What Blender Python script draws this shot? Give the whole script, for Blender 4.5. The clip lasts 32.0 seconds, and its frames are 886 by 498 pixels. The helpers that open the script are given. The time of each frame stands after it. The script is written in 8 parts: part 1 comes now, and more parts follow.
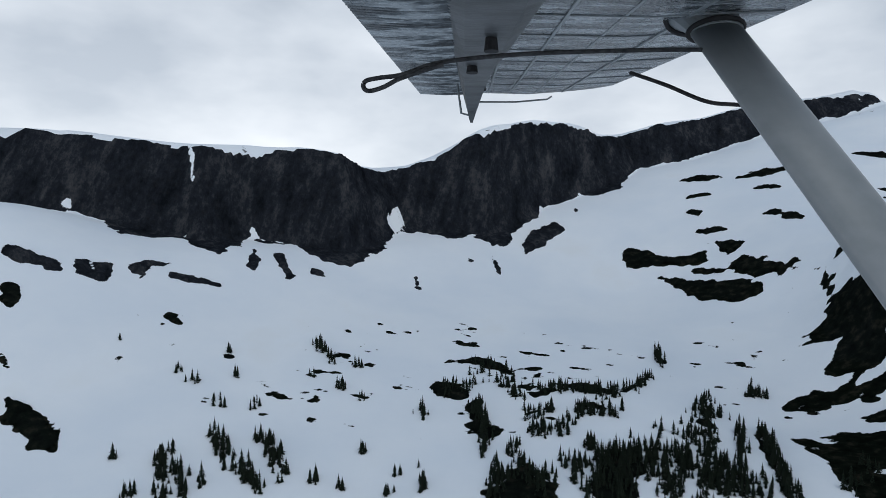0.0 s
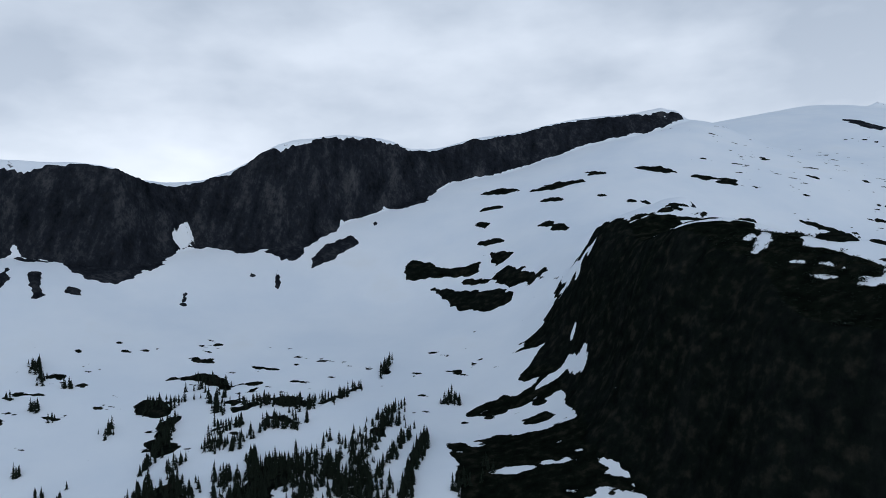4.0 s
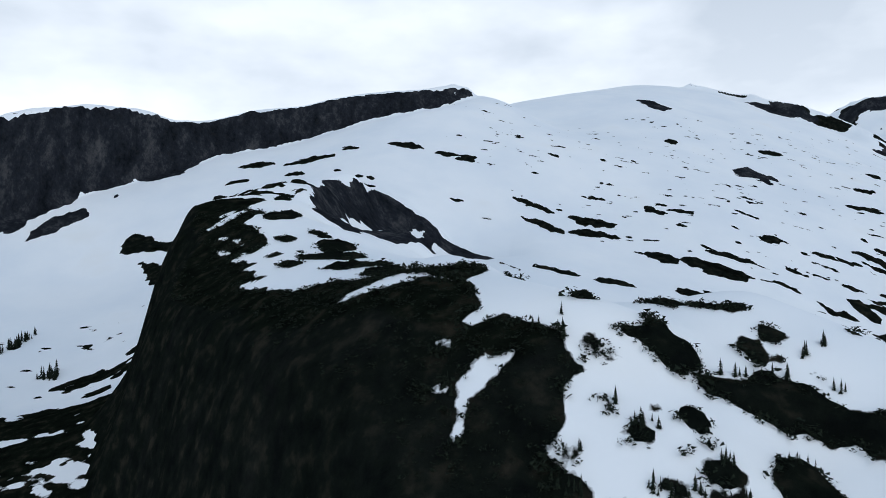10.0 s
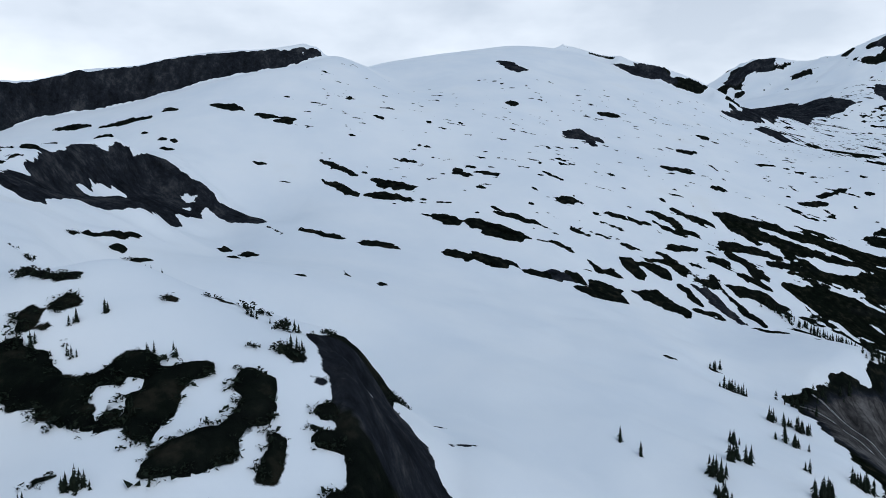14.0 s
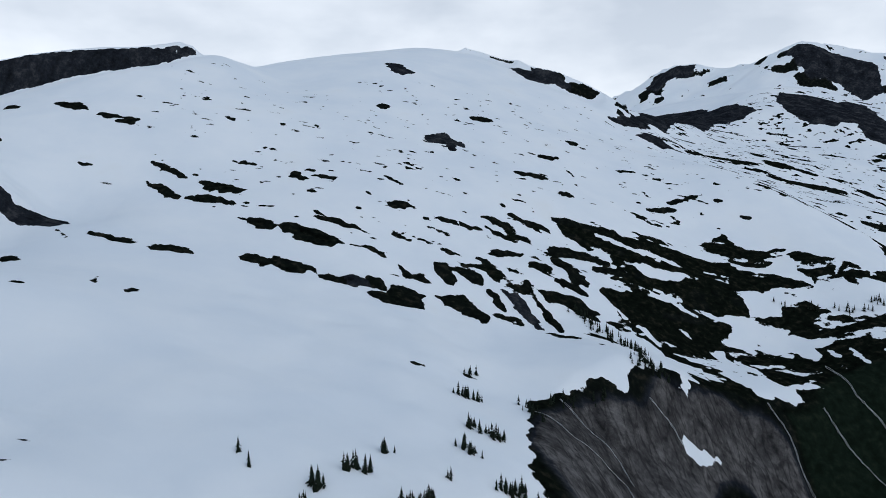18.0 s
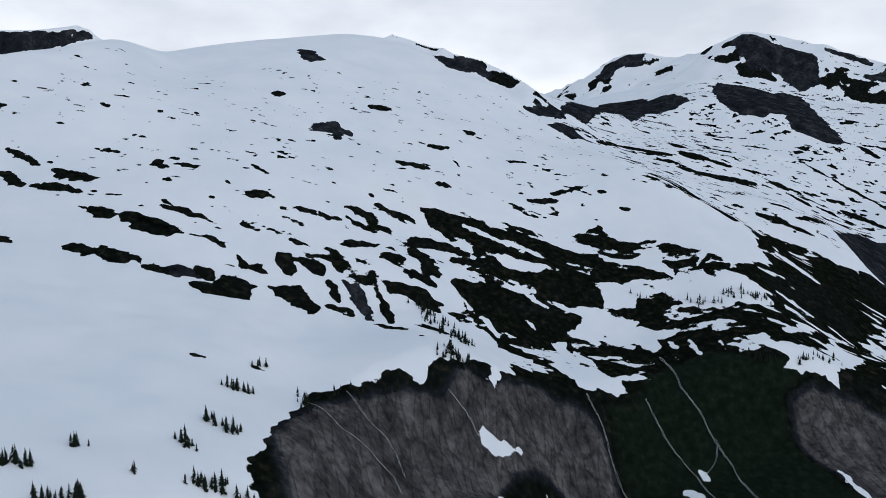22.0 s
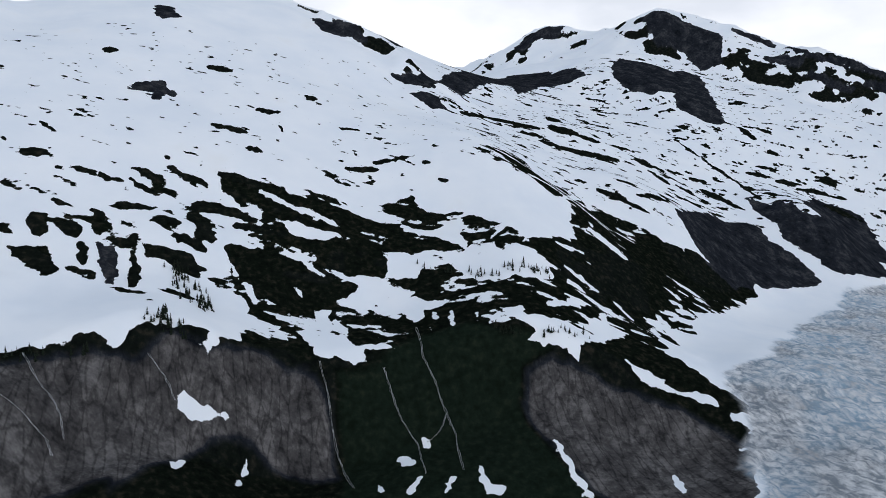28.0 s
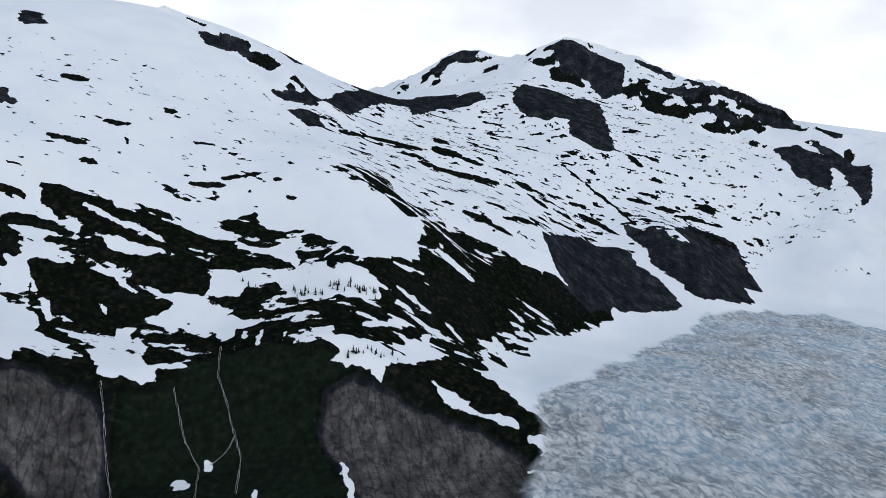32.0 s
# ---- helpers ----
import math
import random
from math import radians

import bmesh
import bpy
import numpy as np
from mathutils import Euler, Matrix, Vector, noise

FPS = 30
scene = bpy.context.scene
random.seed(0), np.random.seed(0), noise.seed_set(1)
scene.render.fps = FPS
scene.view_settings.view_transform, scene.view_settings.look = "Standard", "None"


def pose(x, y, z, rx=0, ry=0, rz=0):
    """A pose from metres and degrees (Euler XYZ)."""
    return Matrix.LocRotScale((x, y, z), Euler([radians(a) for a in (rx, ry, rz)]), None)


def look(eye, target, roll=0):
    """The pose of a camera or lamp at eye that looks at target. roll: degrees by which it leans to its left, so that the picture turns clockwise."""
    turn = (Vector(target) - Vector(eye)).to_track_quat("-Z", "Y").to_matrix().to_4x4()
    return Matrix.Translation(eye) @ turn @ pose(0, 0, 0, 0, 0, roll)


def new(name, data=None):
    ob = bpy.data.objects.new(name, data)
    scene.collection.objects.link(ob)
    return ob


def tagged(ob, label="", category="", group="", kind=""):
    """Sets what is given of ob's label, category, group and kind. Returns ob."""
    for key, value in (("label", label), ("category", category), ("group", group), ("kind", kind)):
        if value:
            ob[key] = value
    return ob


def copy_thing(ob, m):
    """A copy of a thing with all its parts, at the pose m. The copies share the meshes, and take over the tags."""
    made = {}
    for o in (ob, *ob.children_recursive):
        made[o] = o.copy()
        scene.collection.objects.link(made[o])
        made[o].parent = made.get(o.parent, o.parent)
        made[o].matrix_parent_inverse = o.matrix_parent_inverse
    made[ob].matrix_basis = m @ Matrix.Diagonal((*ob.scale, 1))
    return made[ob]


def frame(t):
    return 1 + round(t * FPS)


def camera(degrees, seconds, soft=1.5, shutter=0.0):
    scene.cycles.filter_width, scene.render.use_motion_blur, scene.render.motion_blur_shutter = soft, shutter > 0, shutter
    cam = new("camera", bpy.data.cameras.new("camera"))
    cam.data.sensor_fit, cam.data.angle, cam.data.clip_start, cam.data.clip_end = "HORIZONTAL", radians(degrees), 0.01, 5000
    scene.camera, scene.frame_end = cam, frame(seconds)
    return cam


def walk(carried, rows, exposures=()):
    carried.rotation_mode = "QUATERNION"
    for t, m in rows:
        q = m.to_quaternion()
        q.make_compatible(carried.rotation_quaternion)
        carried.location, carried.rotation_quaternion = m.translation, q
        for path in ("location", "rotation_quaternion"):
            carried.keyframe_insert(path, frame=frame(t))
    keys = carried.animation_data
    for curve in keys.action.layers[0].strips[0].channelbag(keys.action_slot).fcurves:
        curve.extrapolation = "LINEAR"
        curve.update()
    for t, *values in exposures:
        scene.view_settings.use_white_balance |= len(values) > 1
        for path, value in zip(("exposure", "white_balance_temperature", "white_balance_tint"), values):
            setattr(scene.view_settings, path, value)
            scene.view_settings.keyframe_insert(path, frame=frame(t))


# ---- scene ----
cam = camera(65.3, 32.0, soft=0.8)
# seconds; metres east, north and up; degrees of yaw, pitch and roll
FLIGHT = [
    (0.0, 5.43, -16.80, 299.65, 3.38, -0.37, -0.36),
    (0.5, 23.06, -17.33, 299.53, 1.81, 0.58, 1.10),
    (1.0, 40.70, -17.92, 299.62, 1.50, 1.73, 1.19),
    (1.5, 58.35, -18.59, 299.84, 1.32, 4.54, 1.07),
    (2.0, 76.02, -19.37, 300.15, 0.27, 4.50, 0.70),
    (2.5, 93.72, -20.27, 300.51, -0.63, 3.30, 0.70),
    (3.0, 111.45, -21.31, 300.88, -2.64, 2.74, 1.02),
    (3.5, 129.21, -22.51, 301.23, -2.70, 1.60, 0.38),
    (5.5, 200.42, -29.00, 302.22, -7.12, -0.69, 1.16),
    (6.0, 218.23, -31.07, 302.34, -8.90, -1.28, 0.75),
    (6.5, 236.04, -33.31, 302.41, -8.63, -2.47, 0.56),
    (7.0, 253.82, -35.73, 302.44, -10.67, -2.46, 1.66),
    (7.5, 271.58, -38.32, 302.44, -10.87, -3.67, 1.77),
    (8.0, 289.30, -41.08, 302.41, -8.83, -3.11, 3.05),
    (8.5, 306.98, -44.00, 302.37, -7.28, -2.72, 0.98),
    (9.0, 324.60, -47.09, 302.32, -7.61, -1.75, 0.50),
    (9.5, 342.17, -50.32, 302.28, -7.90, -1.18, 0.68),
    (10.0, 359.67, -53.70, 302.25, -8.73, -1.73, 0.21),
    (10.5, 377.11, -57.22, 302.25, -9.35, -2.22, -0.17),
    (11.0, 394.47, -60.87, 302.28, -10.41, -3.64, 0.90),
    (11.5, 411.75, -64.65, 302.34, -10.85, -3.42, 0.91),
    (12.0, 428.94, -68.55, 302.46, -13.59, -2.29, -0.24),
    (12.5, 446.06, -72.55, 302.62, -13.68, -3.81, 0.74),
    (13.0, 463.08, -76.67, 302.84, -11.18, -7.47, 1.23),
    (13.5, 480.02, -80.88, 303.11, -13.21, -5.67, 1.00),
    (14.0, 496.87, -85.18, 303.44, -13.49, -5.03, 0.69),
    (14.5, 513.62, -89.56, 303.83, -13.52, -5.64, 0.27),
    (16.5, 579.72, -107.83, 305.85, -14.98, -5.44, -0.75),
    (17.0, 596.02, -112.55, 306.46, -15.39, -5.16, -0.41),
    (17.5, 612.23, -117.32, 307.10, -17.04, -5.30, 0.51),
    (18.0, 628.34, -122.13, 307.75, -16.34, -5.12, 0.04),
    (18.5, 644.37, -126.98, 308.42, -15.92, -5.93, -0.28),
    (19.0, 660.31, -131.87, 309.10, -15.64, -6.71, -0.56),
    (19.5, 676.15, -136.79, 309.78, -16.42, -6.61, -0.85),
    (20.0, 691.91, -141.73, 310.44, -16.91, -6.59, -0.54),
    (20.5, 707.58, -146.69, 311.09, -17.06, -6.87, -0.51),
    (21.0, 723.15, -151.67, 311.72, -17.13, -6.52, -0.58),
    (21.5, 738.64, -156.66, 312.33, -17.47, -6.43, -0.45),
    (22.0, 754.04, -161.67, 312.90, -17.41, -6.29, -0.46),
    (22.5, 769.34, -166.68, 313.44, -17.92, -6.02, -0.50),
    (23.0, 784.55, -171.70, 313.94, -17.95, -6.22, -0.33),
    (23.5, 799.67, -176.72, 314.41, -18.33, -6.10, -0.28),
    (24.0, 814.70, -181.74, 314.84, -18.28, -6.41, -0.18),
    (24.5, 829.64, -186.76, 315.23, -18.73, -6.93, -0.27),
    (25.0, 844.50, -191.79, 315.60, -18.54, -7.71, -0.42),
    (25.5, 859.27, -196.81, 315.95, -19.28, -8.12, -0.45),
    (26.0, 873.96, -201.84, 316.28, -19.44, -8.56, -1.12),
    (26.5, 888.59, -206.87, 316.61, -20.06, -8.41, -1.43),
    (28.5, 946.62, -227.16, 318.12, -20.22, -8.90, -3.06),
    (29.0, 961.10, -232.31, 318.62, -22.88, -8.27, -3.91),
    (29.5, 975.62, -237.52, 319.21, -21.77, -8.29, -2.95),
    (30.0, 990.21, -242.80, 319.90, -21.62, -8.72, -2.72),
    (30.5, 1004.91, -248.16, 320.72, -22.01, -8.72, -3.21),
    (31.0, 1019.77, -253.64, 321.67, -22.00, -8.46, -3.49),
    (31.5, 1034.85, -259.26, 322.79, -22.17, -7.87, -3.92),
    (32.0, 1050.21, -265.04, 324.09, -24.01, -6.96, -4.18),
]
walk(cam, [(t, pose(x, y, z, 90 + pitch, roll, yaw)) for t, x, y, z, yaw, pitch, roll in FLIGHT],
     exposures=((0, -0.1, 6450, 10), (3, -0.2, 6100, 11), (6, 0.06, 6250, 10), (9, 0.22, 6400, 10), (13, 0.1, 6250, 10), (19, 0.03, 6400, 11),
                (23, 0.1, 6600, 13), (27, 0.24, 6700, 14), (32, 0.33, 6750, 13)))

# ---- sky and sun: a bright, broken overcast ----
world = bpy.data.worlds.new("overcast_sky")
scene.world = world
world.use_nodes = True
nt = world.node_tree
nt.nodes.clear()
w_out, w_bg = nt.nodes.new("ShaderNodeOutputWorld"), nt.nodes.new("ShaderNodeBackground")
w_sky, w_co = nt.nodes.new("ShaderNodeTexSky"), nt.nodes.new("ShaderNodeTexCoord")
w_map, w_no, w_no2 = nt.nodes.new("ShaderNodeMapping"), nt.nodes.new("ShaderNodeTexNoise"), nt.nodes.new("ShaderNodeTexNoise")
w_ramp, w_mix, w_add = nt.nodes.new("ShaderNodeValToRGB"), nt.nodes.new("ShaderNodeMixRGB"), nt.nodes.new("ShaderNodeMath")
w_sky.sky_type, w_sky.sun_disc = "NISHITA", False
w_sky.sun_elevation, w_sky.sun_rotation = radians(48), radians(150)
w_map.inputs["Scale"].default_value = (1.0, 1.0, 2.2)
w_no.inputs["Scale"].default_value, w_no.inputs["Detail"].default_value = 2.6, 5
w_no2.inputs["Scale"].default_value, w_no2.inputs["Detail"].default_value = 7.0, 4
w_add.operation = "MULTIPLY_ADD"
w_add.inputs[1].default_value, w_add.inputs[2].default_value = 0.3, 0.0
ramp = w_ramp.color_ramp
ramp.elements[0].position, ramp.elements[0].color = 0.36, (0.60, 0.645, 0.70, 1)
ramp.elements[1].position, ramp.elements[1].color = 0.66, (0.93, 0.955, 0.98, 1)
w_mix.inputs[0].default_value = 0.94
w_scale = nt.nodes.new("ShaderNodeMixRGB")
w_scale.blend_type, w_scale.inputs[0].default_value, w_scale.inputs[2].default_value = "MULTIPLY", 1.0, (0.12, 0.12, 0.12, 1)
nt.links.new(w_co.outputs["Generated"], w_map.inputs[0])
nt.links.new(w_map.outputs[0], w_no.inputs["Vector"])
nt.links.new(w_map.outputs[0], w_no2.inputs["Vector"])
nt.links.new(w_no2.outputs[0], w_add.inputs[0])
w_sum = nt.nodes.new("ShaderNodeMath")
w_sum.operation, w_sum.inputs[1].default_value = "SUBTRACT", 0.15
nt.links.new(w_no.outputs[0], w_add.inputs[2])
nt.links.new(w_add.outputs[0], w_sum.inputs[0])
nt.links.new(w_sum.outputs[0], w_ramp.inputs[0])
nt.links.new(w_sky.outputs[0], w_scale.inputs[1])
nt.links.new(w_scale.outputs[0], w_mix.inputs[1])
nt.links.new(w_ramp.outputs[0], w_mix.inputs[2])
w_sep, w_el = nt.nodes.new("ShaderNodeSeparateXYZ"), nt.nodes.new("ShaderNodeValToRGB")
w_el.color_ramp.elements[0].position, w_el.color_ramp.elements[0].color = 0.0, (1.0, 1.0, 1.0, 1)
w_el.color_ramp.elements[1].position, w_el.color_ramp.elements[1].color = 0.75, (0.225, 0.30, 0.385, 1)
w_mul = nt.nodes.new("ShaderNodeMixRGB")
w_mul.blend_type, w_mul.inputs[0].default_value = "MULTIPLY", 1.0
nt.links.new(w_co.outputs["Generated"], w_sep.inputs[0])
nt.links.new(w_sep.outputs[2], w_el.inputs[0])
nt.links.new(w_mix.outputs[0], w_mul.inputs[1])
nt.links.new(w_el.outputs[0], w_mul.inputs[2])
nt.links.new(w_mul.outputs[0], w_bg.inputs[0])
w_bg.inputs[1].default_value = 1.32
nt.links.new(w_bg.outputs[0], w_out.inputs[0])

sun = new("sun", bpy.data.lights.new("sun", "SUN"))
sun.data.energy, sun.data.angle, sun.data.color = 0.5, radians(25), (1.0, 0.98, 0.95)
sun.matrix_world = look((0, 0, 900), (-200, 350, 400))


# ---- materials ----
def material(name):
    m = bpy.data.materials.new(name)
    m.use_nodes = True
    return m, m.node_tree, m.node_tree.nodes["Principled BSDF"]


def node(nt, kind, **inputs):
    n = nt.nodes.new("ShaderNode" + kind)
    for key, value in inputs.items():
        n.inputs[key.replace("_", " ")].default_value = value
    return n


def math_node(nt, op, a, b=None, c=None, clamp=False):
    n = nt.nodes.new("ShaderNodeMath")
    n.operation, n.use_clamp = op, clamp
    for k, v in enumerate((a, b, c)):
        if v is None:
            continue
        if isinstance(v, (int, float)):
            n.inputs[k].default_value = v
        else:
            nt.links.new(v, n.inputs[k])
    return n.outputs[0]


def noise_at(nt, where, scale, detail=4, stretch=(1, 1, 1), rough_=0.55):
    mp = node(nt, "Mapping", Scale=stretch)
    nt.links.new(where, mp.inputs[0])
    n = node(nt, "TexNoise", Scale=scale, Detail=detail, Roughness=rough_)
    nt.links.new(mp.outputs[0], n.inputs["Vector"])
    return n.outputs[0]


def ramp_node(nt, fac, *stops):
    n = nt.nodes.new("ShaderNodeValToRGB")
    el = n.color_ramp.elements
    while len(el) < len(stops):
        el.new(0.5)
    for e, (p, c) in zip(el, stops):
        e.position, e.color = p, (*c, 1)
    nt.links.new(fac, n.inputs[0])
    return n.outputs[0]


def mix_node(nt, fac, a, b):
    n = nt.nodes.new("ShaderNodeMixRGB")
    for k, v in enumerate((fac, a, b)):
        if isinstance(v, (int, float)):
            n.inputs[k].default_value = v
        elif isinstance(v, tuple):
            n.inputs[k].default_value = (*v, 1)
        else:
            nt.links.new(v, n.inputs[k])
    return n.outputs[0]


def ground_material():
    m, nt, bsdf = material("snow_rock_heath")
    co = node(nt, "TexCoord").outputs["Object"]

    def attr(name):
        n = nt.nodes.new("ShaderNodeAttribute")
        n.attribute_name = name
        return n.outputs["Fac"]

    bare, stone, ice = attr("bare"), attr("stone"), attr("ice")
    edge = noise_at(nt, co, 0.16, 7)
    cover = math_node(nt, "MULTIPLY_ADD", math_node(nt, "SUBTRACT", edge, 0.5), 5.0, bare)
    cover = math_node(nt, "MULTIPLY_ADD", cover, 2.2, 0.5, clamp=True)
    # snow: faint drifts, dust and old avalanche dirt
    dust = noise_at(nt, co, 0.012, 5, (1, 1, 0.4))
    snow = ramp_node(nt, dust, (0.35, (0.775, 0.82, 0.87)), (0.62, (0.84, 0.87, 0.90)), (0.8, (0.82, 0.835, 0.84)))
    # rock: tall streaks, lichen and wet bands; distance haze painted in as a bluish tint
    mr = node(nt, "Mapping", Rotation=(radians(8), radians(-12), radians(20)))
    nt.links.new(co, mr.inputs[0])
    tall, crack = noise_at(nt, mr.outputs[0], 0.045, 10, (1, 1, 0.33), 0.74), noise_at(nt, mr.outputs[0], 0.3, 6, (0.5, 1, 0.6), 0.7)
    streak = math_node(nt, "MULTIPLY_ADD", math_node(nt, "SUBTRACT", crack, 0.5), 0.38, tall)
    rock = ramp_node(nt, streak, (0.33, (0.006, 0.0075, 0.011)), (0.52, (0.022, 0.025, 0.033)), (0.74, (0.095, 0.095, 0.099)))
    # the ice-polished slabs are of a warmer, paler stone
    slabs = ramp_node(nt, streak, (0.34, (0.028, 0.0272, 0.0282)), (0.50, (0.070, 0.067, 0.067)), (0.68, (0.160, 0.153, 0.150)))
    mc = node(nt, "Mapping", Rotation=(0, 0, radians(-38)), Scale=(1.0, 0.22, 0.30))
    nt.links.new(co, mc.inputs[0])
    wander = node(nt, "TexNoise", Scale=0.06, Detail=4.0)
    nt.links.new(mc.outputs[0], wander.inputs["Vector"])
    astray = nt.nodes.new("ShaderNodeVectorMath")
    astray.operation = "MULTIPLY_ADD"
    astray.inputs[1].default_value = (9, 9, 9)
    nt.links.new(wander.outputs[1], astray.inputs[0])
    nt.links.new(mc.outputs[0], astray.inputs[2])
    joints = node(nt, "TexVoronoi", Scale=0.13)
    joints.feature = "DISTANCE_TO_EDGE"
    nt.links.new(astray.outputs[0], joints.inputs["Vector"])
    split = math_node(nt, "MULTIPLY_ADD", joints.outputs[0], 5.0, math_node(nt, "MULTIPLY_ADD", crack, 1.1, -0.08), clamp=True)
    slabs = mix_node(nt, split, (0.012, 0.0118, 0.0125), slabs)
    rock = mix_node(nt, math_node(nt, "MULTIPLY_ADD", stone, 5.0, -4.0, clamp=True), rock, slabs)
    tuft = noise_at(nt, co, 0.16, 7)
    heath = ramp_node(nt, tuft, (0.34, (0.003, 0.0042, 0.0034)), (0.54, (0.006, 0.0085, 0.006)), (0.72, (0.024, 0.022, 0.016)))
    # green turf and alder between the slabs, where the stone field is below nought
    turf = ramp_node(nt, tuft, (0.34, (0.006, 0.010, 0.0065)), (0.54, (0.009, 0.0155, 0.0105)), (0.72, (0.017, 0.023, 0.015)))
    heath = mix_node(nt, math_node(nt, "MULTIPLY", stone, -2.5, clamp=True), heath, turf)
    land = mix_node(nt, math_node(nt, "MULTIPLY", stone, 1.0, clamp=True), heath, rock)
    col = mix_node(nt, cover, snow, land)
    # glacier ice: blue in the crevasses, dusty white and brown on the crests
    mp = node(nt, "Mapping", Rotation=(0, 0, radians(-35)), Scale=(1.0, 0.58, 0.6))
    nt.links.new(co, mp.inputs[0])
    bend = node(nt, "TexNoise", Scale=0.05, Detail=3.0)
    nt.links.new(mp.outputs[0], bend.inputs["Vector"])
    shift = nt.nodes.new("ShaderNodeVectorMath")
    shift.operation = "MULTIPLY_ADD"
    shift.inputs[1].default_value = (14, 14, 14)
    nt.links.new(bend.outputs[1], shift.inputs[0])
    nt.links.new(mp.outputs[0], shift.inputs[2])
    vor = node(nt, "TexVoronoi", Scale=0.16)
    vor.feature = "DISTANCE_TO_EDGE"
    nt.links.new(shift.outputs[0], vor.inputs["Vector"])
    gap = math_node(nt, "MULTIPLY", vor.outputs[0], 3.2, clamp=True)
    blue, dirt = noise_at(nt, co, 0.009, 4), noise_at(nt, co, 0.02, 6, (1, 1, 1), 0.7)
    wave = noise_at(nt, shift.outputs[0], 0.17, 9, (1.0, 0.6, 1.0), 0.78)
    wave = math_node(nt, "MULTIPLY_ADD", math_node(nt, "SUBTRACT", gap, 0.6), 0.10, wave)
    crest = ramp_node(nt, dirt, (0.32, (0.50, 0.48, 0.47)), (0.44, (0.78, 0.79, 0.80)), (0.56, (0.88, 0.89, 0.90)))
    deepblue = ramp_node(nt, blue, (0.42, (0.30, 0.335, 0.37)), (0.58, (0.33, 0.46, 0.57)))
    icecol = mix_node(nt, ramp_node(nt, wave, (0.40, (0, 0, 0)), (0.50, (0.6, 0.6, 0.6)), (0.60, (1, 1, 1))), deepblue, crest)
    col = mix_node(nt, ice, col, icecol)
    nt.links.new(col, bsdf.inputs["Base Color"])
    nt.links.new(math_node(nt, "MULTIPLY_ADD", cover, 0.2, 0.65), bsdf.inputs["Roughness"])
    bsdf.inputs["Specular IOR Level"].default_value = 0.0
    fine = noise_at(nt, co, 0.35, 8, (1, 1, 0.5), 0.62)
    bump = node(nt, "Bump", Distance=1.6)
    nt.links.new(math_node(nt, "MAXIMUM", math_node(nt, "MULTIPLY_ADD", cover, 0.70, 0.10), ice), bump.inputs["Strength"])
    nt.links.new(math_node(nt, "MULTIPLY_ADD", math_node(nt, "MULTIPLY", wave, ice), 2.4, fine), bump.inputs["Height"])
    nt.links.new(bump.outputs[0], bsdf.inputs["Normal"])
    return m


GROUND = ground_material()


def plain(name, stops, scale, stretch=(1, 1, 1), roughness=0.8, metallic=0.0, bump=0.0, shine=0.3):
    """A paint or surface with grain at two scales."""
    m, nt, bsdf = material(name)
    co = node(nt, "TexCoord").outputs["Object"]
    a, b = noise_at(nt, co, scale, 6, stretch), noise_at(nt, co, scale * 6, 4, stretch)
    f = math_node(nt, "MULTIPLY_ADD", math_node(nt, "SUBTRACT", b, 0.5), 0.35, a)
    nt.links.new(ramp_node(nt, f, *stops), bsdf.inputs["Base Color"])
    nt.links.new(math_node(nt, "MULTIPLY_ADD", b, 0.2, roughness - 0.1), bsdf.inputs["Roughness"])
    bsdf.inputs["Metallic"].default_value, bsdf.inputs["Specular IOR Level"].default_value = metallic, shine
    if bump:
        bp = node(nt, "Bump", Strength=0.6, Distance=bump)
        nt.links.new(f, bp.inputs["Height"])
        nt.links.new(bp.outputs[0], bsdf.inputs["Normal"])
    return m


NEEDLES = plain("conifer_needles", ((0.3, (0.006, 0.009, 0.007)), (0.55, (0.014, 0.020, 0.014)), (0.75, (0.028, 0.034, 0.022))), 1.5, roughness=0.95, shine=0.05)
BARK = plain("bark", ((0.35, (0.02, 0.017, 0.014)), (0.65, (0.05, 0.043, 0.036))), 6, (1, 1, 0.2), 0.95, shine=0.05)
FOAM = plain("white_water", ((0.35, (0.30, 0.31, 0.32)), (0.65, (0.62, 0.64, 0.66))), 0.6, (1, 1, 0.15), 0.8, shine=0.1)
# grey wing paint, its patchy bright and dark reflections painted into the colour
WING = plain("grey_wing_paint_reflections", ((0.40, (0.022, 0.028, 0.034)), (0.5, (0.085, 0.10, 0.112)), (0.60, (0.33, 0.36, 0.38))), 2.6, (1, 3.2, 1), 0.26, 0.35, 0.008, 0.5)
BRACKET = plain("dark_bracket_paint", ((0.35, (0.030, 0.034, 0.038)), (0.65, (0.085, 0.092, 0.098))), 5, (1, 2, 1), 0.45, 0.2, 0.004, 0.4)
STRUT = plain("grey_strut_paint", ((0.3, (0.17, 0.19, 0.20)), (0.7, (0.23, 0.25, 0.265))), 3, (1, 1, 1), 0.42, 0.0, 0.0, 0.4)
RUBBER = plain("black_rubber", ((0.3, (0.010, 0.010, 0.011)), (0.7, (0.03, 0.03, 0.032))), 20, roughness=0.75)
ROPE = plain("dark_rope", ((0.3, (0.012, 0.013, 0.015)), (0.7, (0.05, 0.052, 0.056))), 60, roughness=0.9, bump=0.003)
# ---- the lie of the land ----
LX0, LY0, STEP, NX, NY = -600.0, -300.0, 100.0, 31, 19


def cubic(p0, p1, p2, p3, f):
    return p1 + 0.5 * f * (p2 - p0 + f * (2 * p0 - 5 * p1 + 4 * p2 - p3 + f * (3 * (p1 - p2) + p3 - p0)))


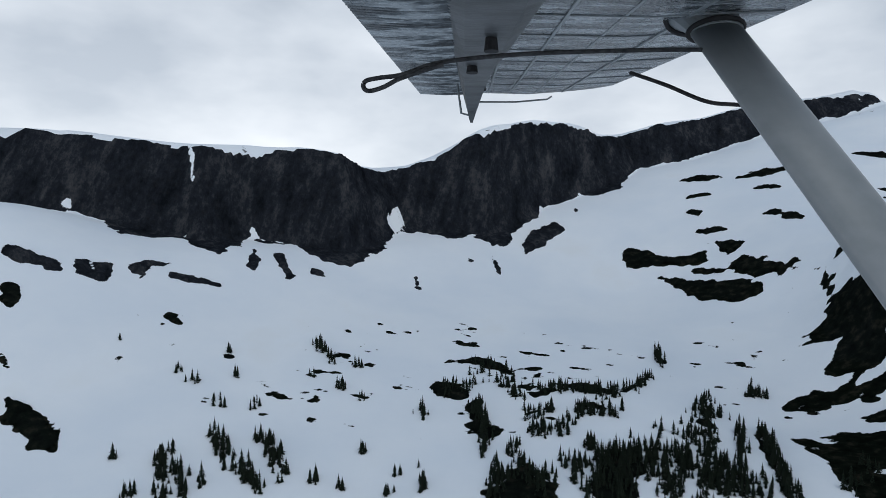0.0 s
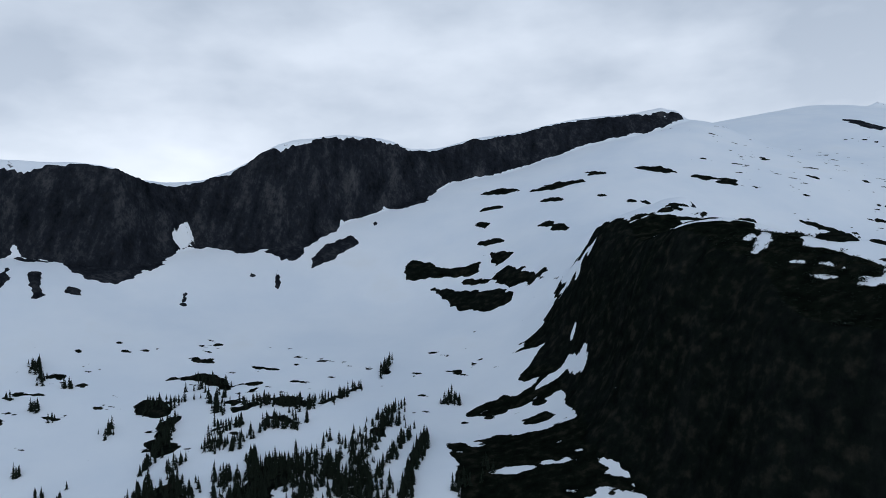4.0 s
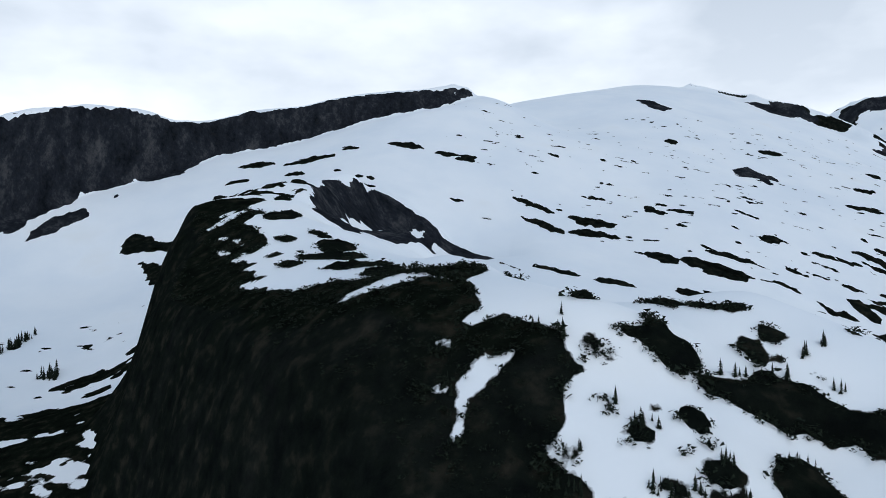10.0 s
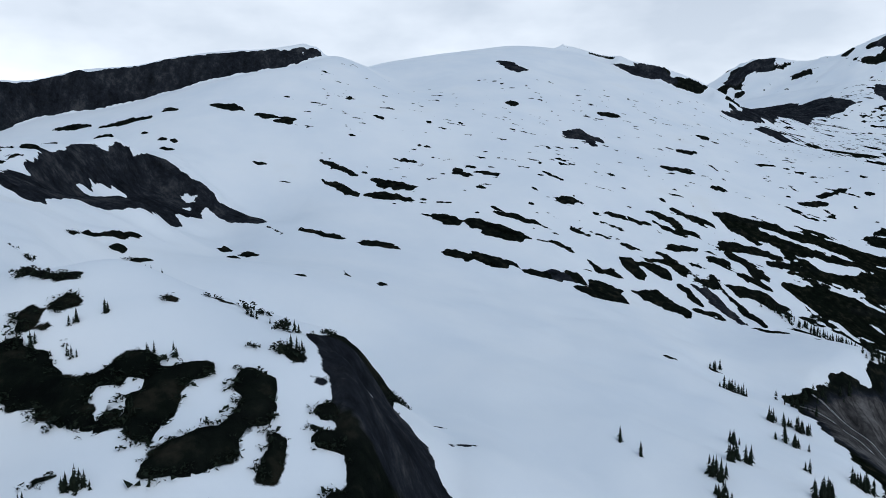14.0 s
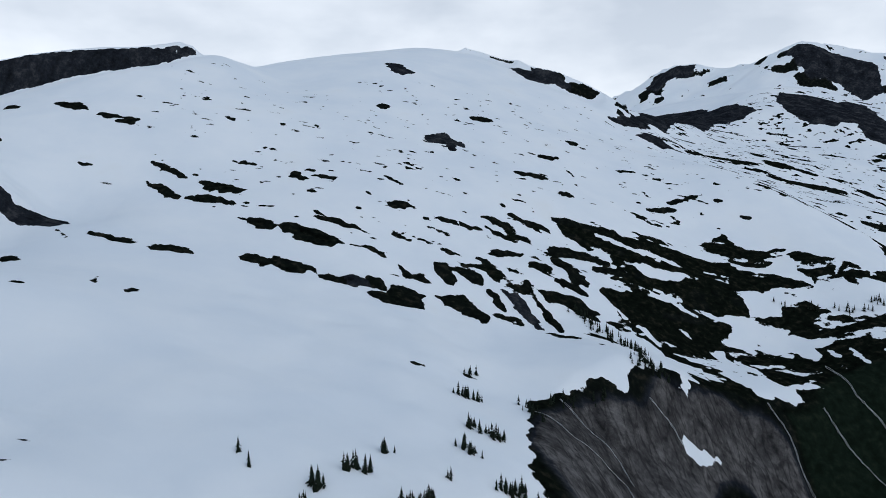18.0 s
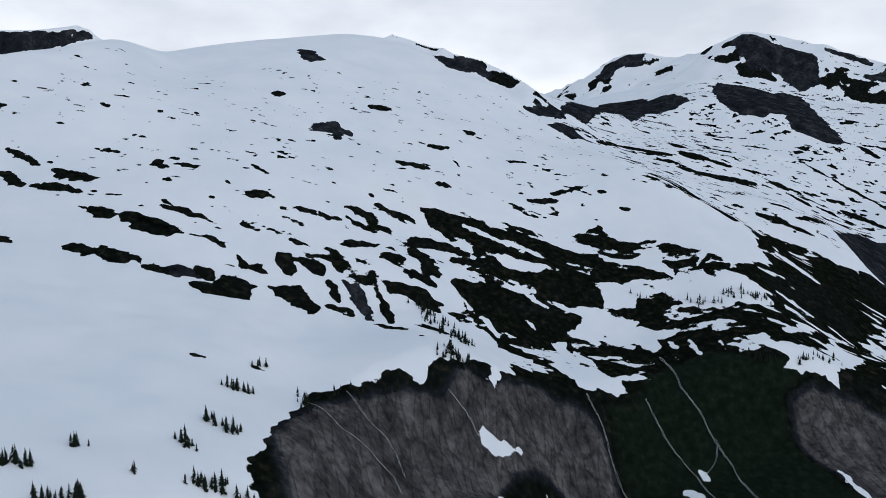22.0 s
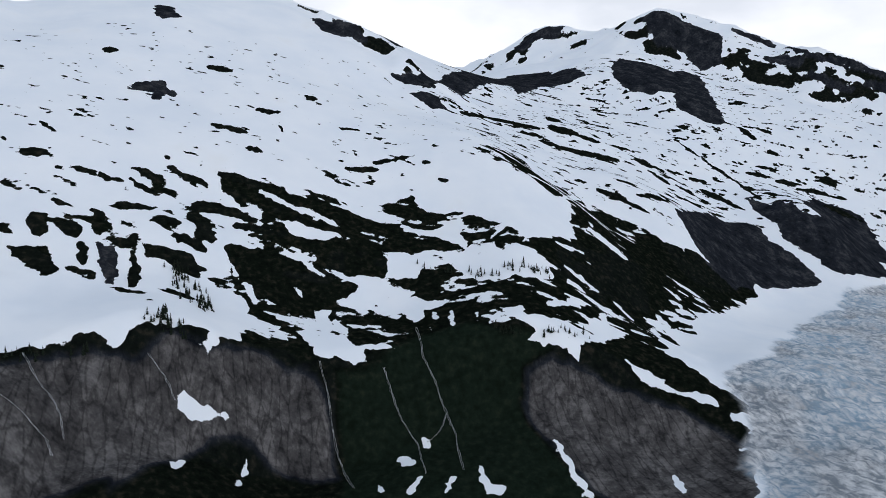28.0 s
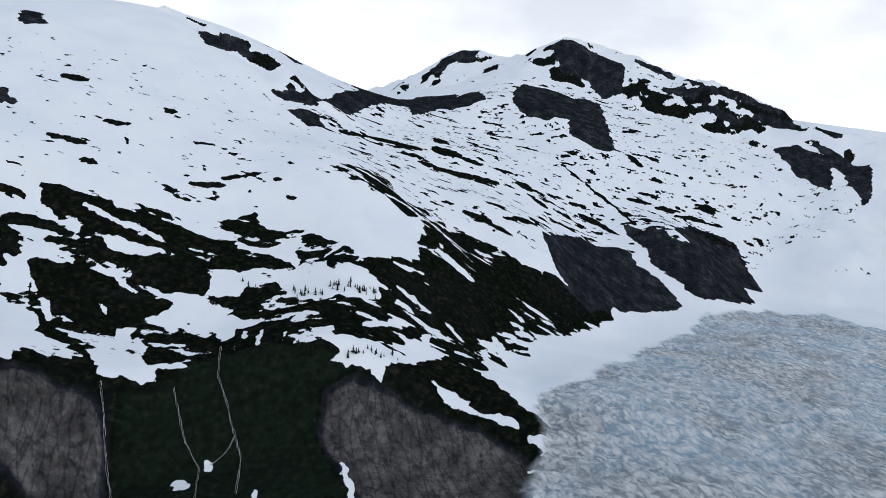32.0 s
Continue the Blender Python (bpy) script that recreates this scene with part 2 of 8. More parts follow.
def lattice(grid, x, y):
    """A smooth sheet through heights on a square plan of STEP metres."""
    u = np.clip((x - LX0) / STEP, 0, NX - 1.001)
    v = np.clip((y - LY0) / STEP, 0, NY - 1.001)
    i, j = u.astype(int), v.astype(int)
    fu, fv = u - i, v - j
    rows = []
    for b in range(-1, 3):
        jj = np.clip(j + b, 0, NY - 1)
        rows.append(cubic(*[grid[jj, np.clip(i + a, 0, NX - 1)] for a in range(-1, 3)], fu))
    return cubic(*rows, fv)


def along(line, x, y):
    """Signed distance to a line on the plan (left of it is plus) and the line's third value near there."""
    best = np.full(x.shape, 1e9)
    sign = np.ones(x.shape)
    value, total, ends, near_by = (np.zeros(x.shape) for _ in range(4))
    for (ax, ay, av), (bx, by, bv) in zip(line, line[1:]):
        dx, dy = bx - ax, by - ay
        f = np.clip(((x - ax) * dx + (y - ay) * dy) / (dx * dx + dy * dy), 0, 1)
        px, py = x - ax - f * dx, y - ay - f * dy
        d = np.hypot(px, py)
        side = np.sign(dx * py - dy * px)
        sign = np.where(d < best - 1e-6, side, np.where(np.abs(d - best) <= 1e-6, np.maximum(sign, side), sign))
        best = np.minimum(best, d)
        w = 1 / (d + 4) ** 3
        v = av + f * (bv - av)
        value, total = value + w * v, total + w
        ends, near_by = ends + w * w * np.clip(v / 20, 0, 1), near_by + w * w
    return best * sign, value / total * ends / near_by


def rise(a, b, x):
    f = np.clip((x - a) / (b - a), 0, 1)
    return f * f * (3 - 2 * f)


def hash2(i, j, seed):
    n = (i * 374761393 + j * 668265263 + seed * 974634777) & 0x7FFFFFFF
    n = ((n ^ (n >> 13)) * 1274126177) & 0x7FFFFFFF
    return ((n ^ (n >> 16)) & 0xFFFF) / 65535.0


def grain(x, y, size, seed):
    """Smooth noise, -1 to 1."""
    u, v = x / size, y / size
    i, j = np.floor(u).astype(np.int64), np.floor(v).astype(np.int64)
    fu, fv = u - i, v - j
    fu, fv = fu * fu * (3 - 2 * fu), fv * fv * (3 - 2 * fv)
    a = hash2(i, j, seed) * (1 - fu) + hash2(i + 1, j, seed) * fu
    b = hash2(i, j + 1, seed) * (1 - fu) + hash2(i + 1, j + 1, seed) * fu
    return 2 * (a * (1 - fv) + b * fv) - 1


def rough(x, y, size, seed, octaves=4):
    return sum(grain(x + 17.3 * k, y - 9.1 * k, size / 2**k, seed + k) / 2**k for k in range(octaves)) / 1.9


# lines on the plan: east, north, height of the step (the high ground lies to the left)
HEADWALL = ((-900, 420, 105), (-600, 560, 95), (-470, 600, 90), (-400, 604, 86), (-330, 602, 84), (-262, 608, 84), (-214, 640, 88), (-170, 645, 92),
            (-122, 655, 92), (-95, 716, 66), (-82, 736, 62), (-47, 738, 72), (9, 742, 104), (51, 772, 103), (76, 802, 98), (128, 834, 84), (178, 868, 55),
            (205, 905, 48), (267, 927, 56), (342, 955, 50), (390, 968, 45), (450, 980, 42), (520, 995, 39), (576, 1009, 36), (592, 1030, 4), (640, 1036, 0))
BUTTRESS = ((350, 600, 0), (296, 500, 35), (285, 430, 60), (281, 320, 88), (298, 225, 90), (330, 150, 95), (366, 60, 105), (420, 10, 110), (478, 6, 92),
            (500, 32, 66), (506, 80, 50), (508, 125, 40), (507, 165, 22), (502, 220, 6), (497, 260, 0))
WHALEBACK = ((322, 365, 0), (332, 420, 22), (347, 478, 40), (368, 528, 50), (396, 552, 46), (430, 548, 34), (462, 533, 14), (492, 519, 0))
SLABS = ((650, 60, 0), (715, 110, 25), (770, 165, 55), (798, 240, 62), (829, 292, 70), (930, 325, 75), (1040, 335, 65), (1110, 340, 60), (1220, 325, 60),
         (1300, 285, 45), (1370, 235, 15), (1420, 235, 0))


def close_by(line, x, y, reach):
    """Which places lie within reach of the box round a line."""
    px, py = [p[0] for p in line], [p[1] for p in line]
    return (x > min(px) - reach) & (x < max(px) + reach) & (y > min(py) - reach) & (y < max(py) + reach)


def steps(x, y):
    wx = x + 6 * grain(x, y, 45, 3) + 3 * grain(x, y, 17, 4)
    wy = y + 6 * grain(x, y, 45, 5) + 3 * grain(x, y, 17, 6)
    z = np.zeros(x.shape)
    for line, lo, hi, flat, end in ((HEADWALL, -5, 34, 40, 220), (BUTTRESS, -42, 4, 20, 320), (WHALEBACK, -44, 0, 6, 130), (SLABS, -75, 6, 10, 260)):
        by = close_by(line, wx, wy, end + 5)
        d, h = along(line, wx[by], wy[by])
        if line is BUTTRESS:
            # its back dies out to the east, past the line's end
            h = h * (1 - rise(-80, 0, wx[by] - 497 + (wy[by] - 260) / 8) * rise(235, 285, wy[by]))
        z[by] += h * rise(lo, hi, d) * (1 - rise(flat, end, d))
    return z


GRID = []


def heights(*row):
    """Heights above the sea of one line of the plan, from west to east."""
    GRID.append(row)


heights(80, 58, 37, 20, 11, 5, -1, -14, -27, -36, -39, -34, -23, -24, -24, -24, -19, -2, 22, 49, 72, 90, 98, 101, 100, 97, 95, 95, 96, 98, 100)
heights(103, 82, 63, 48, 36, 27, 17, 7, 0, 1, 8, 12, 17, 12, 1, -11, -12, 1, 29, 59, 79, 92, 98, 100, 100, 99, 98, 98, 99, 101, 103)
heights(126, 106, 89, 75, 62, 51, 41, 32, 29, 37, 58, 77, 75, 59, 23, -1, -8, 6, 35, 67, 86, 94, 98, 100, 100, 100, 100, 100, 102, 103, 105)
heights(149, 130, 114, 101, 90, 79, 69, 61, 63, 79, 102, 155, 158, 123, 38, 5, 0, 10, 39, 76, 92, 97, 99, 101, 101, 102, 102, 103, 104, 106, 108)
heights(168, 154, 140, 130, 119, 110, 102, 97, 106, 133, 199, 230, 195, 159, 68, 33, 17, 24, 43, 73, 95, 102, 104, 104, 103, 104, 105, 105, 107, 109, 110)
heights(189, 183, 172, 159, 150, 144, 140, 140, 161, 180, 244, 216, 199, 149, 111, 99, 57, 67, 66, 70, 90, 107, 109, 107, 107, 107, 108, 109, 110, 110, 112)
heights(218, 224, 215, 194, 182, 175, 174, 180, 195, 219, 264, 256, 218, 164, 109, 109, 68, 75, 93, 93, 115, 119, 112, 109, 110, 111, 112, 113, 112, 111, 111)
heights(263, 275, 271, 246, 219, 203, 198, 206, 205, 249, 256, 257, 239, 204, 161, 126, 101, 96, 120, 138, 144, 135, 118, 108, 113, 114, 115, 117, 113, 112, 114)
heights(299, 318, 327, 290, 254, 232, 223, 222, 224, 242, 251, 277, 266, 261, 240, 209, 192, 184, 185, 198, 195, 164, 139, 111, 116, 117, 116, 116, 114, 115, 124)
heights(316, 321, 329, 309, 292, 264, 251, 248, 258, 302, 308, 307, 308, 311, 301, 288, 273, 254, 256, 270, 261, 209, 195, 164, 149, 133, 127, 128, 126, 125, 141)
heights(313, 317, 308, 316, 312, 308, 293, 291, 304, 337, 365, 363, 364, 360, 351, 340, 328, 316, 314, 314, 294, 261, 248, 223, 201, 179, 166, 165, 164, 165, 184)
heights(290, 284, 295, 306, 317, 324, 339, 346, 358, 377, 404, 412, 411, 403, 394, 384, 376, 368, 358, 345, 324, 304, 285, 266, 254, 240, 228, 224, 226, 235, 252)
heights(271, 270, 276, 281, 284, 314, 356, 377, 396, 412, 438, 461, 455, 432, 433, 431, 423, 410, 396, 377, 352, 330, 313, 305, 304, 297, 293, 294, 295, 306, 327)
heights(259, 261, 262, 265, 275, 302, 338, 378, 405, 428, 459, 473, 499, 462, 470, 479, 467, 452, 436, 413, 381, 355, 342, 343, 346, 349, 351, 353, 357, 367, 384)
heights(252, 254, 255, 259, 269, 287, 308, 329, 376, 416, 454, 480, 525, 502, 510, 521, 505, 498, 481, 452, 420, 399, 386, 382, 387, 396, 403, 405, 408, 417, 430)
heights(245, 249, 250, 254, 263, 275, 290, 313, 349, 388, 431, 474, 510, 529, 543, 552, 552, 548, 527, 491, 467, 454, 431, 420, 425, 439, 448, 450, 452, 460, 469)
heights(237, 241, 244, 249, 257, 267, 283, 305, 335, 373, 416, 463, 507, 544, 563, 579, 589, 587, 562, 523, 501, 482, 463, 453, 458, 472, 486, 495, 498, 501, 504)
heights(228, 232, 237, 243, 251, 263, 279, 300, 327, 363, 405, 451, 501, 548, 569, 593, 613, 610, 591, 561, 532, 505, 483, 473, 486, 509, 532, 541, 542, 539, 537)
heights(218, 224, 230, 237, 246, 259, 275, 295, 321, 355, 396, 442, 487, 525, 559, 592, 620, 629, 619, 595, 561, 527, 501, 492, 513, 547, 577, 588, 586, 578, 570)
GRID = np.array(GRID, float)


CRESTS = (
    (((1900, 2450, 600), (2000, 2290, 650), (2085, 2127, 706), (2140, 2023, 745), (2215, 1960, 715), (2255, 1800, 712), (2309, 1692, 762), (2420, 1640, 738), (2475, 1543, 706),
      (2545, 1415, 653), (2637, 1244, 589), (2699, 1103, 515), (2780, 950, 470), (2900, 800, 430), (3300, 550, 400)), 0.66),
    (((1100, 1330, 610), (1187, 1230, 572), (1266, 1160, 528), (1310, 1105, 487), (1350, 1040, 440)), 0.75),
)
SWELLS = []


def swell(x, y, reach, rise_):
    """A broad swell (plus) or hollow (minus) of the ground."""
    SWELLS.append((x, y, reach, rise_))


# swells and hollows of the ground: east, north, reach, height
swell(342, 371, 42, 2.0)
swell(377, 538, 42, 3.0)
swell(424, 520, 42, 5.1)
swell(423, 63, 32, -7.3)
swell(428, 86, 32, -1.5)
swell(451, 91, 32, 15.7)
swell(472, 52, 32, 5.9)
swell(502, 81, 32, 2.7)
swell(343, 159, 32, 2.4)
swell(393, 78, 32, 2.4)
swell(343, 233, 32, -1.8)
swell(361, 221, 32, -4.4)
swell(906, 1073, 110, -1.8)
swell(571, 1004, 110, 10.1)
swell(1346, 955, 110, 5.4)
swell(1866, 1551, 110, -21.0)
swell(892, 773, 75, -3.4)
swell(1515, 964, 110, -1.0)
swell(1327, 659, 110, 21.6)
swell(1399, 626, 110, -25.6)
swell(1449, 494, 110, 20.6)
swell(1426, 395, 110, -33.5)
swell(1590, 477, 110, -21.2)
swell(1828, 537, 110, -9.9)
swell(1991, 1153, 110, 3.8)
swell(1888, 1182, 110, -24.1)
swell(1256, 922, 110, -18.3)
swell(1220, 1051, 110, 9.4)
swell(1333, 245, 110, -2.7)
swell(1245, 266, 75, 12.7)
swell(1979, 693, 110, 69.5)
swell(554, 120, 32, 2.4)
swell(500, 48, 32, -4.4)
swell(659, 669, 75, -10.5)
swell(251, 398, 75, -6.2)
swell(363, 87, 32, 3.3)
swell(361, 498, 42, 9.7)
swell(313, 270, 32, 1.8)
swell(199, 353, 75, 1.6)
swell(312, 674, 75, 2.4)
swell(171, 695, 75, 4.1)
swell(300, 340, 42, 1.5)
swell(403, 497, 42, 12.3)
swell(345, 207, 32, -0.8)
swell(136, 636, 75, -8.8)
swell(772, 204, 75, -6.5)
swell(809, 269, 75, -4.7)
swell(792, 416, 75, -9.9)
swell(900, 490, 75, 6.2)
swell(1054, 570, 75, 13.9)
swell(1023, 363, 75, 1.4)
swell(738, 305, 75, 5.1)
swell(1287, 478, 110, 26.4)
swell(1168, 468, 75, -3.5)
swell(1864, 1825, 110, 13.8)
swell(1588, 962, 110, 28.3)
swell(767, 1127, 300, 6.8)
swell(1288, 1065, 110, 6.6)
swell(1861, 1359, 110, 21.3)
swell(1974, 1234, 110, 25.7)
swell(2060, 1061, 110, 4.2)
swell(2055, 630, 110, -30.1)
swell(1838, 417, 110, 3.7)
swell(1571, 682, 110, 11.1)
swell(1832, 780, 110, -17.8)
swell(1845, 603, 110, -9.5)
swell(1439, 267, 110, 19.2)
swell(516, 98, 32, -11.5)
swell(538, 100, 32, 13.4)
swell(555, 167, 32, 2.2)
swell(524, 117, 32, -8.5)
swell(482, 101, 32, -4.3)
swell(342, 428, 42, -3.1)
swell(449, 542, 42, 12.4)
swell(482, 559, 42, -18.8)
swell(414, 579, 42, 0.9)
swell(452, 583, 42, -22.9)
swell(303, 467, 42, 4.5)
swell(281, 313, 32, 4.5)
swell(286, 234, 32, -3.7)
swell(277, 473, 75, 16.6)
swell(630, 1070, 110, -15.1)
swell(667, 1133, 110, -2.5)
swell(1375, 323, 110, -13.7)
swell(824, 218, 75, 3.2)
swell(485, 489, 42, 1.8)
swell(389, 98, 32, -6.7)
swell(387, 236, 32, -6.7)
swell(385, 199, 32, -11.5)
swell(398, 169, 32, 1.3)
swell(373, 161, 32, -13.1)
swell(391, 140, 32, 2.8)
swell(400, 404, 42, 7.1)
swell(370, 259, 32, -7.4)
swell(375, 411, 42, -3.4)
swell(376, 379, 42, -6.9)
swell(378, 343, 42, -10.7)
swell(371, 281, 32, -4.1)
swell(357, 306, 32, -10.6)
swell(342, 328, 32, 1.2)
swell(1560, 858, 110, -9.6)
swell(285, 415, 42, -10.8)
swell(1814, 1466, 110, -14.4)


def land(x, y):
    z = lattice(GRID, x, y) + steps(x, y)
    for sx, sy, reach, up in SWELLS:
        by = (np.abs(x - sx) < 2.6 * reach) & (np.abs(y - sy) < 2.6 * reach)
        z[by] += up * np.exp(-((x[by] - sx) ** 2 + (y[by] - sy) ** 2) / (reach * reach))
    # the far crests beyond the glacier
    for line, fall in CRESTS:
        by = close_by(line, x, y, 650)
        cx, cy, low = x[by], y[by], z[by]
        d, top = along(line, cx + 30 * grain(cx, cy, 160, 41) + 12 * grain(cx, cy, 50, 42), cy + 30 * grain(cx, cy, 160, 43) + 12 * grain(cx, cy, 50, 44))
        peak = top - fall * np.abs(d) + 10 * rough(cx, cy, 90, 45)
        z[by] = np.maximum(low, peak) + np.maximum(0, 12 - np.abs(low - peak)) ** 2 / 48
    return z

# bare rock (R), heath (H), snow lying on it (S) and broken ice (I), by their outlines on the plan
PATCHES = []


def outline(kind, *points):
    PATCHES.append((kind, points))


def bar(kind, ax, ay, bx, by, width):
    """A long patch from a to b."""
    n = 7
    dx, dy = bx - ax, by - ay
    length = math.hypot(dx, dy)
    ox, oy = -dy / length, dx / length
    side = [(ax + dx * k / n, ay + dy * k / n, 0.5 * width * (0.35 + 0.65 * math.sin(math.pi * (k + 0.6) / (n + 1.2))) * random.uniform(0.75, 1.25)) for k in range(n + 1)]
    PATCHES.append((kind, [(x + ox * w, y + oy * w) for x, y, w in side] + [(x - ox * w, y - oy * w) for x, y, w in reversed(side)]))


outline("S", (-269.9, 615.2), (-264.3, 614.8), (-261.4, 604.4), (-270.1, 603.7))
outline("S", (-218.9, 639.5), (-202.1, 630.5), (-188.8, 605.7), (-209.5, 589.8))
outline("S", (-88.3, 736.1), (-81.6, 732.8), (-68.5, 726.5), (-88.0, 711.2), (-94.3, 712.9))
outline("S", (35.9, 758.5), (48.4, 756.2), (35.2, 735.5))
outline("S", (70.3, 798.6), (79.2, 786.6), (69.0, 780.4))
outline("S", (117.3, 833.0), (136.6, 825.4), (121.2, 811.2))
bar("S", -388, 607, -381, 609, 2.5)
bar("S", -329, 585, -325, 597, 15.5)
outline("S", (-282.3, 636.7), (-277.0, 634.7), (-267.3, 620.2), (-270.4, 619.9))
outline("S", (-131.0, 629.2), (-108.6, 624.8), (-115.6, 605.8))
bar("R", -343, 467, -306, 474, 13.3)
outline("R", (-303.5, 485.9), (-296.1, 493.4), (-282.8, 474.6), (-292.8, 473.4))
outline("R", (-291.2, 492.6), (-282.9, 501.6), (-271.4, 477.2), (-278.7, 473.5))
outline("R", (-272.4, 513.4), (-268.0, 525.5), (-251.6, 535.4), (-259.4, 508.5), (-256.3, 497.9), (-263.8, 503.9))
bar("R", -243, 519, -205, 527, 7.6)
outline("R", (-204.5, 590.2), (-204.2, 607.5), (-190.0, 583.7), (-190.5, 564.0), (-197.1, 568.8))
outline("R", (-184.7, 605.9), (-180.4, 612.9), (-159.3, 575.4), (-163.1, 567.9), (-176.0, 584.2))
bar("R", -150, 595, -137, 597, 14.3)
outline("R", (46.0, 712.0), (57.0, 745.0), (87.0, 768.0), (91.0, 749.0), (67.0, 718.0), (48.0, 699.6))
bar("R", 13, 696, 21, 657, 2.5)
bar("R", -2, 737, 11, 726, 12.7)
outline("H", (139.1, 696.3), (152.0, 702.0), (177.0, 687.0), (217.0, 665.0), (216.0, 652.0), (191.2, 659.6), (145.3, 673.5))
outline("H", (171.5, 648.6), (189.5, 637.7), (210.4, 618.1), (239.9, 585.2), (237.8, 571.9), (215.0, 575.0), (193.6, 598.5), (176.7, 628.0))
outline("H", (233.4, 678.6), (249.3, 669.3), (253.0, 650.8), (235.5, 648.0), (231.2, 656.9))
outline("H", (230.9, 634.5), (244.8, 630.8), (261.4, 588.6), (254.6, 578.2), (237.9, 598.8))
bar("H", 201, 647, 225, 625, 7.8)
bar("H", 225, 707, 249, 691, 10.7)
bar("H", 290, 697, 307, 658, 13.9)
bar("H", 225, 747, 237, 737, 9.5)
bar("H", 243, 835, 269, 821, 13.2)
bar("H", 299, 807, 336, 794, 13)
outline("H", (-33.1, 432.4), (-19.3, 450.5), (-3.6, 431.2), (-6.7, 414.0), (-24.6, 418.0))
outline("H", (-22.5, 472.3), (3.4, 483.4), (23.4, 472.2), (24.8, 457.6), (3.5, 470.9))
outline("H", (53.3, 435.9), (72.8, 433.0), (90.3, 421.1), (86.6, 410.7), (67.4, 419.7))
outline("H", (-6.6, 411.8), (3.8, 419.6), (13.7, 373.7), (7.3, 367.8), (-2.5, 387.4))
bar("H", 62, 404, 85, 391, 6.8)
bar("H", 31, 395, 45, 402, 5.5)
bar("H", -9, 504, 3, 503, 7.2)
bar("H", -222, 470, -207, 460, 7.5)
bar("H", -170, 435, -159, 438, 10.1)
bar("H", 38, 421, 52, 427, 6.8)
bar("H", 93, 416, 116, 449, 5.1)
bar("H", 131, 503, 132, 474, 4.6)
outline("H", (-324.3, 436.7), (-312.9, 440.5), (-304.8, 431.7), (-303.8, 419.1), (-309.4, 416.2))
outline("H", (-266.5, 357.4), (-251.9, 355.4), (-228.5, 342.2), (-215.0, 332.4), (-213.7, 324.1), (-227.9, 325.1), (-254.9, 341.4))
bar("H", -284, 382, -274, 373, 2.5)
outline("H", (10.2, 339.1), (27.8, 343.3), (40.3, 322.9), (34.1, 313.8), (9.9, 314.4))
outline("H", (65.6, 344.3), (81.7, 352.8), (91.3, 331.7), (78.5, 310.9), (60.4, 312.3))
bar("H", -142, 355, -129, 334, 2.5)
bar("H", -122, 328, -105, 313, 4.7)
bar("H", -112, 355, -97, 332, 3)
bar("H", -160, 331, -144, 303, 2.5)
bar("H", 153, 365, 144, 308, 2.5)
bar("H", 126, 383, 131, 370, 10.6)
outline("S", (289.0, 578.0), (275.9, 389.9), (261.0, 527.0), (252.2, 483.4))
bar("H", 316, 816, 355, 786, 12.3)
bar("H", 248, 832, 279, 821, 16.8)
bar("H", 367, 809, 388, 788, 11.6)
bar("H", 425, 795, 461, 770, 19.9)
bar("H", 479, 750, 495, 749, 12.7)
bar("H", 497, 738, 516, 733, 13.3)
bar("H", 539, 652, 578, 623, 5.7)
outline("S", (1308.1, 279.3), (1329.3, 259.5), (1366.0, 236.0), (1357.0, 231.0), (1326.9, 249.6), (1305.0, 267.0))
outline("S", (920.3, 279.3), (933.4, 288.8), (942.9, 285.0), (957.5, 285.8), (929.5, 275.0))
bar("S", 919, 237, 924, 242, 3.9)
bar("S", 1086, 263, 1091, 259, 3.7)
bar("S", 1204, 238, 1212, 204, 2.5)
outline("S", (1210.5, 199.1), (1205.1, 186.1), (1214.7, 183.6), (1236.8, 189.5), (1219.0, 192.3))
outline("S", (787.8, 217.2), (794.2, 222.4), (793.9, 213.2), (787.4, 210.2))
outline("V", (1042.7, 324.1), (1173.1, 305.0), (1195.4, 280.2), (1199.4, 234.8), (1203.0, 185.0), (1035.0, 237.0))
outline("S", (917.8, 277.3), (927.8, 281.0), (932.6, 288.1), (939.9, 284.4), (954.4, 284.5), (935.1, 275.7))
bar("S", 916, 237, 924, 244, 5.7)
outline("R", (-366.0, 607.0), (-343.0, 601.0), (-309.0, 566.0), (-283.0, 592.0), (-269.0, 607.0), (-250.0, 583.0), (-227.0, 575.0), (-220.0, 604.0), (-221.0, 637.0), (-201.0, 627.0), (-184.0, 642.0), (-162.0, 625.0), (-137.0, 618.0), (-116.0, 622.0), (-105.0, 649.0), (-92.0, 698.0), (-88.0, 721.0), (-69.0, 731.0), (-54.0, 733.0), (-29.0, 726.0), (-5.0, 740.0), (14.0, 714.0), (28.0, 710.0), (42.0, 750.0), (52.0, 762.0), (70.0, 775.0), (75.0, 803.0), (102.0, 816.0), (124.0, 828.0), (143.0, 821.0), (173.0, 841.0), (190.0, 875.0), (134.0, 855.0), (33.0, 766.0), (-67.0, 742.0), (-137.0, 658.0), (-240.0, 628.0), (-314.0, 611.0))
bar("R", 11, 708, 21, 662, 2.5)
bar("R", -12, 684, -6, 677, 6.9)
bar("R", 2, 731, 9, 729, 11.7)
bar("R", 111, 792, 111, 780, 2.5)
bar("R", -58, 629, -53, 607, 2.5)
bar("R", 145, 837, 148, 821, 5.9)
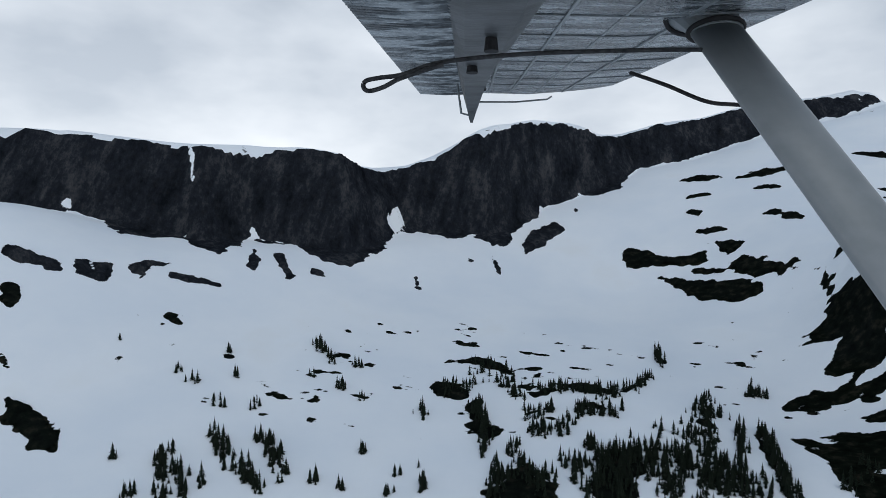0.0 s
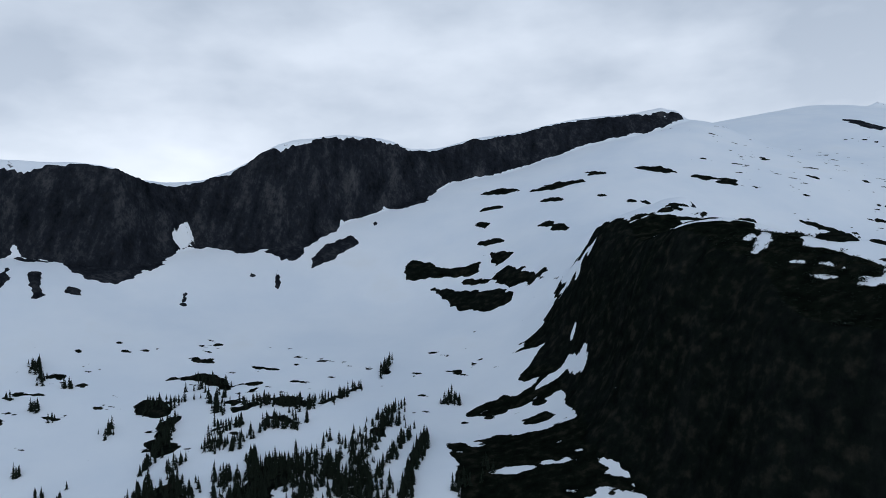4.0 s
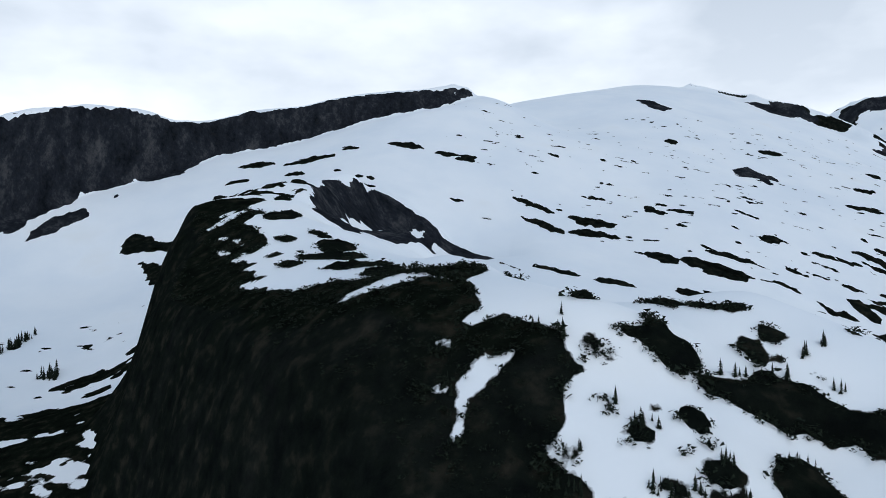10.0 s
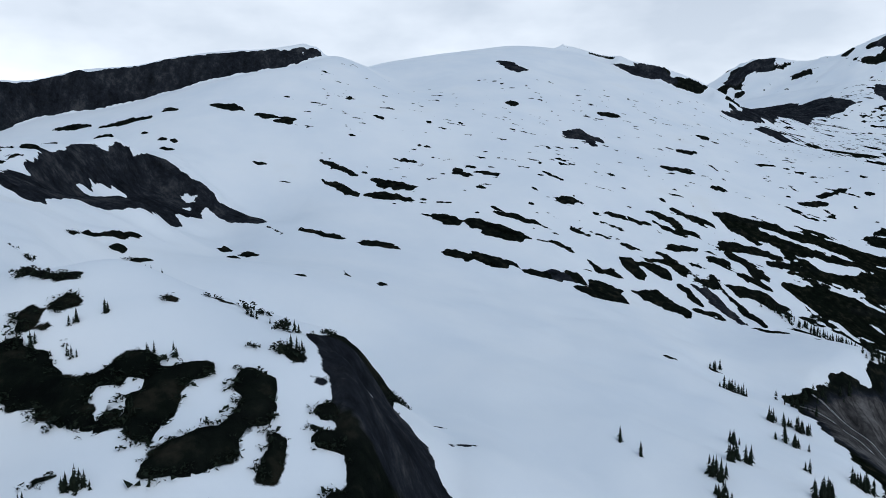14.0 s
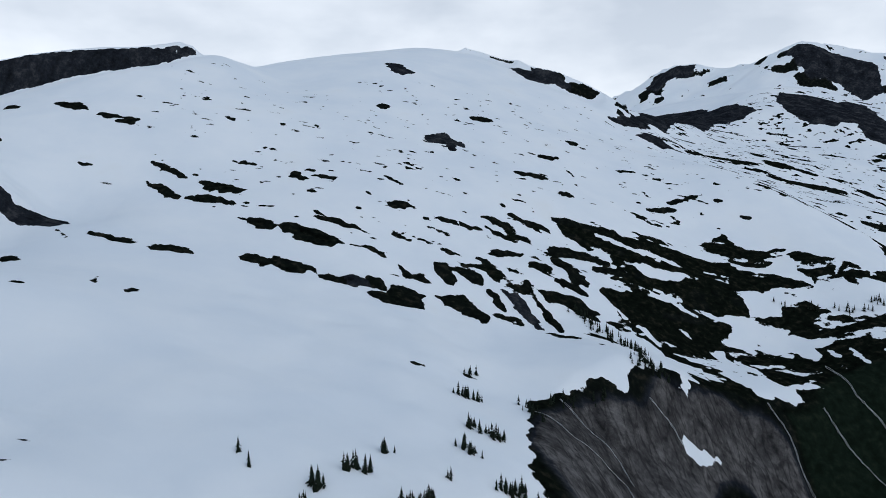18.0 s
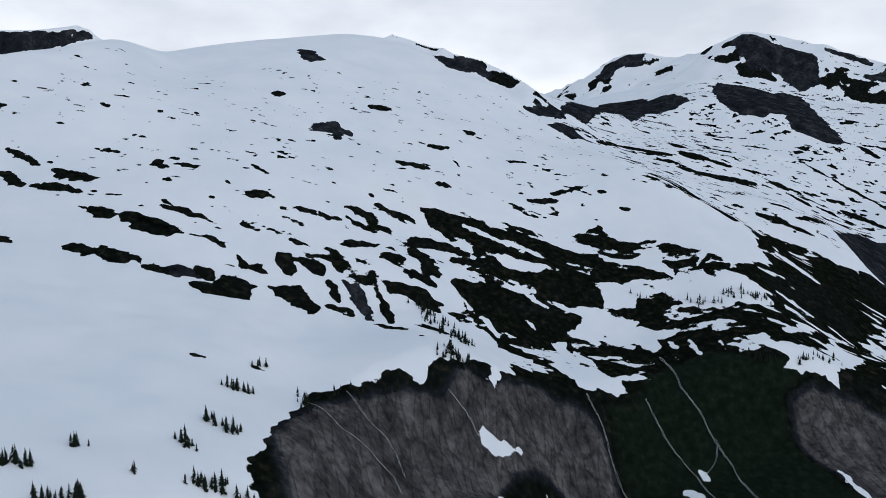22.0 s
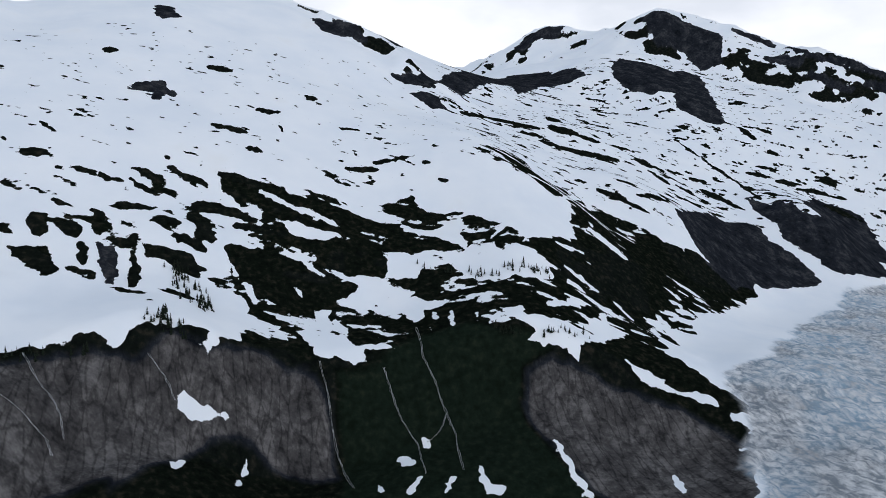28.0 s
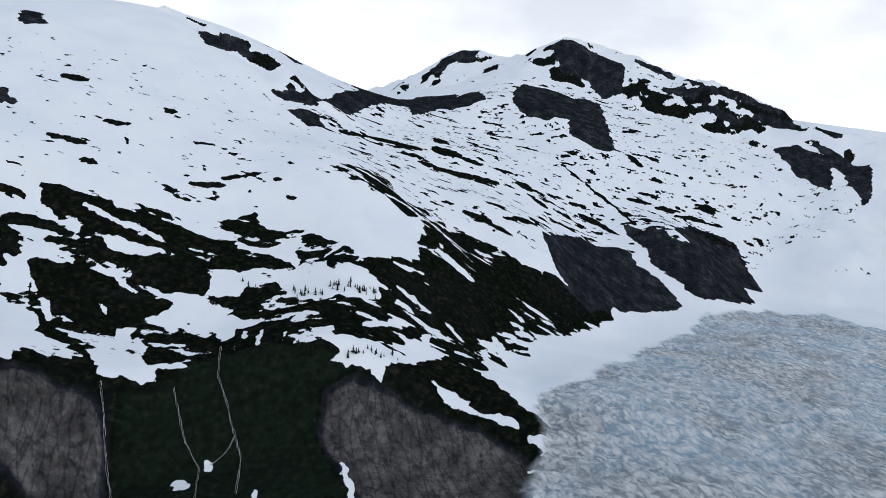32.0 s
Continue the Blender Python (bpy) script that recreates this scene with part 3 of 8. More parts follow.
outline("H", (302.3, 428.4), (284.4, 452.2), (275.6, 471.9), (269.8, 470.8), (258.9, 495.0), (261.2, 468.2), (249.6, 489.0), (247.3, 487.1), (221.4, 477.0), (238.1, 454.4), (223.6, 437.1), (219.0, 412.7), (220.3, 387.6), (199.3, 348.5), (186.8, 314.7), (173.7, 270.2), (271.7, 212.2), (297.9, 243.4), (301.4, 271.7), (310.2, 306.0), (308.6, 327.9), (323.1, 405.4))
outline("H", (265.6, 529.9), (268.1, 530.1), (270.4, 530.4), (272.5, 532.3), (274.5, 530.2), (276.4, 531.1), (278.3, 532.5), (278.2, 534.9), (276.3, 535.8), (274.2, 537.5), (272.2, 537.2), (269.9, 537.4), (267.7, 535.6), (265.4, 532.8))
outline("H", (247.5, 497.2), (249.8, 495.2), (252.7, 495.2), (254.2, 486.9), (255.9, 482.1), (257.6, 478.2), (259.1, 474.2), (259.8, 479.6), (258.7, 486.8), (257.7, 495.4), (254.4, 495.3), (251.9, 496.4), (249.6, 495.2), (247.5, 495.8))
outline("H", (267.6, 562.1), (268.7, 559.9), (269.9, 559.0), (271.1, 557.5), (272.4, 556.9), (273.6, 555.6), (274.8, 554.9), (275.0, 556.1), (273.8, 558.1), (272.7, 559.5), (271.4, 560.5), (270.2, 561.8), (269.0, 562.6), (267.7, 563.1))
outline("H", (282.9, 318.5), (271.3, 334.8), (227.9, 341.4), (194.6, 315.9), (191.3, 288.5), (183.0, 269.8), (169.4, 223.2), (290.9, 279.7))
outline("S", (226.7, 406.1), (230.5, 406.8), (234.2, 407.0), (237.8, 408.6), (241.4, 408.6), (244.8, 408.4), (247.4, 408.3), (247.4, 411.3), (244.6, 414.5), (241.1, 414.6), (237.5, 415.3), (233.8, 413.9), (230.2, 410.6), (226.6, 408.6))
outline("S", (248.2, 413.2), (248.7, 404.9), (249.0, 395.6), (249.9, 387.0), (250.4, 379.1), (251.1, 371.1), (252.5, 365.6), (253.1, 365.6), (251.8, 371.1), (251.7, 378.8), (251.2, 386.4), (250.6, 394.8), (249.9, 405.2), (248.9, 413.4))
outline("S", (257.4, 428.2), (256.4, 429.0), (255.8, 427.8), (254.9, 427.3), (254.3, 425.0), (253.4, 424.4), (252.9, 421.0), (253.2, 418.4), (254.1, 418.6), (255.0, 419.3), (255.9, 420.1), (256.5, 422.6), (257.3, 423.3), (257.8, 425.9))
outline("S", (255.7, 337.7), (254.6, 334.9), (253.3, 330.9), (252.1, 327.1), (251.2, 323.5), (250.6, 320.5), (250.0, 318.1), (250.3, 317.2), (250.9, 319.6), (251.6, 321.9), (252.4, 324.5), (253.4, 327.4), (254.6, 331.9), (255.7, 336.7))
outline("S", (245.2, 301.3), (245.0, 300.2), (245.4, 299.1), (245.5, 297.9), (246.0, 296.8), (246.6, 295.7), (247.1, 294.6), (247.6, 294.7), (247.7, 295.8), (247.4, 296.9), (247.4, 298.1), (246.7, 299.2), (246.4, 300.3), (245.7, 301.4))
outline("S", (250.2, 406.0), (250.1, 403.7), (250.3, 394.1), (251.7, 380.4), (252.5, 370.1), (253.4, 365.5), (254.2, 361.0), (255.7, 354.2), (255.2, 361.7), (255.2, 364.4), (254.2, 369.0), (253.7, 375.5), (252.7, 385.9), (251.0, 406.2))
outline("S", (254.4, 316.6), (254.0, 315.5), (253.7, 314.7), (253.4, 313.7), (253.2, 312.6), (252.9, 311.9), (253.1, 310.5), (253.6, 309.6), (254.1, 309.9), (254.6, 310.0), (254.5, 311.3), (254.8, 312.0), (255.1, 312.6), (255.0, 314.2))
outline("S", (244.5, 304.3), (244.0, 303.4), (244.1, 301.8), (243.8, 300.7), (244.1, 298.9), (244.8, 296.9), (245.3, 294.9), (246.1, 294.3), (246.5, 295.5), (246.7, 296.8), (246.7, 298.2), (246.5, 299.7), (246.1, 301.5), (245.3, 303.6))
outline("S", (248.3, 288.7), (248.2, 287.9), (247.9, 287.3), (248.4, 286.0), (248.3, 285.2), (248.5, 284.1), (248.8, 283.0), (249.7, 282.4), (250.1, 282.9), (250.2, 283.7), (250.1, 284.6), (249.9, 285.6), (249.8, 286.5), (249.3, 287.9))
outline("S", (245.1, 273.7), (244.9, 273.0), (245.0, 272.3), (244.7, 271.6), (244.8, 270.8), (245.3, 270.1), (245.7, 269.3), (246.3, 269.2), (246.3, 269.9), (246.6, 270.6), (246.5, 271.3), (246.4, 272.1), (246.1, 272.8), (245.7, 273.6))
outline("S", (242.3, 253.7), (242.9, 253.9), (243.5, 254.1), (244.0, 254.5), (244.2, 255.2), (244.4, 256.0), (244.6, 256.8), (243.9, 257.7), (243.2, 257.6), (242.8, 257.1), (242.3, 256.8), (242.2, 255.9), (241.7, 255.5), (241.7, 254.6))
outline("S", (333.5, 156.0), (333.2, 155.7), (333.1, 155.4), (332.9, 155.1), (333.0, 154.8), (333.3, 154.6), (333.4, 154.3), (333.9, 154.3), (334.0, 154.6), (334.2, 154.9), (334.1, 155.2), (334.4, 155.5), (334.2, 155.8), (333.9, 156.0))
outline("S", (362.5, 87.4), (362.6, 87.0), (362.6, 86.7), (362.9, 86.5), (363.1, 86.4), (363.3, 86.2), (363.6, 86.1), (364.0, 86.4), (363.9, 86.7), (363.9, 87.0), (363.9, 87.4), (363.6, 87.5), (363.2, 87.5), (362.8, 87.6))
outline("S", (346.2, 100.2), (346.3, 99.9), (346.4, 99.6), (346.6, 99.3), (346.7, 99.0), (347.0, 98.7), (347.3, 98.3), (347.5, 98.3), (347.5, 98.6), (347.3, 98.9), (347.3, 99.2), (346.9, 99.6), (346.6, 99.9), (346.4, 100.2))
outline("S", (368.9, 79.4), (369.0, 79.1), (369.1, 79.0), (369.2, 78.7), (369.5, 78.8), (369.6, 78.6), (369.8, 78.5), (370.0, 78.8), (369.9, 79.0), (369.8, 79.3), (369.6, 79.3), (369.5, 79.5), (369.3, 79.7), (369.1, 79.7))
outline("S", (334.1, 156.4), (334.2, 155.8), (334.1, 155.0), (334.3, 154.5), (334.6, 154.2), (334.8, 153.8), (335.1, 153.7), (335.3, 154.1), (335.3, 154.7), (335.1, 155.2), (335.1, 156.0), (334.8, 156.2), (334.5, 156.5), (334.3, 156.8))
outline("S", (243.0, 305.9), (243.2, 304.2), (243.3, 302.5), (243.1, 301.0), (243.2, 299.3), (244.3, 296.5), (244.8, 294.2), (245.8, 293.3), (245.7, 295.1), (246.0, 296.4), (245.4, 298.6), (245.4, 300.1), (244.8, 302.3), (244.3, 304.4))
outline("H", (267.5, 302.0), (264.7, 302.0), (213.9, 388.2), (206.4, 327.2), (194.3, 280.0), (183.3, 243.2), (288.2, 160.6), (373.2, 47.6), (384.6, 49.1), (391.1, 57.4), (393.8, 61.1), (396.8, 61.9), (399.3, 64.8), (402.3, 69.7), (408.3, 70.4), (405.0, 76.0), (404.8, 79.3), (398.8, 84.6), (393.8, 87.3), (386.6, 87.9), (385.0, 90.4), (389.0, 93.2), (392.3, 101.0), (390.2, 111.8), (399.9, 129.6), (385.0, 124.8), (377.0, 122.1), (370.8, 139.1), (364.6, 140.2), (355.9, 150.4), (346.2, 155.1), (339.4, 166.0), (323.4, 196.4), (316.6, 208.0))
outline("H", (278.6, 303.4), (286.8, 287.0), (292.7, 295.4), (301.5, 314.4), (317.3, 325.1), (322.6, 323.4), (315.9, 303.0), (324.2, 278.3), (318.4, 267.7), (329.2, 248.7), (333.2, 234.1), (327.7, 229.3), (320.6, 235.4), (332.9, 208.0), (326.7, 208.6), (337.5, 180.7), (331.8, 183.8), (339.4, 166.0), (332.6, 161.7), (311.0, 186.6), (279.8, 273.5))
outline("S", (381.8, 78.5), (384.8, 78.9), (388.0, 82.0), (389.3, 81.7), (390.3, 79.7), (393.7, 79.6), (391.3, 76.3), (389.0, 74.2), (386.0, 73.3), (384.1, 72.0), (382.0, 68.8), (380.5, 67.2), (381.0, 70.6), (382.2, 74.5), (381.1, 76.1))
outline("S", (380.0, 87.8), (382.4, 87.9), (383.3, 85.9), (382.1, 84.9), (380.2, 86.5))
outline("S", (377.3, 78.4), (379.1, 78.9), (381.1, 76.3), (381.0, 75.8), (377.6, 77.5))
outline("S", (301.6, 275.2), (304.3, 276.4), (307.5, 275.6), (309.9, 278.1), (312.4, 281.2), (314.8, 285.3), (317.0, 292.2), (316.2, 297.0), (313.5, 292.4), (310.5, 289.9), (307.9, 286.6), (305.6, 283.2), (303.2, 280.1), (300.8, 277.7))
outline("S", (308.9, 258.8), (309.7, 257.9), (310.6, 256.7), (311.5, 255.6), (312.1, 256.3), (312.8, 255.6), (313.6, 255.4), (313.3, 257.4), (312.3, 259.0), (311.6, 259.2), (310.7, 260.4), (310.0, 260.4), (309.3, 260.7), (308.6, 260.5))
outline("S", (316.0, 250.1), (316.9, 248.0), (317.7, 245.9), (318.6, 244.9), (319.5, 243.9), (320.3, 242.7), (321.2, 242.6), (321.3, 244.2), (320.5, 245.5), (319.7, 247.3), (318.8, 249.4), (317.9, 250.1), (317.0, 250.9), (316.1, 251.7))
outline("S", (310.4, 246.8), (311.3, 244.6), (312.2, 243.4), (313.1, 241.3), (314.0, 240.8), (314.9, 239.9), (315.7, 239.5), (315.8, 240.8), (314.9, 242.3), (314.0, 244.1), (313.1, 245.0), (312.3, 246.9), (311.4, 247.3), (310.5, 248.2))
outline("S", (318.9, 229.3), (320.3, 228.0), (321.8, 225.4), (323.1, 225.4), (324.6, 222.6), (325.8, 222.6), (327.0, 222.3), (326.8, 224.6), (325.4, 226.1), (323.9, 229.1), (322.5, 229.9), (321.2, 230.6), (319.9, 231.3), (318.7, 231.0))
outline("S", (327.0, 187.0), (329.1, 182.2), (331.1, 179.3), (333.0, 176.6), (334.9, 173.6), (336.8, 171.5), (338.5, 170.8), (338.4, 172.8), (336.6, 175.4), (334.7, 178.6), (332.6, 182.8), (330.6, 186.5), (328.7, 187.2), (326.6, 190.7))
outline("S", (303.7, 289.4), (305.2, 288.9), (306.6, 288.5), (307.8, 289.8), (309.1, 290.4), (310.3, 291.4), (311.2, 294.3), (310.9, 296.3), (309.5, 295.7), (308.1, 295.4), (306.9, 294.3), (305.7, 293.0), (304.4, 292.6), (303.4, 290.6))
outline("S", (379.4, 65.2), (379.2, 65.0), (379.1, 64.8), (379.1, 64.5), (379.1, 64.3), (379.1, 64.0), (379.2, 63.7), (379.4, 63.7), (379.4, 63.9), (379.6, 64.1), (379.6, 64.4), (379.7, 64.6), (379.7, 64.9), (379.6, 65.2))
outline("H", (328.4, 270.0), (330.7, 265.8), (332.9, 264.8), (335.1, 263.4), (337.2, 261.6), (339.4, 261.5), (341.6, 263.2), (341.7, 266.7), (339.6, 267.8), (337.4, 268.7), (335.1, 269.9), (332.8, 274.6), (330.5, 275.2), (328.3, 274.6))
outline("H", (336.6, 235.5), (337.8, 234.3), (339.0, 231.9), (340.1, 232.5), (341.2, 231.1), (342.3, 231.7), (343.4, 232.6), (343.4, 234.7), (342.3, 235.3), (341.1, 237.1), (340.0, 236.5), (338.8, 238.0), (337.7, 237.0), (336.5, 237.6))
outline("H", (353.9, 202.3), (355.8, 198.6), (357.9, 198.0), (360.0, 196.3), (362.2, 197.5), (364.6, 200.4), (366.5, 205.9), (365.1, 205.5), (365.6, 224.8), (363.4, 219.8), (361.5, 218.6), (359.4, 221.2), (356.9, 217.8), (354.3, 212.0))
outline("H", (348.6, 189.4), (351.5, 187.5), (354.4, 185.6), (357.2, 181.9), (360.2, 182.0), (363.3, 183.6), (366.4, 184.0), (366.9, 188.7), (364.0, 191.2), (360.8, 190.1), (357.8, 191.4), (354.7, 190.5), (351.7, 190.8), (348.6, 192.3))
outline("H", (355.4, 167.8), (357.2, 166.3), (359.0, 164.1), (360.6, 160.8), (362.6, 161.8), (364.4, 161.4), (366.2, 160.7), (366.8, 166.0), (365.1, 168.0), (363.2, 169.2), (361.3, 169.5), (359.4, 170.3), (357.4, 169.8), (355.5, 169.9))
outline("H", (366.0, 144.3), (367.9, 142.0), (369.7, 139.7), (371.7, 138.8), (373.7, 138.6), (375.7, 137.5), (377.5, 136.1), (377.9, 138.8), (376.3, 141.7), (374.4, 143.4), (372.4, 145.3), (370.3, 145.5), (368.3, 146.4), (366.1, 146.4))
outline("H", (343.1, 183.7), (344.1, 182.4), (345.0, 181.2), (346.0, 180.6), (346.9, 180.2), (347.8, 180.0), (348.7, 180.9), (348.7, 182.5), (347.7, 184.1), (346.8, 184.2), (345.8, 184.8), (344.9, 186.3), (344.0, 184.9), (343.1, 185.0))
outline("H", (351.6, 238.6), (352.5, 237.9), (353.4, 236.4), (354.5, 239.5), (355.5, 239.5), (356.5, 240.4), (357.6, 241.8), (357.8, 243.7), (356.9, 244.7), (355.8, 243.6), (354.9, 244.6), (353.8, 242.8), (352.8, 242.7), (351.8, 241.9))
outline("H", (333.8, 213.9), (334.8, 210.4), (335.8, 208.2), (336.6, 208.8), (337.5, 207.7), (338.3, 207.9), (339.1, 208.1), (339.0, 211.0), (338.1, 213.7), (337.2, 214.3), (336.3, 215.2), (335.4, 215.7), (334.5, 216.7), (333.6, 215.9))
outline("H", (315.1, 417.2), (317.0, 416.7), (318.9, 416.4), (320.7, 417.0), (322.5, 417.3), (324.4, 417.2), (326.2, 418.6), (325.3, 439.2), (323.3, 438.7), (322.0, 424.3), (320.3, 420.6), (318.4, 420.2), (316.6, 419.6), (314.8, 419.2))
outline("H", (325.2, 315.6), (327.3, 319.9), (329.3, 325.8), (331.4, 334.1), (333.1, 342.7), (334.6, 346.0), (335.2, 342.7), (334.6, 339.2), (333.7, 340.1), (332.4, 351.2), (330.4, 351.0), (328.2, 345.2), (326.6, 328.6), (324.9, 319.2))
outline("H", (328.2, 409.3), (330.4, 407.3), (332.5, 406.5), (334.7, 405.4), (336.8, 405.3), (338.9, 406.9), (341.0, 414.0), (341.0, 416.3), (338.8, 409.3), (336.7, 408.3), (334.6, 407.9), (332.4, 408.9), (330.2, 410.2), (328.1, 410.6))
outline("H", (318.4, 251.9), (320.6, 249.1), (322.5, 247.1), (324.5, 244.9), (325.9, 244.2), (326.8, 245.2), (327.4, 246.7), (325.9, 250.7), (324.0, 252.6), (322.0, 255.0), (320.3, 256.2), (319.3, 255.8), (318.3, 255.3), (317.0, 255.6))
outline("H", (328.1, 263.1), (332.3, 260.2), (335.3, 261.2), (338.5, 261.6), (341.0, 264.9), (343.5, 268.3), (342.1, 288.0), (340.6, 288.3), (338.5, 283.8), (336.8, 280.2), (334.9, 274.2), (330.4, 277.8), (328.2, 273.5), (325.4, 271.7))
outline("H", (323.0, 278.3), (323.6, 278.4), (324.6, 277.2), (326.3, 273.6), (326.3, 275.3), (326.2, 277.4), (326.1, 279.5), (324.9, 283.4), (323.6, 285.8), (322.9, 286.3), (320.9, 290.6), (321.6, 286.6), (321.8, 284.1), (321.3, 283.7))
outline("H", (335.0, 237.0), (336.9, 234.1), (338.3, 232.6), (339.8, 231.0), (341.1, 230.0), (341.6, 231.6), (342.8, 230.9), (342.0, 234.0), (340.6, 235.5), (338.7, 238.7), (337.5, 239.1), (336.5, 239.1), (335.3, 239.5), (333.9, 240.8))
outline("H", (354.5, 194.6), (358.0, 193.0), (360.7, 194.0), (363.4, 195.2), (365.9, 197.3), (365.7, 211.3), (365.2, 228.9), (364.4, 221.4), (361.9, 220.4), (359.0, 225.0), (358.4, 214.3), (353.2, 221.4), (353.0, 210.4), (352.9, 200.1))
outline("H", (347.7, 188.3), (352.2, 184.3), (356.0, 182.1), (360.1, 178.9), (363.6, 177.8), (366.2, 180.5), (369.5, 180.0), (367.5, 188.6), (363.9, 189.4), (360.4, 190.1), (356.9, 190.6), (353.7, 190.2), (350.2, 190.7), (345.7, 194.5))
outline("H", (357.2, 166.4), (359.8, 164.8), (363.3, 160.3), (364.9, 162.3), (369.7, 152.5), (373.3, 146.4), (375.5, 145.6), (374.4, 150.1), (367.4, 169.1), (364.6, 171.1), (362.8, 169.7), (360.4, 170.3), (358.5, 169.2), (356.2, 169.6))
outline("H", (348.5, 243.2), (350.4, 241.6), (352.0, 241.0), (353.7, 240.3), (355.0, 241.3), (356.5, 241.5), (357.9, 242.3), (357.6, 244.4), (356.0, 244.7), (354.3, 245.8), (352.6, 246.6), (351.2, 245.6), (349.4, 247.0), (347.9, 246.5))
outline("H", (341.8, 183.4), (343.1, 182.3), (344.5, 180.6), (345.3, 180.7), (345.8, 181.6), (346.1, 183.1), (346.5, 184.2), (345.2, 187.8), (343.9, 189.2), (342.3, 191.2), (341.4, 191.2), (340.3, 192.0), (340.0, 190.5), (340.2, 187.6))
outline("H", (322.8, 238.9), (324.2, 237.6), (326.5, 234.1), (328.0, 232.3), (329.3, 231.4), (329.4, 233.4), (329.7, 235.1), (327.7, 240.4), (326.6, 240.9), (325.0, 242.6), (323.8, 243.3), (322.3, 244.9), (322.0, 243.1), (321.6, 241.9))
outline("H", (313.2, 404.4), (316.7, 403.0), (320.3, 401.2), (323.6, 401.3), (327.5, 397.9), (330.9, 397.5), (333.9, 398.8), (333.6, 400.4), (329.8, 403.5), (326.0, 405.8), (322.3, 407.8), (319.0, 408.0), (315.8, 407.9), (312.6, 407.5))
outline("H", (312.2, 416.0), (315.5, 414.0), (318.4, 413.3), (320.9, 414.3), (323.7, 414.3), (326.4, 414.8), (329.0, 415.4), (328.6, 417.0), (325.6, 417.8), (322.6, 418.7), (319.9, 418.2), (316.7, 419.8), (313.8, 420.5), (311.4, 419.1))
outline("H", (234, 778), (242, 777), (251, 776), (255, 774), (259, 775), (258, 779), (253, 781), (249, 782), (245, 782), (241, 783), (237, 783), (233, 781))
outline("H", (330.3, 438.2), (333.0, 432.5), (334.4, 433.4), (337.5, 425.7), (337.2, 436.2), (338.8, 436.3), (339.4, 442.7), (338.3, 449.6), (336.0, 453.1), (334.7, 450.6), (333.0, 451.0), (330.4, 455.5), (330.0, 448.5), (328.7, 446.4))
outline("H", (305, 757), (308, 753), (312, 752), (316, 746), (319, 747), (322, 745), (325, 747), (324, 753), (320, 758), (316, 762), (313, 765), (310, 763), (306, 764), (303, 763))
outline("H", (353, 727), (355, 724), (358, 720), (360, 717), (362, 715), (365, 711), (367, 711), (367, 716), (364, 721), (362, 725), (359, 728), (357, 728), (355, 731), (352, 733))
outline("H", (390, 682), (392, 680), (393, 680), (395, 678), (396, 677), (398, 676), (400, 677), (400, 680), (398, 683), (397, 685), (395, 685), (394, 686), (392, 688), (390, 687))
outline("H", (383, 663), (385, 660), (388, 657), (390, 655), (392, 653), (394, 653), (396, 653), (396, 655), (394, 658), (392, 659), (390, 663), (387, 664), (385, 666), (383, 667))
outline("R", (336.6, 393.3), (340.2, 391.4), (345.2, 399.5), (344.0, 426.6), (338.9, 446.0), (343.7, 442.9), (347.8, 446.9), (353.3, 460.1), (352.1, 482.9), (358.3, 496.4), (367.6, 506.0), (374.9, 518.0), (381.7, 530.5), (385.2, 524.7), (389.6, 533.7), (393.3, 537.1), (406.3, 555.1), (418.2, 539.8), (431.2, 537.7), (439.8, 534.3), (446.1, 532.8), (449.3, 531.7), (459.0, 535.8), (487.4, 549.1), (485.7, 502.1), (477.0, 502.6), (465.3, 498.6), (454.3, 502.8), (443.3, 510.6), (425.4, 487.5), (415.6, 388.0), (402.4, 377.9), (389.4, 375.0), (379.4, 377.0), (374.1, 343.6), (368.8, 330.1), (362.0, 328.4), (355.7, 332.2), (349.8, 334.1))
outline("S", (364.4, 439.2), (371.9, 462.1), (380.4, 476.7), (388.2, 480.7), (387.4, 397.9), (372.0, 443.8), (368.2, 437.9))
outline("S", (418.5, 521.2), (432.1, 524.0), (429.8, 517.7), (425.3, 513.4), (419.9, 516.7))
outline("S", (421.9, 494.9), (423.2, 495.3), (424.5, 498.2), (425.8, 500.4), (427.1, 503.2), (428.4, 507.6), (429.8, 509.0), (429.8, 511.0), (428.4, 510.6), (427.1, 510.5), (425.8, 510.1), (424.4, 508.3), (423.1, 507.6), (421.9, 499.3))
outline("S", (434.2, 511.6), (434.9, 511.1), (435.8, 511.0), (436.7, 510.8), (437.3, 509.9), (438.5, 510.8), (439.5, 511.2), (439.8, 512.1), (439.2, 513.0), (438.3, 513.1), (437.4, 513.2), (436.4, 513.0), (435.5, 513.1), (434.4, 512.5))
outline("H", (513.3, 474.4), (518.4, 468.9), (523.9, 468.1), (528.9, 463.2), (534.2, 461.5), (539.9, 462.4), (545.5, 462.1), (546.4, 467.7), (541.6, 473.3), (535.8, 472.6), (530.7, 476.6), (525.1, 477.6), (519.6, 479.4), (513.9, 479.7))
outline("H", (558.9, 462.4), (563.1, 457.8), (568.1, 457.8), (573.1, 457.8), (578.1, 458.0), (583.1, 457.6), (588.8, 460.5), (589.8, 464.6), (585.4, 468.2), (580.7, 470.5), (575.9, 472.2), (570.1, 468.4), (565.2, 469.7), (559.6, 466.5))
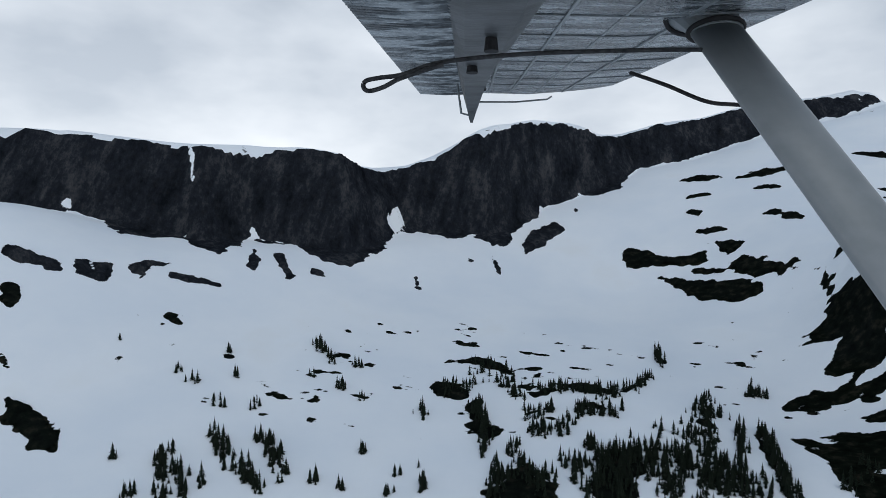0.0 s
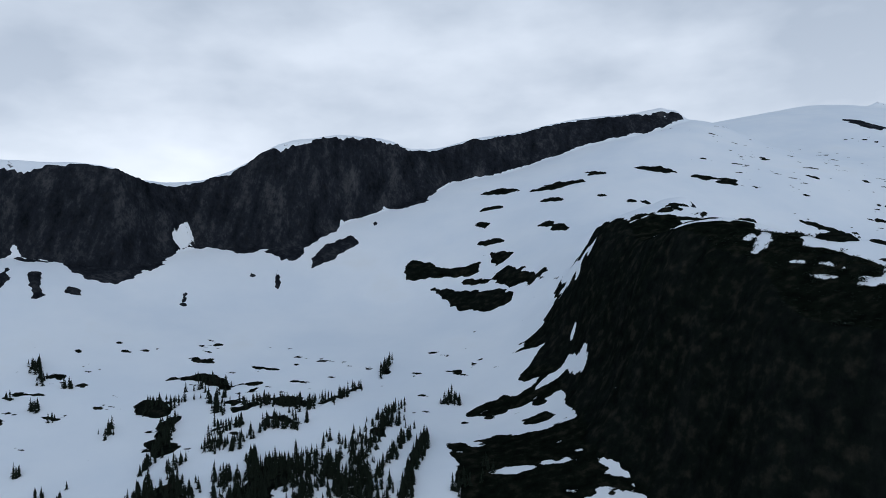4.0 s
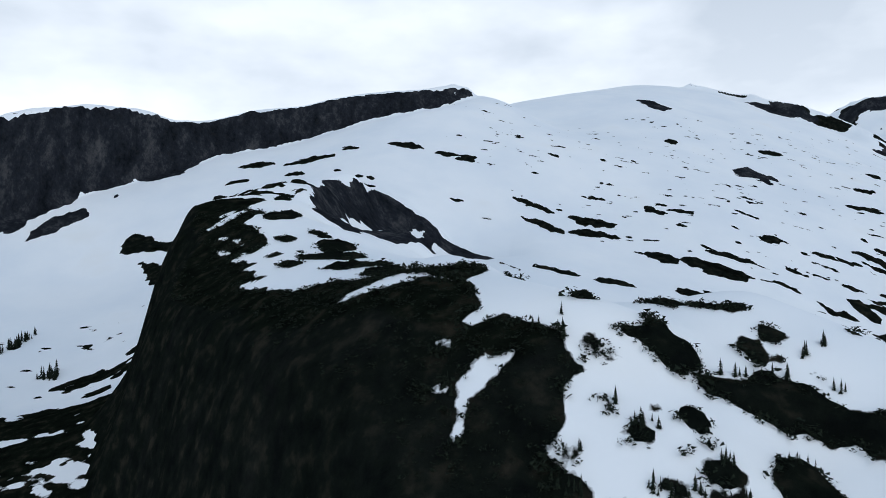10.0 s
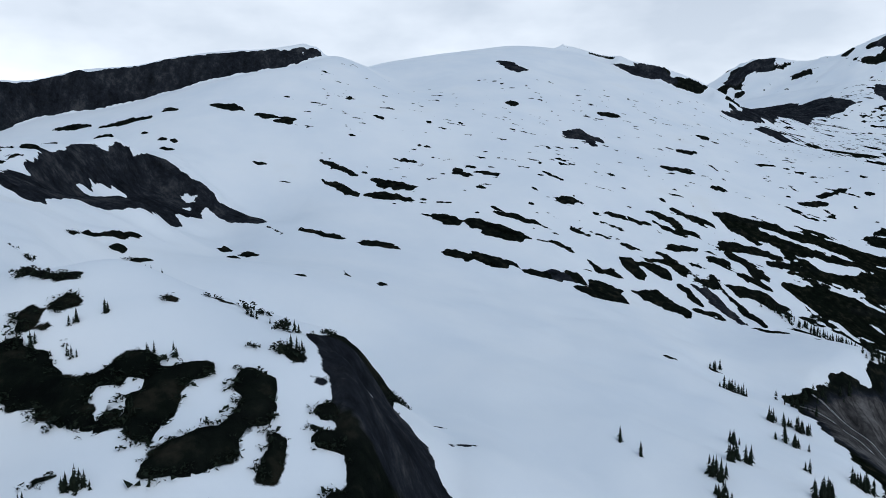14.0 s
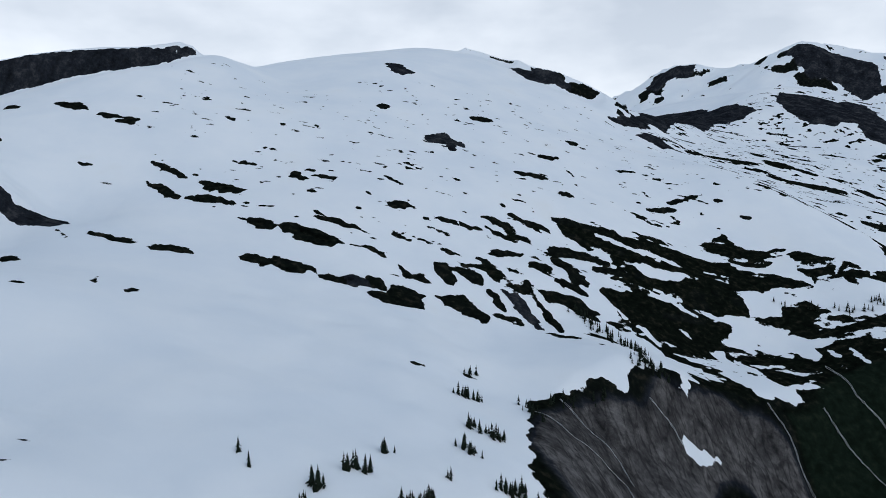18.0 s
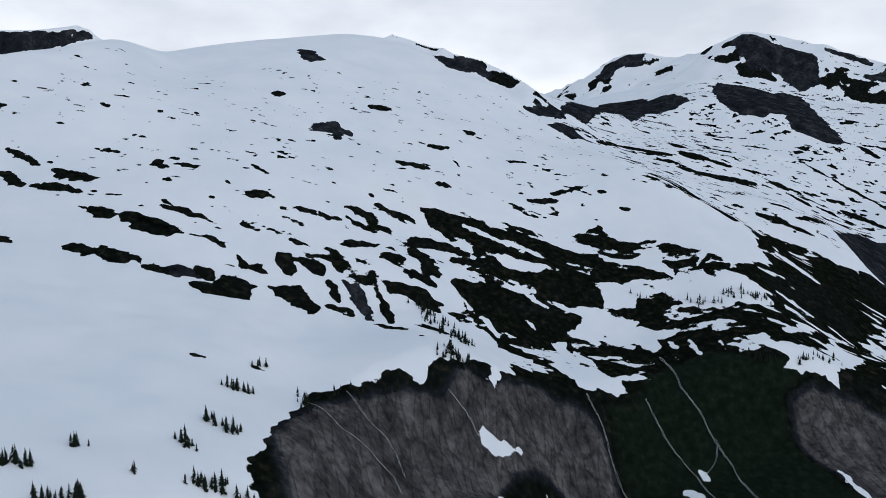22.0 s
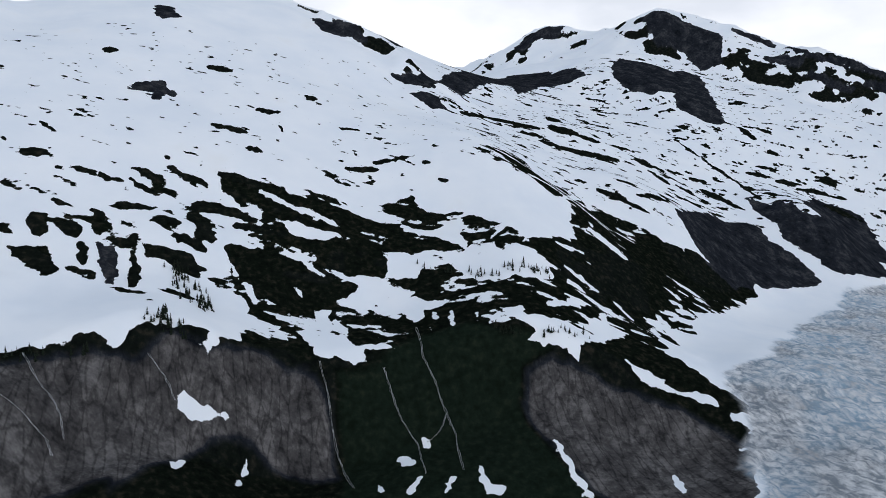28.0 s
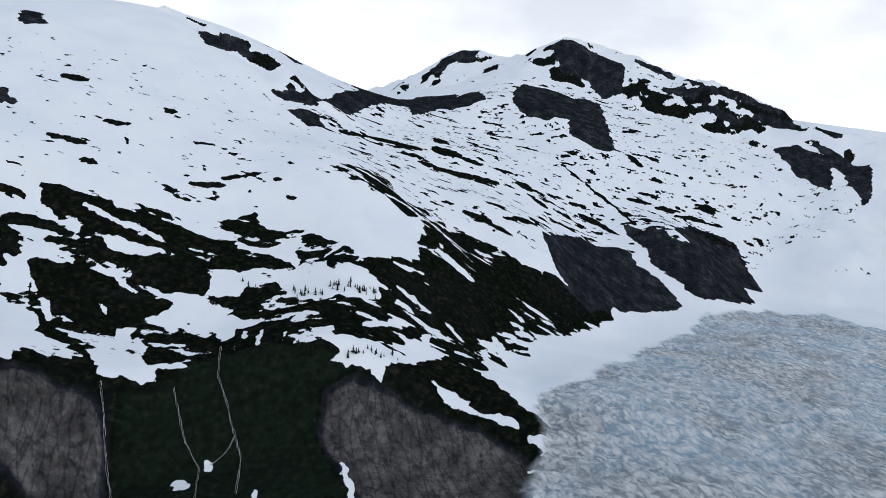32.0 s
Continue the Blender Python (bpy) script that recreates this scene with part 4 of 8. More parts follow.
outline("H", (487.3, 488.1), (489.4, 482.8), (491.4, 477.8), (493.6, 474.8), (495.7, 471.0), (498.0, 469.2), (500.2, 466.6), (500.5, 468.9), (498.5, 472.7), (496.5, 476.9), (494.4, 480.8), (492.2, 484.1), (489.9, 487.3), (487.5, 490.4))
outline("H", (537.7, 368.9), (537.8, 363.7), (537.9, 357.9), (537.9, 352.1), (538.6, 349.8), (539.1, 346.7), (539.4, 342.5), (540.4, 347.3), (540.2, 352.1), (540.2, 357.7), (539.8, 361.3), (539.5, 366.0), (539.0, 369.6), (538.5, 372.7))
outline("H", (556.6, 343.2), (557.1, 341.2), (558.0, 341.9), (559.2, 344.3), (559.9, 343.2), (561.5, 348.5), (562.7, 351.0), (563.4, 355.6), (562.6, 355.5), (561.5, 353.9), (561.1, 356.8), (559.5, 351.8), (558.7, 352.1), (557.0, 346.6))
outline("H", (504.7, 306.5), (506.0, 306.6), (507.2, 305.8), (508.5, 307.2), (509.8, 307.1), (511.1, 308.3), (512.5, 309.3), (512.6, 311.3), (511.3, 311.0), (510.0, 310.8), (508.7, 310.0), (507.4, 310.2), (506.1, 309.0), (504.8, 308.1))
outline("H", (463.0, 390.4), (464.8, 389.9), (466.6, 388.1), (468.4, 388.3), (470.1, 389.6), (472.0, 388.7), (473.8, 388.9), (473.6, 392.5), (471.8, 394.0), (469.9, 395.9), (468.0, 396.3), (466.3, 394.7), (464.5, 394.6), (462.8, 393.0))
outline("H", (415.4, 81.5), (420.1, 82.0), (423.3, 82.6), (425.5, 86.5), (427.9, 89.3), (429.6, 87.7), (429.5, 82.0), (431.6, 80.0), (431.9, 76.9), (430.7, 74.0), (426.8, 72.4), (425.2, 71.2), (423.6, 72.3), (421.9, 74.5), (419.6, 77.3), (416.2, 78.9))
outline("H", (427.9, 70.6), (429.0, 72.0), (432.3, 71.9), (436.7, 70.4), (441.2, 71.3), (445.2, 71.2), (448.2, 67.9), (451.0, 67.6), (454.7, 62.8), (456.7, 61.4), (459.0, 61.7), (463.0, 63.0), (464.9, 64.8), (467.5, 65.6), (470.2, 64.6), (472.2, 62.5), (470.5, 59.9), (473.4, 59.7), (477.7, 61.7), (481.9, 61.7), (483.1, 59.6), (481.5, 56.8), (476.8, 54.6), (476.2, 51.6), (476.8, 48.7), (475.0, 45.1), (474.5, 42.3), (471.5, 42.1), (468.3, 44.9), (466.0, 44.2), (462.3, 45.2), (457.3, 47.8), (454.1, 51.8), (451.8, 53.4), (450.7, 55.6), (446.7, 57.0), (443.8, 58.9), (440.1, 58.8), (436.6, 60.8), (433.1, 62.7), (431.1, 65.6), (429.0, 67.2))
outline("S", (461.7, 56.8), (464.5, 56.9), (466.5, 56.0), (466.5, 57.9), (465.7, 59.3), (467.2, 58.4), (471.0, 57.6), (470.7, 55.0), (467.5, 53.8), (468.3, 51.1), (468.5, 48.4), (468.6, 46.2), (467.7, 47.7), (467.0, 50.5), (465.1, 51.4), (464.2, 48.2), (462.9, 49.2), (462.2, 52.6), (461.2, 53.5))
outline("H", (487.9, 59.8), (490.9, 59.5), (494.8, 58.6), (495.5, 56.3), (495.2, 53.5), (495.9, 51.0), (494.8, 47.6), (493.3, 46.5), (490.4, 46.6), (489.1, 43.4), (489.0, 39.7), (486.2, 38.5), (480.4, 34.2), (473.1, 33.6), (473.2, 35.7), (475.6, 39.4), (475.7, 40.8), (479.2, 42.8), (481.2, 44.9), (485.3, 46.5), (488.3, 50.4), (488.6, 53.0), (487.2, 54.2), (487.2, 56.2), (488.3, 58.1))
outline("H", (493.5, 46.8), (495.6, 45.5), (497.8, 44.2), (497.4, 42.6), (496.2, 39.7), (495.4, 36.5), (491.2, 35.8), (492.5, 39.9), (494.1, 43.8))
outline("H", (502.8, 53.7), (506.5, 55.5), (507.8, 54.5), (507.1, 51.4), (504.3, 50.0), (503.1, 51.1))
outline("H", (501.2, 49.9), (502.6, 49.2), (505.4, 48.8), (509.6, 50.5), (509.9, 48.4), (508.9, 44.4), (508.5, 43.3), (505.4, 43.2), (503.5, 43.9), (501.7, 44.9), (503.1, 47.1), (501.2, 47.9))
outline("H", (502.3, 61.1), (505.1, 60.9), (505.6, 59.0), (503.1, 58.5))
outline("H", (442.0, 79.4), (443.3, 80.6), (444.5, 80.6), (446.6, 78.3), (446.3, 75.3), (444.9, 73.4), (442.6, 73.8), (442.3, 76.2))
outline("H", (447.6, 81.4), (450.5, 84.1), (453.5, 82.9), (455.0, 80.3), (452.9, 79.0), (450.3, 78.0), (447.9, 78.4))
outline("H", (407.6, 68.2), (409.4, 68.5), (409.8, 65.6), (409.2, 64.1), (408.1, 65.4))
outline("H", (408.8, 60.4), (410.3, 61.6), (412.1, 62.8), (413.3, 60.7), (414.8, 59.7), (414.5, 58.2), (412.7, 57.7), (410.7, 58.9))
outline("H", (420.1, 62.1), (421.4, 63.4), (423.9, 63.6), (425.4, 61.7), (425.0, 58.9), (423.1, 56.8), (421.7, 57.1), (420.6, 59.3))
outline("H", (422.2, 55.8), (423.3, 56.8), (424.4, 54.8), (423.2, 54.1))
outline("H", (419.0, 51.3), (419.6, 52.4), (420.5, 52.8), (423.3, 51.7), (424.8, 50.2), (425.1, 48.5), (423.5, 47.7), (420.8, 48.0), (419.4, 49.5))
outline("H", (429.8, 48.0), (431.7, 49.9), (433.7, 51.5), (436.6, 52.0), (439.0, 52.3), (440.3, 49.8), (441.4, 46.3), (443.5, 44.2), (444.3, 40.2), (441.5, 35.4), (429.7, 37.0), (428.0, 42.1), (429.3, 44.9))
outline("H", (412.0, 52.2), (414.3, 51.1), (416.3, 49.6), (416.0, 48.3), (413.7, 49.3), (411.7, 50.8))
outline("H", (417.7, 48.4), (419.4, 48.9), (420.0, 47.1), (418.7, 47.0))
outline("H", (418.8, 45.6), (420.0, 46.6), (422.7, 46.3), (424.9, 45.0), (426.3, 42.8), (425.5, 40.2), (420.3, 41.9))
outline("H", (393.1, 58.9), (394.8, 59.1), (398.3, 57.5), (399.9, 56.1), (400.6, 54.0), (399.7, 52.8), (400.8, 50.1), (394.0, 52.2), (393.8, 56.4))
outline("H", (388.8, 60.2), (390.6, 60.0), (391.6, 58.2), (390.4, 57.6))
outline("H", (444.7, 41.2), (445.9, 44.9), (447.5, 45.5), (448.0, 43.2), (447.9, 39.6))
outline("H", (397.3, 290.0), (400.9, 300.1), (404.8, 309.1), (409.2, 313.8), (413.7, 318.2), (418.1, 332.9), (423.0, 346.7), (421.3, 345.2), (418.0, 343.9), (413.2, 338.9), (409.1, 319.2), (404.7, 313.3), (400.5, 307.6), (397.1, 293.8))
outline("H", (409.2, 120.4), (409.1, 132.0), (410.1, 133.6), (410.7, 139.1), (411.7, 141.9), (412.6, 145.0), (413.3, 151.3), (412.9, 151.0), (412.1, 150.5), (411.1, 147.4), (410.1, 145.4), (409.3, 141.3), (408.5, 138.3), (407.7, 134.2))
outline("H", (410.8, 91.3), (412.0, 90.6), (413.1, 90.6), (414.2, 91.0), (415.3, 91.1), (416.4, 91.4), (417.3, 94.9), (416.8, 101.3), (415.8, 99.0), (414.8, 97.2), (413.8, 95.5), (412.6, 95.3), (411.6, 94.1), (410.6, 92.8))
outline("H", (412.4, 299.0), (413.5, 298.0), (414.7, 299.4), (415.9, 300.4), (417.0, 299.6), (418.2, 301.1), (419.6, 303.5), (419.7, 305.7), (418.5, 306.7), (417.3, 308.1), (416.0, 307.7), (414.8, 308.2), (413.6, 307.0), (412.3, 304.4))
outline("H", (421.0, 291.6), (422.9, 293.2), (424.8, 293.1), (426.8, 293.7), (428.7, 294.9), (430.7, 295.9), (432.7, 297.3), (432.8, 299.1), (430.8, 299.4), (428.8, 298.3), (426.8, 297.4), (424.9, 296.9), (422.9, 294.9), (421.0, 293.3))
outline("H", (432.8, 109.7), (433.7, 109.2), (434.7, 105.6), (435.9, 100.7), (437.2, 97.5), (438.7, 97.3), (440.0, 95.2), (440.3, 97.2), (439.2, 101.6), (437.7, 105.0), (436.5, 107.4), (435.4, 110.2), (434.6, 106.3), (433.7, 107.1))
outline("H", (440.1, 96.2), (441.4, 94.4), (442.6, 92.2), (443.8, 90.8), (445.3, 90.7), (446.6, 90.1), (448.0, 89.8), (448.2, 90.6), (447.0, 92.3), (445.6, 93.0), (444.4, 94.8), (443.1, 96.3), (441.7, 96.8), (440.3, 98.4))
outline("H", (447.4, 91.0), (448.1, 90.2), (448.7, 89.4), (449.5, 89.8), (450.1, 89.2), (450.9, 89.6), (451.8, 90.4), (452.0, 91.5), (451.4, 92.8), (450.6, 92.8), (449.9, 93.2), (449.1, 92.8), (448.4, 93.2), (447.6, 92.3))
outline("H", (457.1, 421.1), (457.9, 418.3), (459.0, 417.6), (460.1, 416.6), (461.5, 418.5), (462.8, 419.3), (463.9, 419.2), (464.5, 424.4), (463.7, 427.8), (462.6, 429.1), (462.0, 436.7), (460.6, 434.6), (459.3, 434.4), (457.8, 429.1))
outline("H", (471.2, 412.1), (472.5, 407.0), (474.0, 404.4), (476.0, 405.8), (477.2, 401.2), (479.5, 404.6), (481.3, 404.0), (482.0, 409.2), (480.7, 413.9), (479.1, 415.5), (477.5, 417.9), (475.6, 417.8), (473.7, 417.5), (471.9, 418.5))
outline("H", (479.9, 91.5), (480.8, 91.6), (482.5, 93.3), (482.6, 91.0), (484.0, 92.1), (485.6, 93.7), (485.3, 90.9), (485.9, 92.7), (484.8, 91.8), (483.8, 91.2), (483.2, 91.8), (482.7, 93.2), (481.3, 91.7), (480.6, 92.8))
outline("H", (487.8, 90.6), (489.5, 91.4), (490.6, 90.7), (493.0, 93.5), (494.2, 92.7), (494.8, 90.9), (496.0, 90.9), (496.0, 91.4), (494.7, 91.3), (493.5, 91.0), (492.1, 90.2), (491.4, 91.8), (490.1, 91.5), (489.3, 93.4))
outline("H", (498.2, 90.3), (497.5, 86.4), (495.8, 80.4), (497.2, 80.8), (497.6, 79.2), (498.8, 79.2), (499.9, 79.0), (499.3, 78.3), (499.1, 79.6), (498.4, 79.9), (498.2, 81.5), (498.5, 83.8), (499.7, 89.3), (498.6, 89.3))
outline("H", (496.0, 69.1), (496.0, 67.2), (496.6, 66.1), (497.9, 66.0), (498.3, 64.6), (499.7, 64.7), (500.9, 64.4), (501.8, 65.4), (501.5, 67.0), (500.7, 67.8), (499.7, 68.3), (499.3, 69.8), (498.1, 70.2), (497.1, 70.9))
outline("H", (471.4, 82.8), (471.7, 82.5), (471.8, 82.1), (472.2, 82.3), (472.4, 82.0), (472.9, 82.5), (473.3, 82.6), (473.5, 83.2), (473.4, 83.8), (473.1, 83.9), (472.7, 83.6), (472.5, 83.9), (472.1, 83.7), (471.7, 83.5))
outline("H", (447.9, 74.2), (448.2, 73.9), (448.5, 73.8), (448.8, 73.7), (449.1, 73.6), (449.5, 73.6), (449.8, 73.6), (449.9, 74.0), (449.6, 74.2), (449.3, 74.3), (449.0, 74.5), (448.7, 74.6), (448.4, 74.7), (448.0, 74.5))
outline("H", (452.5, 69.9), (452.8, 69.5), (453.0, 69.1), (453.4, 69.0), (453.7, 68.7), (454.2, 68.7), (454.6, 68.6), (454.8, 69.0), (454.5, 69.5), (454.2, 69.7), (453.9, 70.0), (453.6, 70.4), (453.1, 70.3), (452.7, 70.4))
outline("H", (409.3, 75.1), (409.4, 74.8), (409.5, 74.6), (409.7, 74.4), (410.0, 74.4), (410.2, 74.3), (410.4, 74.3), (410.6, 74.6), (410.4, 74.8), (410.3, 75.1), (410.1, 75.2), (409.9, 75.2), (409.6, 75.2), (409.4, 75.4))
outline("H", (407.4, 75.8), (407.5, 75.7), (407.7, 75.6), (407.9, 75.5), (408.1, 75.4), (408.3, 75.5), (408.5, 75.6), (408.5, 75.7), (408.3, 75.9), (408.1, 75.9), (407.9, 76.1), (407.7, 76.0), (407.6, 76.0), (407.4, 76.1))
outline("H", (410.0, 66.5), (410.2, 66.3), (410.3, 65.9), (410.5, 65.6), (410.8, 65.5), (411.0, 65.3), (411.3, 65.1), (411.5, 65.4), (411.4, 65.8), (411.1, 66.0), (411.0, 66.3), (410.8, 66.5), (410.6, 66.8), (410.3, 66.9))
outline("H", (416.4, 63.6), (416.5, 63.3), (416.7, 63.1), (416.9, 63.0), (417.1, 62.9), (417.2, 62.7), (417.5, 62.8), (417.6, 63.0), (417.4, 63.2), (417.3, 63.5), (417.1, 63.8), (417.0, 63.9), (416.7, 63.9), (416.5, 63.9))
outline("H", (417.5, 55.8), (417.7, 55.7), (417.9, 55.5), (418.1, 55.4), (418.3, 55.3), (418.5, 55.3), (418.7, 55.3), (418.7, 55.6), (418.5, 55.8), (418.3, 55.9), (418.1, 55.9), (417.9, 56.0), (417.7, 56.0), (417.5, 56.0))
outline("H", (489.9, 66.7), (490.3, 66.7), (490.3, 66.1), (490.9, 66.5), (491.2, 66.5), (491.6, 66.7), (492.1, 66.9), (492.4, 67.5), (492.1, 67.6), (491.9, 67.8), (491.6, 67.8), (491.1, 67.7), (490.9, 67.8), (490.3, 67.4))
outline("H", (406.7, 52.3), (406.8, 52.0), (406.9, 51.7), (407.1, 51.6), (407.4, 51.5), (407.6, 51.4), (407.9, 51.3), (408.1, 51.5), (407.9, 51.7), (407.8, 52.0), (407.6, 52.1), (407.5, 52.4), (407.1, 52.4), (406.9, 52.5))
outline("H", (402.8, 51.9), (403.4, 51.4), (404.0, 50.8), (404.7, 50.4), (405.3, 50.2), (405.9, 50.0), (406.6, 50.0), (406.7, 50.4), (406.1, 51.1), (405.5, 51.6), (404.8, 51.9), (404.2, 52.4), (403.6, 52.5), (402.9, 52.6))
outline("H", (398.4, 60.3), (398.7, 59.9), (399.1, 59.7), (399.3, 59.2), (399.8, 59.3), (400.1, 59.0), (400.5, 58.9), (400.6, 59.2), (400.3, 59.6), (400.1, 60.0), (399.7, 60.2), (399.4, 60.5), (399.0, 60.7), (398.5, 60.6))
outline("H", (469.8, 40.2), (469.9, 40.1), (469.9, 39.8), (470.0, 39.6), (470.1, 39.6), (470.4, 39.8), (470.6, 39.8), (470.8, 40.0), (470.6, 40.1), (470.5, 40.3), (470.5, 40.5), (470.4, 40.7), (470.1, 40.5), (469.9, 40.5))
outline("H", (456.0, 34.3), (456.7, 33.8), (457.4, 33.4), (458.1, 33.7), (458.8, 33.9), (459.5, 34.1), (460.3, 34.9), (460.4, 35.9), (459.6, 35.8), (458.9, 36.1), (458.2, 35.8), (457.5, 36.1), (456.8, 35.7), (456.1, 35.3))
outline("H", (409.3, 49.5), (410.4, 48.9), (411.5, 48.2), (412.5, 47.7), (413.6, 47.4), (414.6, 46.9), (415.7, 46.6), (415.7, 47.0), (414.6, 47.7), (413.5, 48.4), (412.5, 48.8), (411.4, 49.1), (410.3, 49.6), (409.3, 49.9))
outline("R", (502.9, 85.4), (505.1, 87.4), (507.2, 88.8), (512.6, 96.1), (518.3, 103.4), (522.4, 102.8), (526.9, 103.0), (529.1, 102.4), (530.3, 104.0), (529.9, 101.6), (537.4, 99.0), (536.1, 92.9), (539.6, 87.5), (543.7, 80.6), (532.0, 68.9), (525.7, 64.1), (520.6, 60.8), (514.8, 54.3), (514.4, 56.6), (512.4, 56.4), (510.8, 58.7), (509.3, 59.1), (507.9, 64.0), (505.6, 69.7))
outline("S", (507.1, 86.9), (507.7, 87.2), (508.4, 87.6), (509.1, 88.3), (509.8, 89.0), (510.6, 89.8), (511.4, 90.6), (511.6, 91.1), (510.9, 90.9), (510.2, 90.4), (509.5, 90.1), (508.7, 89.2), (508.1, 89.0), (507.2, 87.7))
outline("S", (511.1, 88.7), (511.8, 89.4), (512.5, 89.7), (513.3, 90.7), (514.0, 91.1), (514.8, 92.1), (515.6, 93.0), (515.7, 93.4), (515.0, 92.7), (514.2, 92.0), (513.5, 91.5), (512.7, 90.7), (512.0, 89.9), (511.2, 89.0))
outline("S", (517.4, 90.2), (517.7, 90.4), (518.0, 90.7), (518.4, 91.3), (518.8, 91.7), (519.1, 92.1), (519.6, 93.0), (519.7, 93.5), (519.3, 93.1), (519.0, 92.6), (518.6, 92.1), (518.3, 91.9), (517.8, 91.2), (517.4, 90.6))
outline("R", (549.0, 152.1), (550.2, 152.9), (551.0, 151.4), (552.2, 152.4), (552.9, 151.6), (553.6, 151.1), (554.2, 150.5), (554.4, 151.7), (553.5, 151.3), (552.7, 151.4), (552.0, 151.7), (551.3, 152.9), (550.3, 152.0), (549.2, 152.1))
outline("R", (544.7, 109.6), (546.5, 111.0), (548.4, 112.7), (550.0, 112.8), (552.0, 114.8), (554.0, 116.5), (556.2, 119.2), (556.5, 120.5), (554.5, 119.0), (552.6, 117.6), (550.6, 115.7), (548.9, 115.2), (546.8, 112.5), (544.8, 110.3))
outline("H", (635, 538), (648, 537), (664, 523), (657, 514), (640, 518))
outline("H", (666.1, 527.2), (680.1, 527.2), (683.2, 520.7), (699.9, 517.9), (712.0, 502.2), (709.3, 490.9), (696.0, 489.4), (687.6, 503.1), (676.5, 502.1), (672.4, 515.5))
outline("H", (727.3, 422.1), (740.4, 425.6), (748.0, 447.3), (761.2, 451.2), (772.6, 444.3), (779.4, 441.4), (772.6, 431.8), (770.5, 417.0), (762.0, 415.7), (745.2, 412.6), (733.2, 408.9))
outline("H", (784.0, 444.0), (802.7, 446.9), (816.6, 442.5), (824.2, 417.7), (816.9, 411.9), (801.6, 423.2), (788.3, 432.7))
outline("H", (763.2, 476.7), (770.3, 468.2), (782.1, 469.8), (789.9, 458.4), (779.6, 457.2), (765.7, 464.2))
outline("H", (794.7, 487.7), (809.5, 483.8), (811.0, 467.0), (810.5, 459.8), (800.9, 460.7), (796.6, 471.8))
outline("H", (816.3, 473.7), (829.3, 479.4), (838.9, 473.5), (836.9, 463.5), (823.4, 468.3))
outline("H", (837.9, 463.5), (846.4, 449.5), (848.8, 427.8), (843.5, 423.9), (838.3, 442.5))
outline("R", (852.2, 457.1), (866.6, 451.3), (872.5, 423.8), (873.9, 401.8), (864.8, 404.4), (858.1, 425.2), (855.5, 442.8))
outline("H", (881.8, 450.6), (889.1, 433.4), (890.3, 399.5), (883.0, 399.2), (882.7, 425.9))
outline("H", (889.0, 462.4), (909.9, 460.8), (930.4, 455.6), (943.5, 443.0), (937.0, 427.8), (924.8, 432.0), (911.8, 444.2), (896.9, 448.3))
outline("R", (872, 781), (900, 796), (918, 761), (911, 741), (899, 759), (873, 756))
outline("R", (880, 1107), (909, 1107), (923, 1054), (896, 1019), (885, 1049))
outline("R", (1287, 948), (1346, 979), (1343, 927), (1323, 910), (1306, 930))
outline("R", (706.0, 435.0), (709.7, 430.0), (713.4, 426.2), (717.0, 426.5), (720.6, 429.5), (724.2, 430.2), (727.9, 433.2), (728.0, 440.1), (724.4, 441.9), (720.8, 442.9), (717.1, 446.1), (713.3, 445.6), (709.6, 442.5), (705.9, 440.2))
outline("H", (592, 608), (599, 601), (605, 600), (612, 593), (619, 593), (625, 594), (631, 595), (630, 602), (623, 607), (616, 614), (610, 612), (603, 618), (596, 618), (590, 615))
outline("H", (588, 581), (594, 579), (600, 575), (606, 572), (612, 571), (618, 567), (624, 567), (623, 572), (617, 576), (611, 583), (605, 583), (599, 587), (593, 587), (587, 587))
outline("H", (697, 541), (705, 534), (712, 530), (720, 527), (727, 524), (735, 521), (743, 519), (743, 522), (736, 527), (728, 531), (721, 537), (713, 539), (705, 542), (698, 546))
outline("H", (629.7, 465.2), (633.6, 463.7), (637.6, 462.1), (641.7, 459.6), (645.7, 458.0), (649.6, 458.3), (653.6, 456.4), (653.0, 462.3), (649.0, 464.0), (644.8, 467.0), (640.4, 471.9), (636.8, 469.4), (632.8, 470.9), (628.9, 471.0))
outline("H", (654.4, 462.2), (659.9, 456.5), (665.2, 454.3), (670.4, 451.6), (675.6, 446.4), (680.8, 447.2), (686.1, 443.6), (686.2, 450.0), (680.9, 453.8), (675.6, 458.8), (670.3, 460.6), (665.0, 463.7), (659.6, 465.9), (654.1, 468.9))
outline("H", (693.4, 438.1), (695.3, 436.3), (697.1, 436.4), (698.9, 436.3), (700.7, 436.4), (702.4, 437.1), (704.2, 437.6), (704.1, 440.1), (702.2, 440.8), (700.3, 442.5), (698.6, 441.8), (696.6, 443.2), (694.9, 442.4), (693.1, 441.6))
outline("H", (728.1, 438.1), (730.2, 433.8), (732.6, 431.9), (735.2, 431.9), (737.6, 430.4), (740.2, 431.6), (743.5, 436.6), (744.3, 441.7), (742.3, 445.3), (740.5, 450.8), (737.5, 448.6), (734.9, 448.6), (732.3, 449.7), (729.2, 446.5))
outline("H", (862.5, 459.8), (865.9, 459.1), (869.1, 457.3), (872.1, 455.2), (876.2, 456.9), (880.1, 457.9), (884.1, 459.0), (885.0, 462.0), (882.1, 464.4), (878.6, 465.2), (875.0, 465.4), (871.0, 464.2), (867.3, 464.1), (863.4, 463.3))
outline("H", (775, 573), (779, 571), (782, 569), (785, 571), (789, 569), (793, 572), (796, 572), (797, 577), (794, 581), (790, 582), (787, 581), (783, 583), (780, 582), (776, 579))
